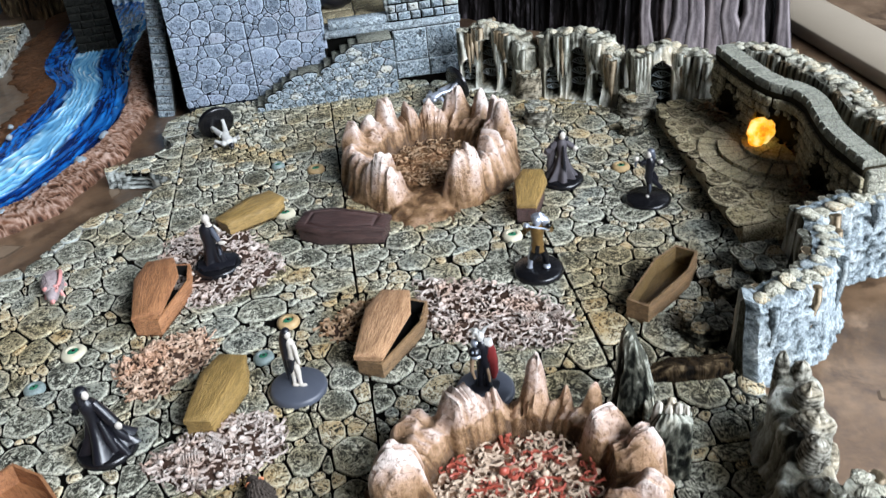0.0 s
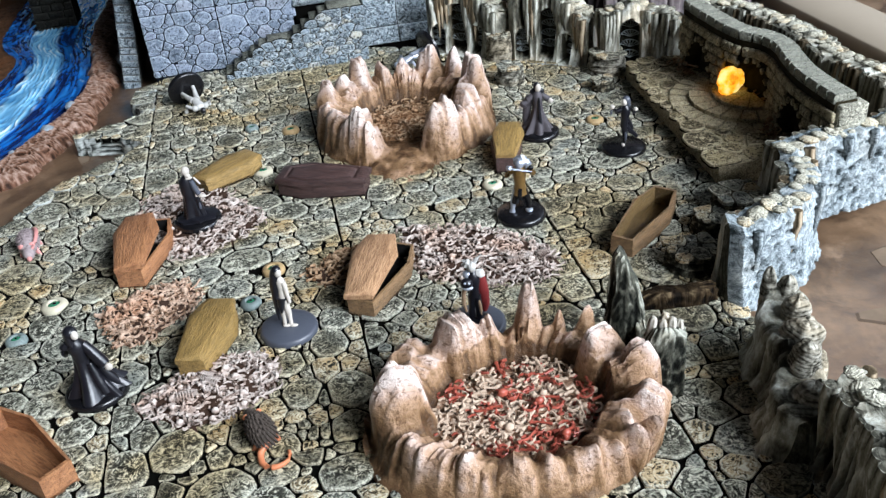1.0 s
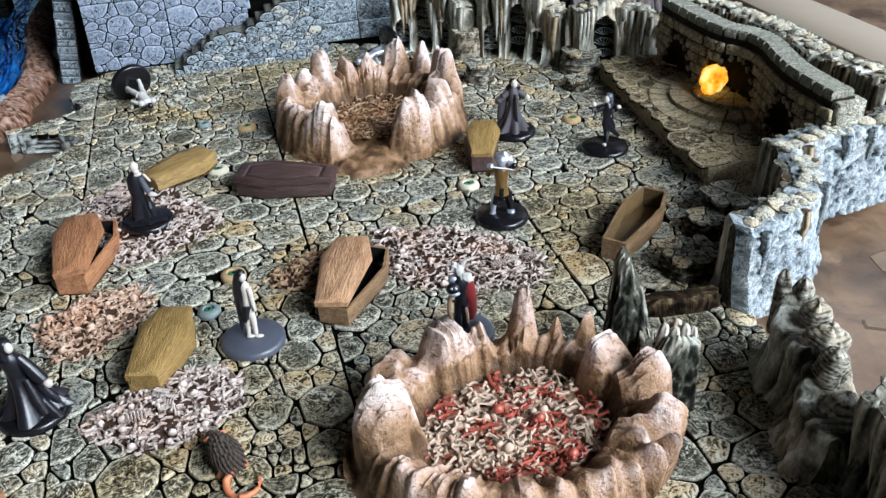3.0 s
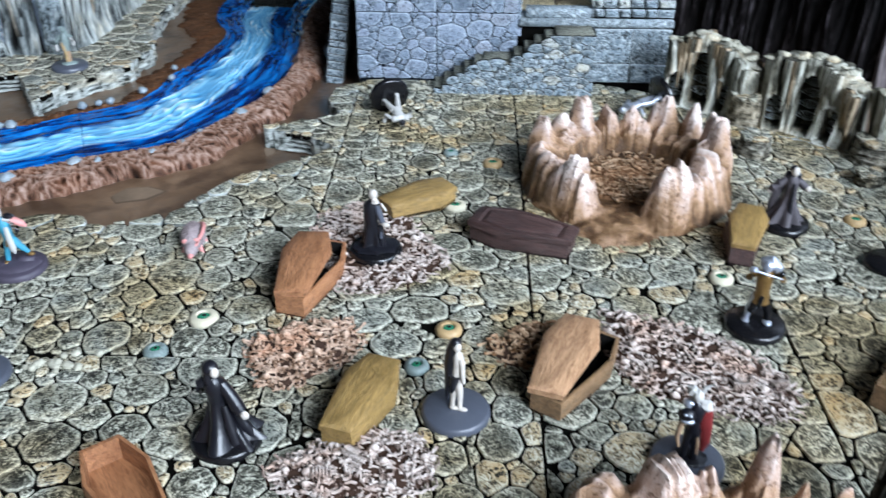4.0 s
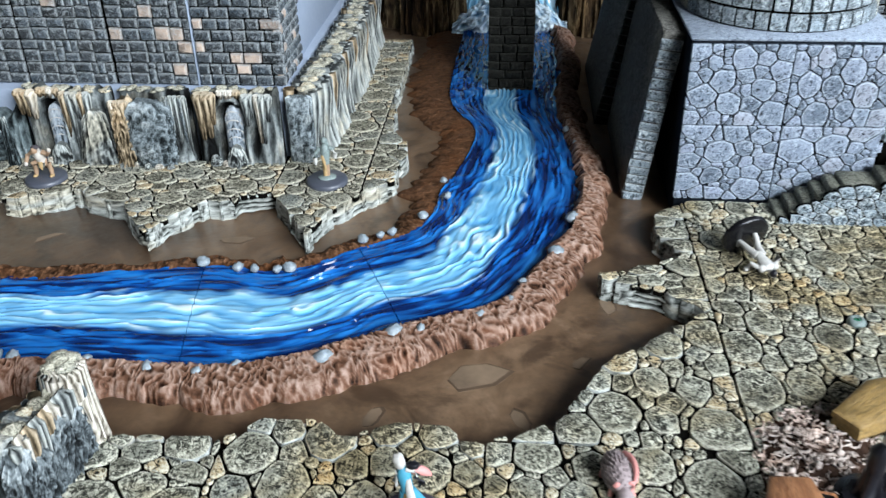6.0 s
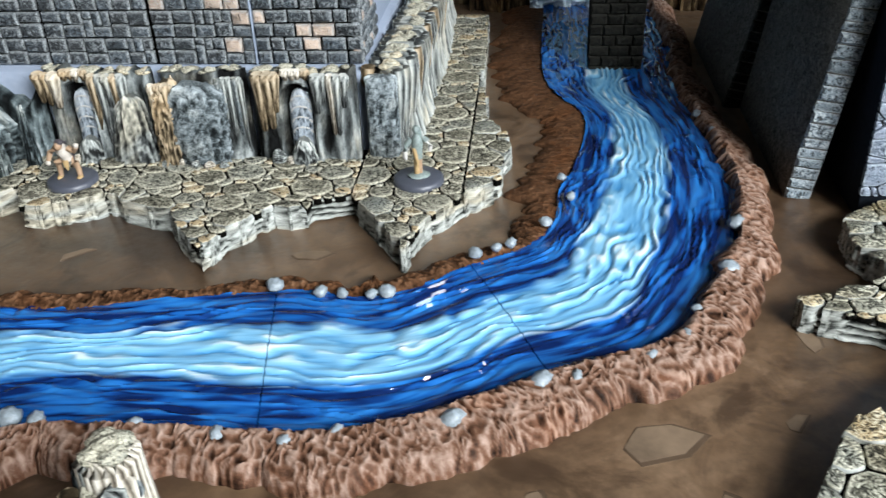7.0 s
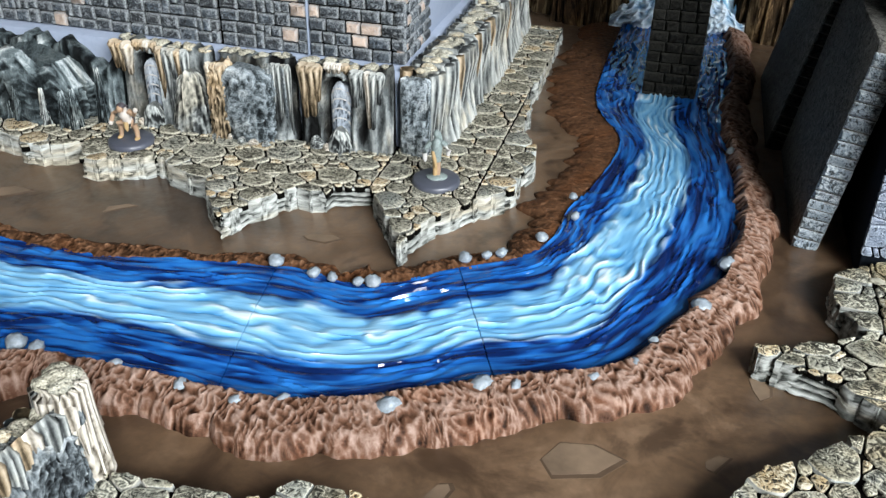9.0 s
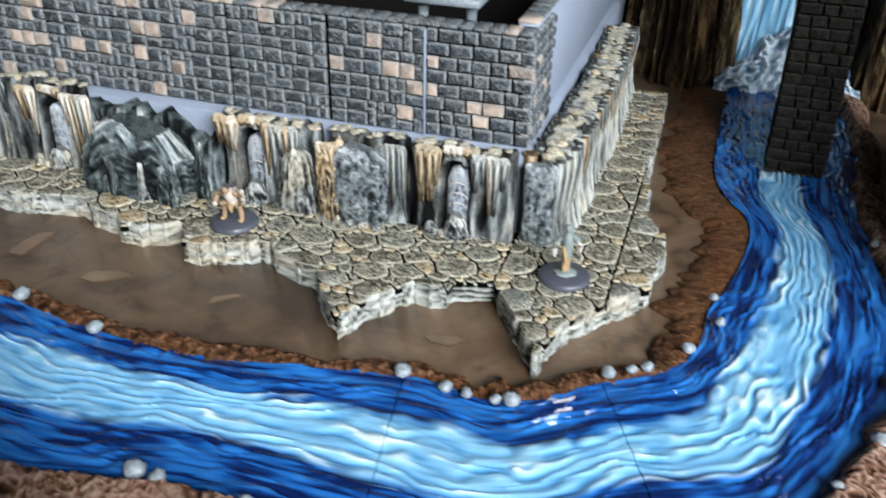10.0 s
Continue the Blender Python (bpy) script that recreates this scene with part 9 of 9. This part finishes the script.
def rat(label, x, y, rz, fur, tail, s=1.0, curl=True):
    B = Build()
    B.ball((0, 0, 0.0052 * s), (0.0048 * s, 0.0085 * s, 0.0055 * s), 0, 26, 18, 0.3, 0.12)
    for k in range(150):   # tufts of fur
        a, h = 2.399 * k, 1 - 1.5 * (k + 0.5) / 150
        q = math.sqrt(max(0.0, 1 - h * h))
        px, py, pz = 0.0047 * s * q * math.cos(a), 0.0084 * s * q * math.sin(a), (0.0052 + 0.0054 * h) * s
        B.tube([(px, py, pz), (px * 1.12, py * 1.06 + 0.0008 * s, pz + 0.0004 * s * h), (px * 1.16, py * 1.08 + 0.0018 * s, pz)], [0.0006 * s, 0.0004 * s, 0.0001 * s], 5, 0)
    B.ball((0, -0.0085 * s, 0.0042 * s), (0.0030 * s, 0.0048 * s, 0.0031 * s), 0, 12, 8)
    B.ball((0, -0.0128 * s, 0.0034 * s), (0.0013 * s, 0.0018 * s, 0.0013 * s), 1, 8, 6)
    for q in (-1, 1):
        B.ball((q * 0.0024 * s, -0.0068 * s, 0.0072 * s), (0.0014 * s, 0.0006 * s, 0.0014 * s), 1, 8, 6)
        B.tube([(q * 0.003 * s, -0.004 * s, 0.003 * s), (q * 0.0044 * s, -0.0058 * s, 0)], [0.0012 * s, 0.0008 * s], 6, 1)
        B.tube([(q * 0.0032 * s, 0.005 * s, 0.003 * s), (q * 0.005 * s, 0.004 * s, 0)], [0.0017 * s, 0.0009 * s], 6, 1)
    pts = [(0.0052 * s * math.sin(a), (0.0125 - 0.0052 * math.cos(a)) * s, (0.0045 - 0.003 * min(1, a / 1.5)) * s) for a in [0.42 * k for k in range(12)]]
    if not curl:   # the tail lies forward along its flank
        pts = [(0.0052 * s * math.sin(a * 0.62), 0.0095 * s * math.cos(a * 0.62), (0.0035 + 0.0062 * math.sin(a * 0.62)) * s) for a in [0.42 * k for k in range(12)]]
    B.tube(pts, [0.0015 * s * (1 - 0.05 * k) for k in range(12)], 8, 1)
    tagged(B.ob("rat_figurine", [fur, tail], None, pose(x, y, 0, 0, 0, rz)), label, "rat figurine", "rat figurines")


rat("dark furry rat figurine with a curled orange-pink tail", -0.1445, 0.3665, 200, M_FUR, M_TAIL, 1.0)
rat("grey-pink rat figurine with a pink tail", -0.2545, 0.539, 10, M_FURPINK, M_PINK, 1.05, False)

# ---- stones of the dungeon floor ----
for x, y, r, kind in EYES:
    t = Build()
    t.lathe((0, 0, 0), [(r * 0.95, -0.002), (r, 0.0003), (r * 0.93, 0.0013), (r * 0.72, 0.0021), (r * 0.5, 0.0021), (r * 0.44, 0.0012)], 24, 0)
    o = t.ob("eye_stone", [(M_EYEWHITE, M_RING, M_OCHRE)[kind]], floor, pose(x, y, 0), ("round ivory eye stone", "round grey eye stone", "round ochre eye stone")[kind])
    t = Build()
    t.lathe((0, 0, 0), [(r * 0.46, 0.0011), (r * 0.36, 0.0016), (r * 0.2, 0.0018), (0.0001, 0.00185)], 20, 0)
    t.ball((r * 0.05, 0, 0.0017), (r * 0.16, r * 0.16, r * 0.08), 1, 10, 6)
    t.ob("pupil", [M_GREEN, M_BASE_BLACK], o)
add_stones(floor, "stone", all_stones, lambda c: abs(c[0] + 0.11) * 0.9 + abs(c[1] - 0.43), M_STONE, None, True, 0.0022, 0.0008, 2)
rng = random.Random(55)
for outline, r, c in edge_stones:
    edge_block(floor, outline, TABLE, 0.0006, [M_STONE, M_LAYER], rng, rng.random())

# small cream stones in the floor's rubble
M_CREAMSTONE = plain("cream_stone_paint", (0.38, 0.365, 0.285), 0.6, 0.3, 0.5, 500)
rg = random.Random(46)
for cx, cy, r, count in ((-0.281, 0.452, 0.015, 13), (-0.298, 0.426, 0.008, 3), (-0.149, 0.690, 0.013, 11), (-0.198, 0.742, 0.010, 9), (-0.160, 0.7435, 0.012, 7), (-0.345, 0.452, 0.015, 6)):
    for k in range(count):
        a, f, q = rg.uniform(0, 6.283), rg.random() ** 0.5, rg.uniform(0.0011, 0.0021)
        B = Build()
        B.ball((0, 0, 0), (q * rg.uniform(1.0, 1.5), q, q * 0.75), 0, 8, 6, rg.random(), 0.4)
        B.ob("pebble", [M_CREAMSTONE], floor, pose(cx + r * f * math.cos(a), cy + 0.6 * r * f * math.sin(a), 0.0012, 0, 0, rg.uniform(0, 180)))
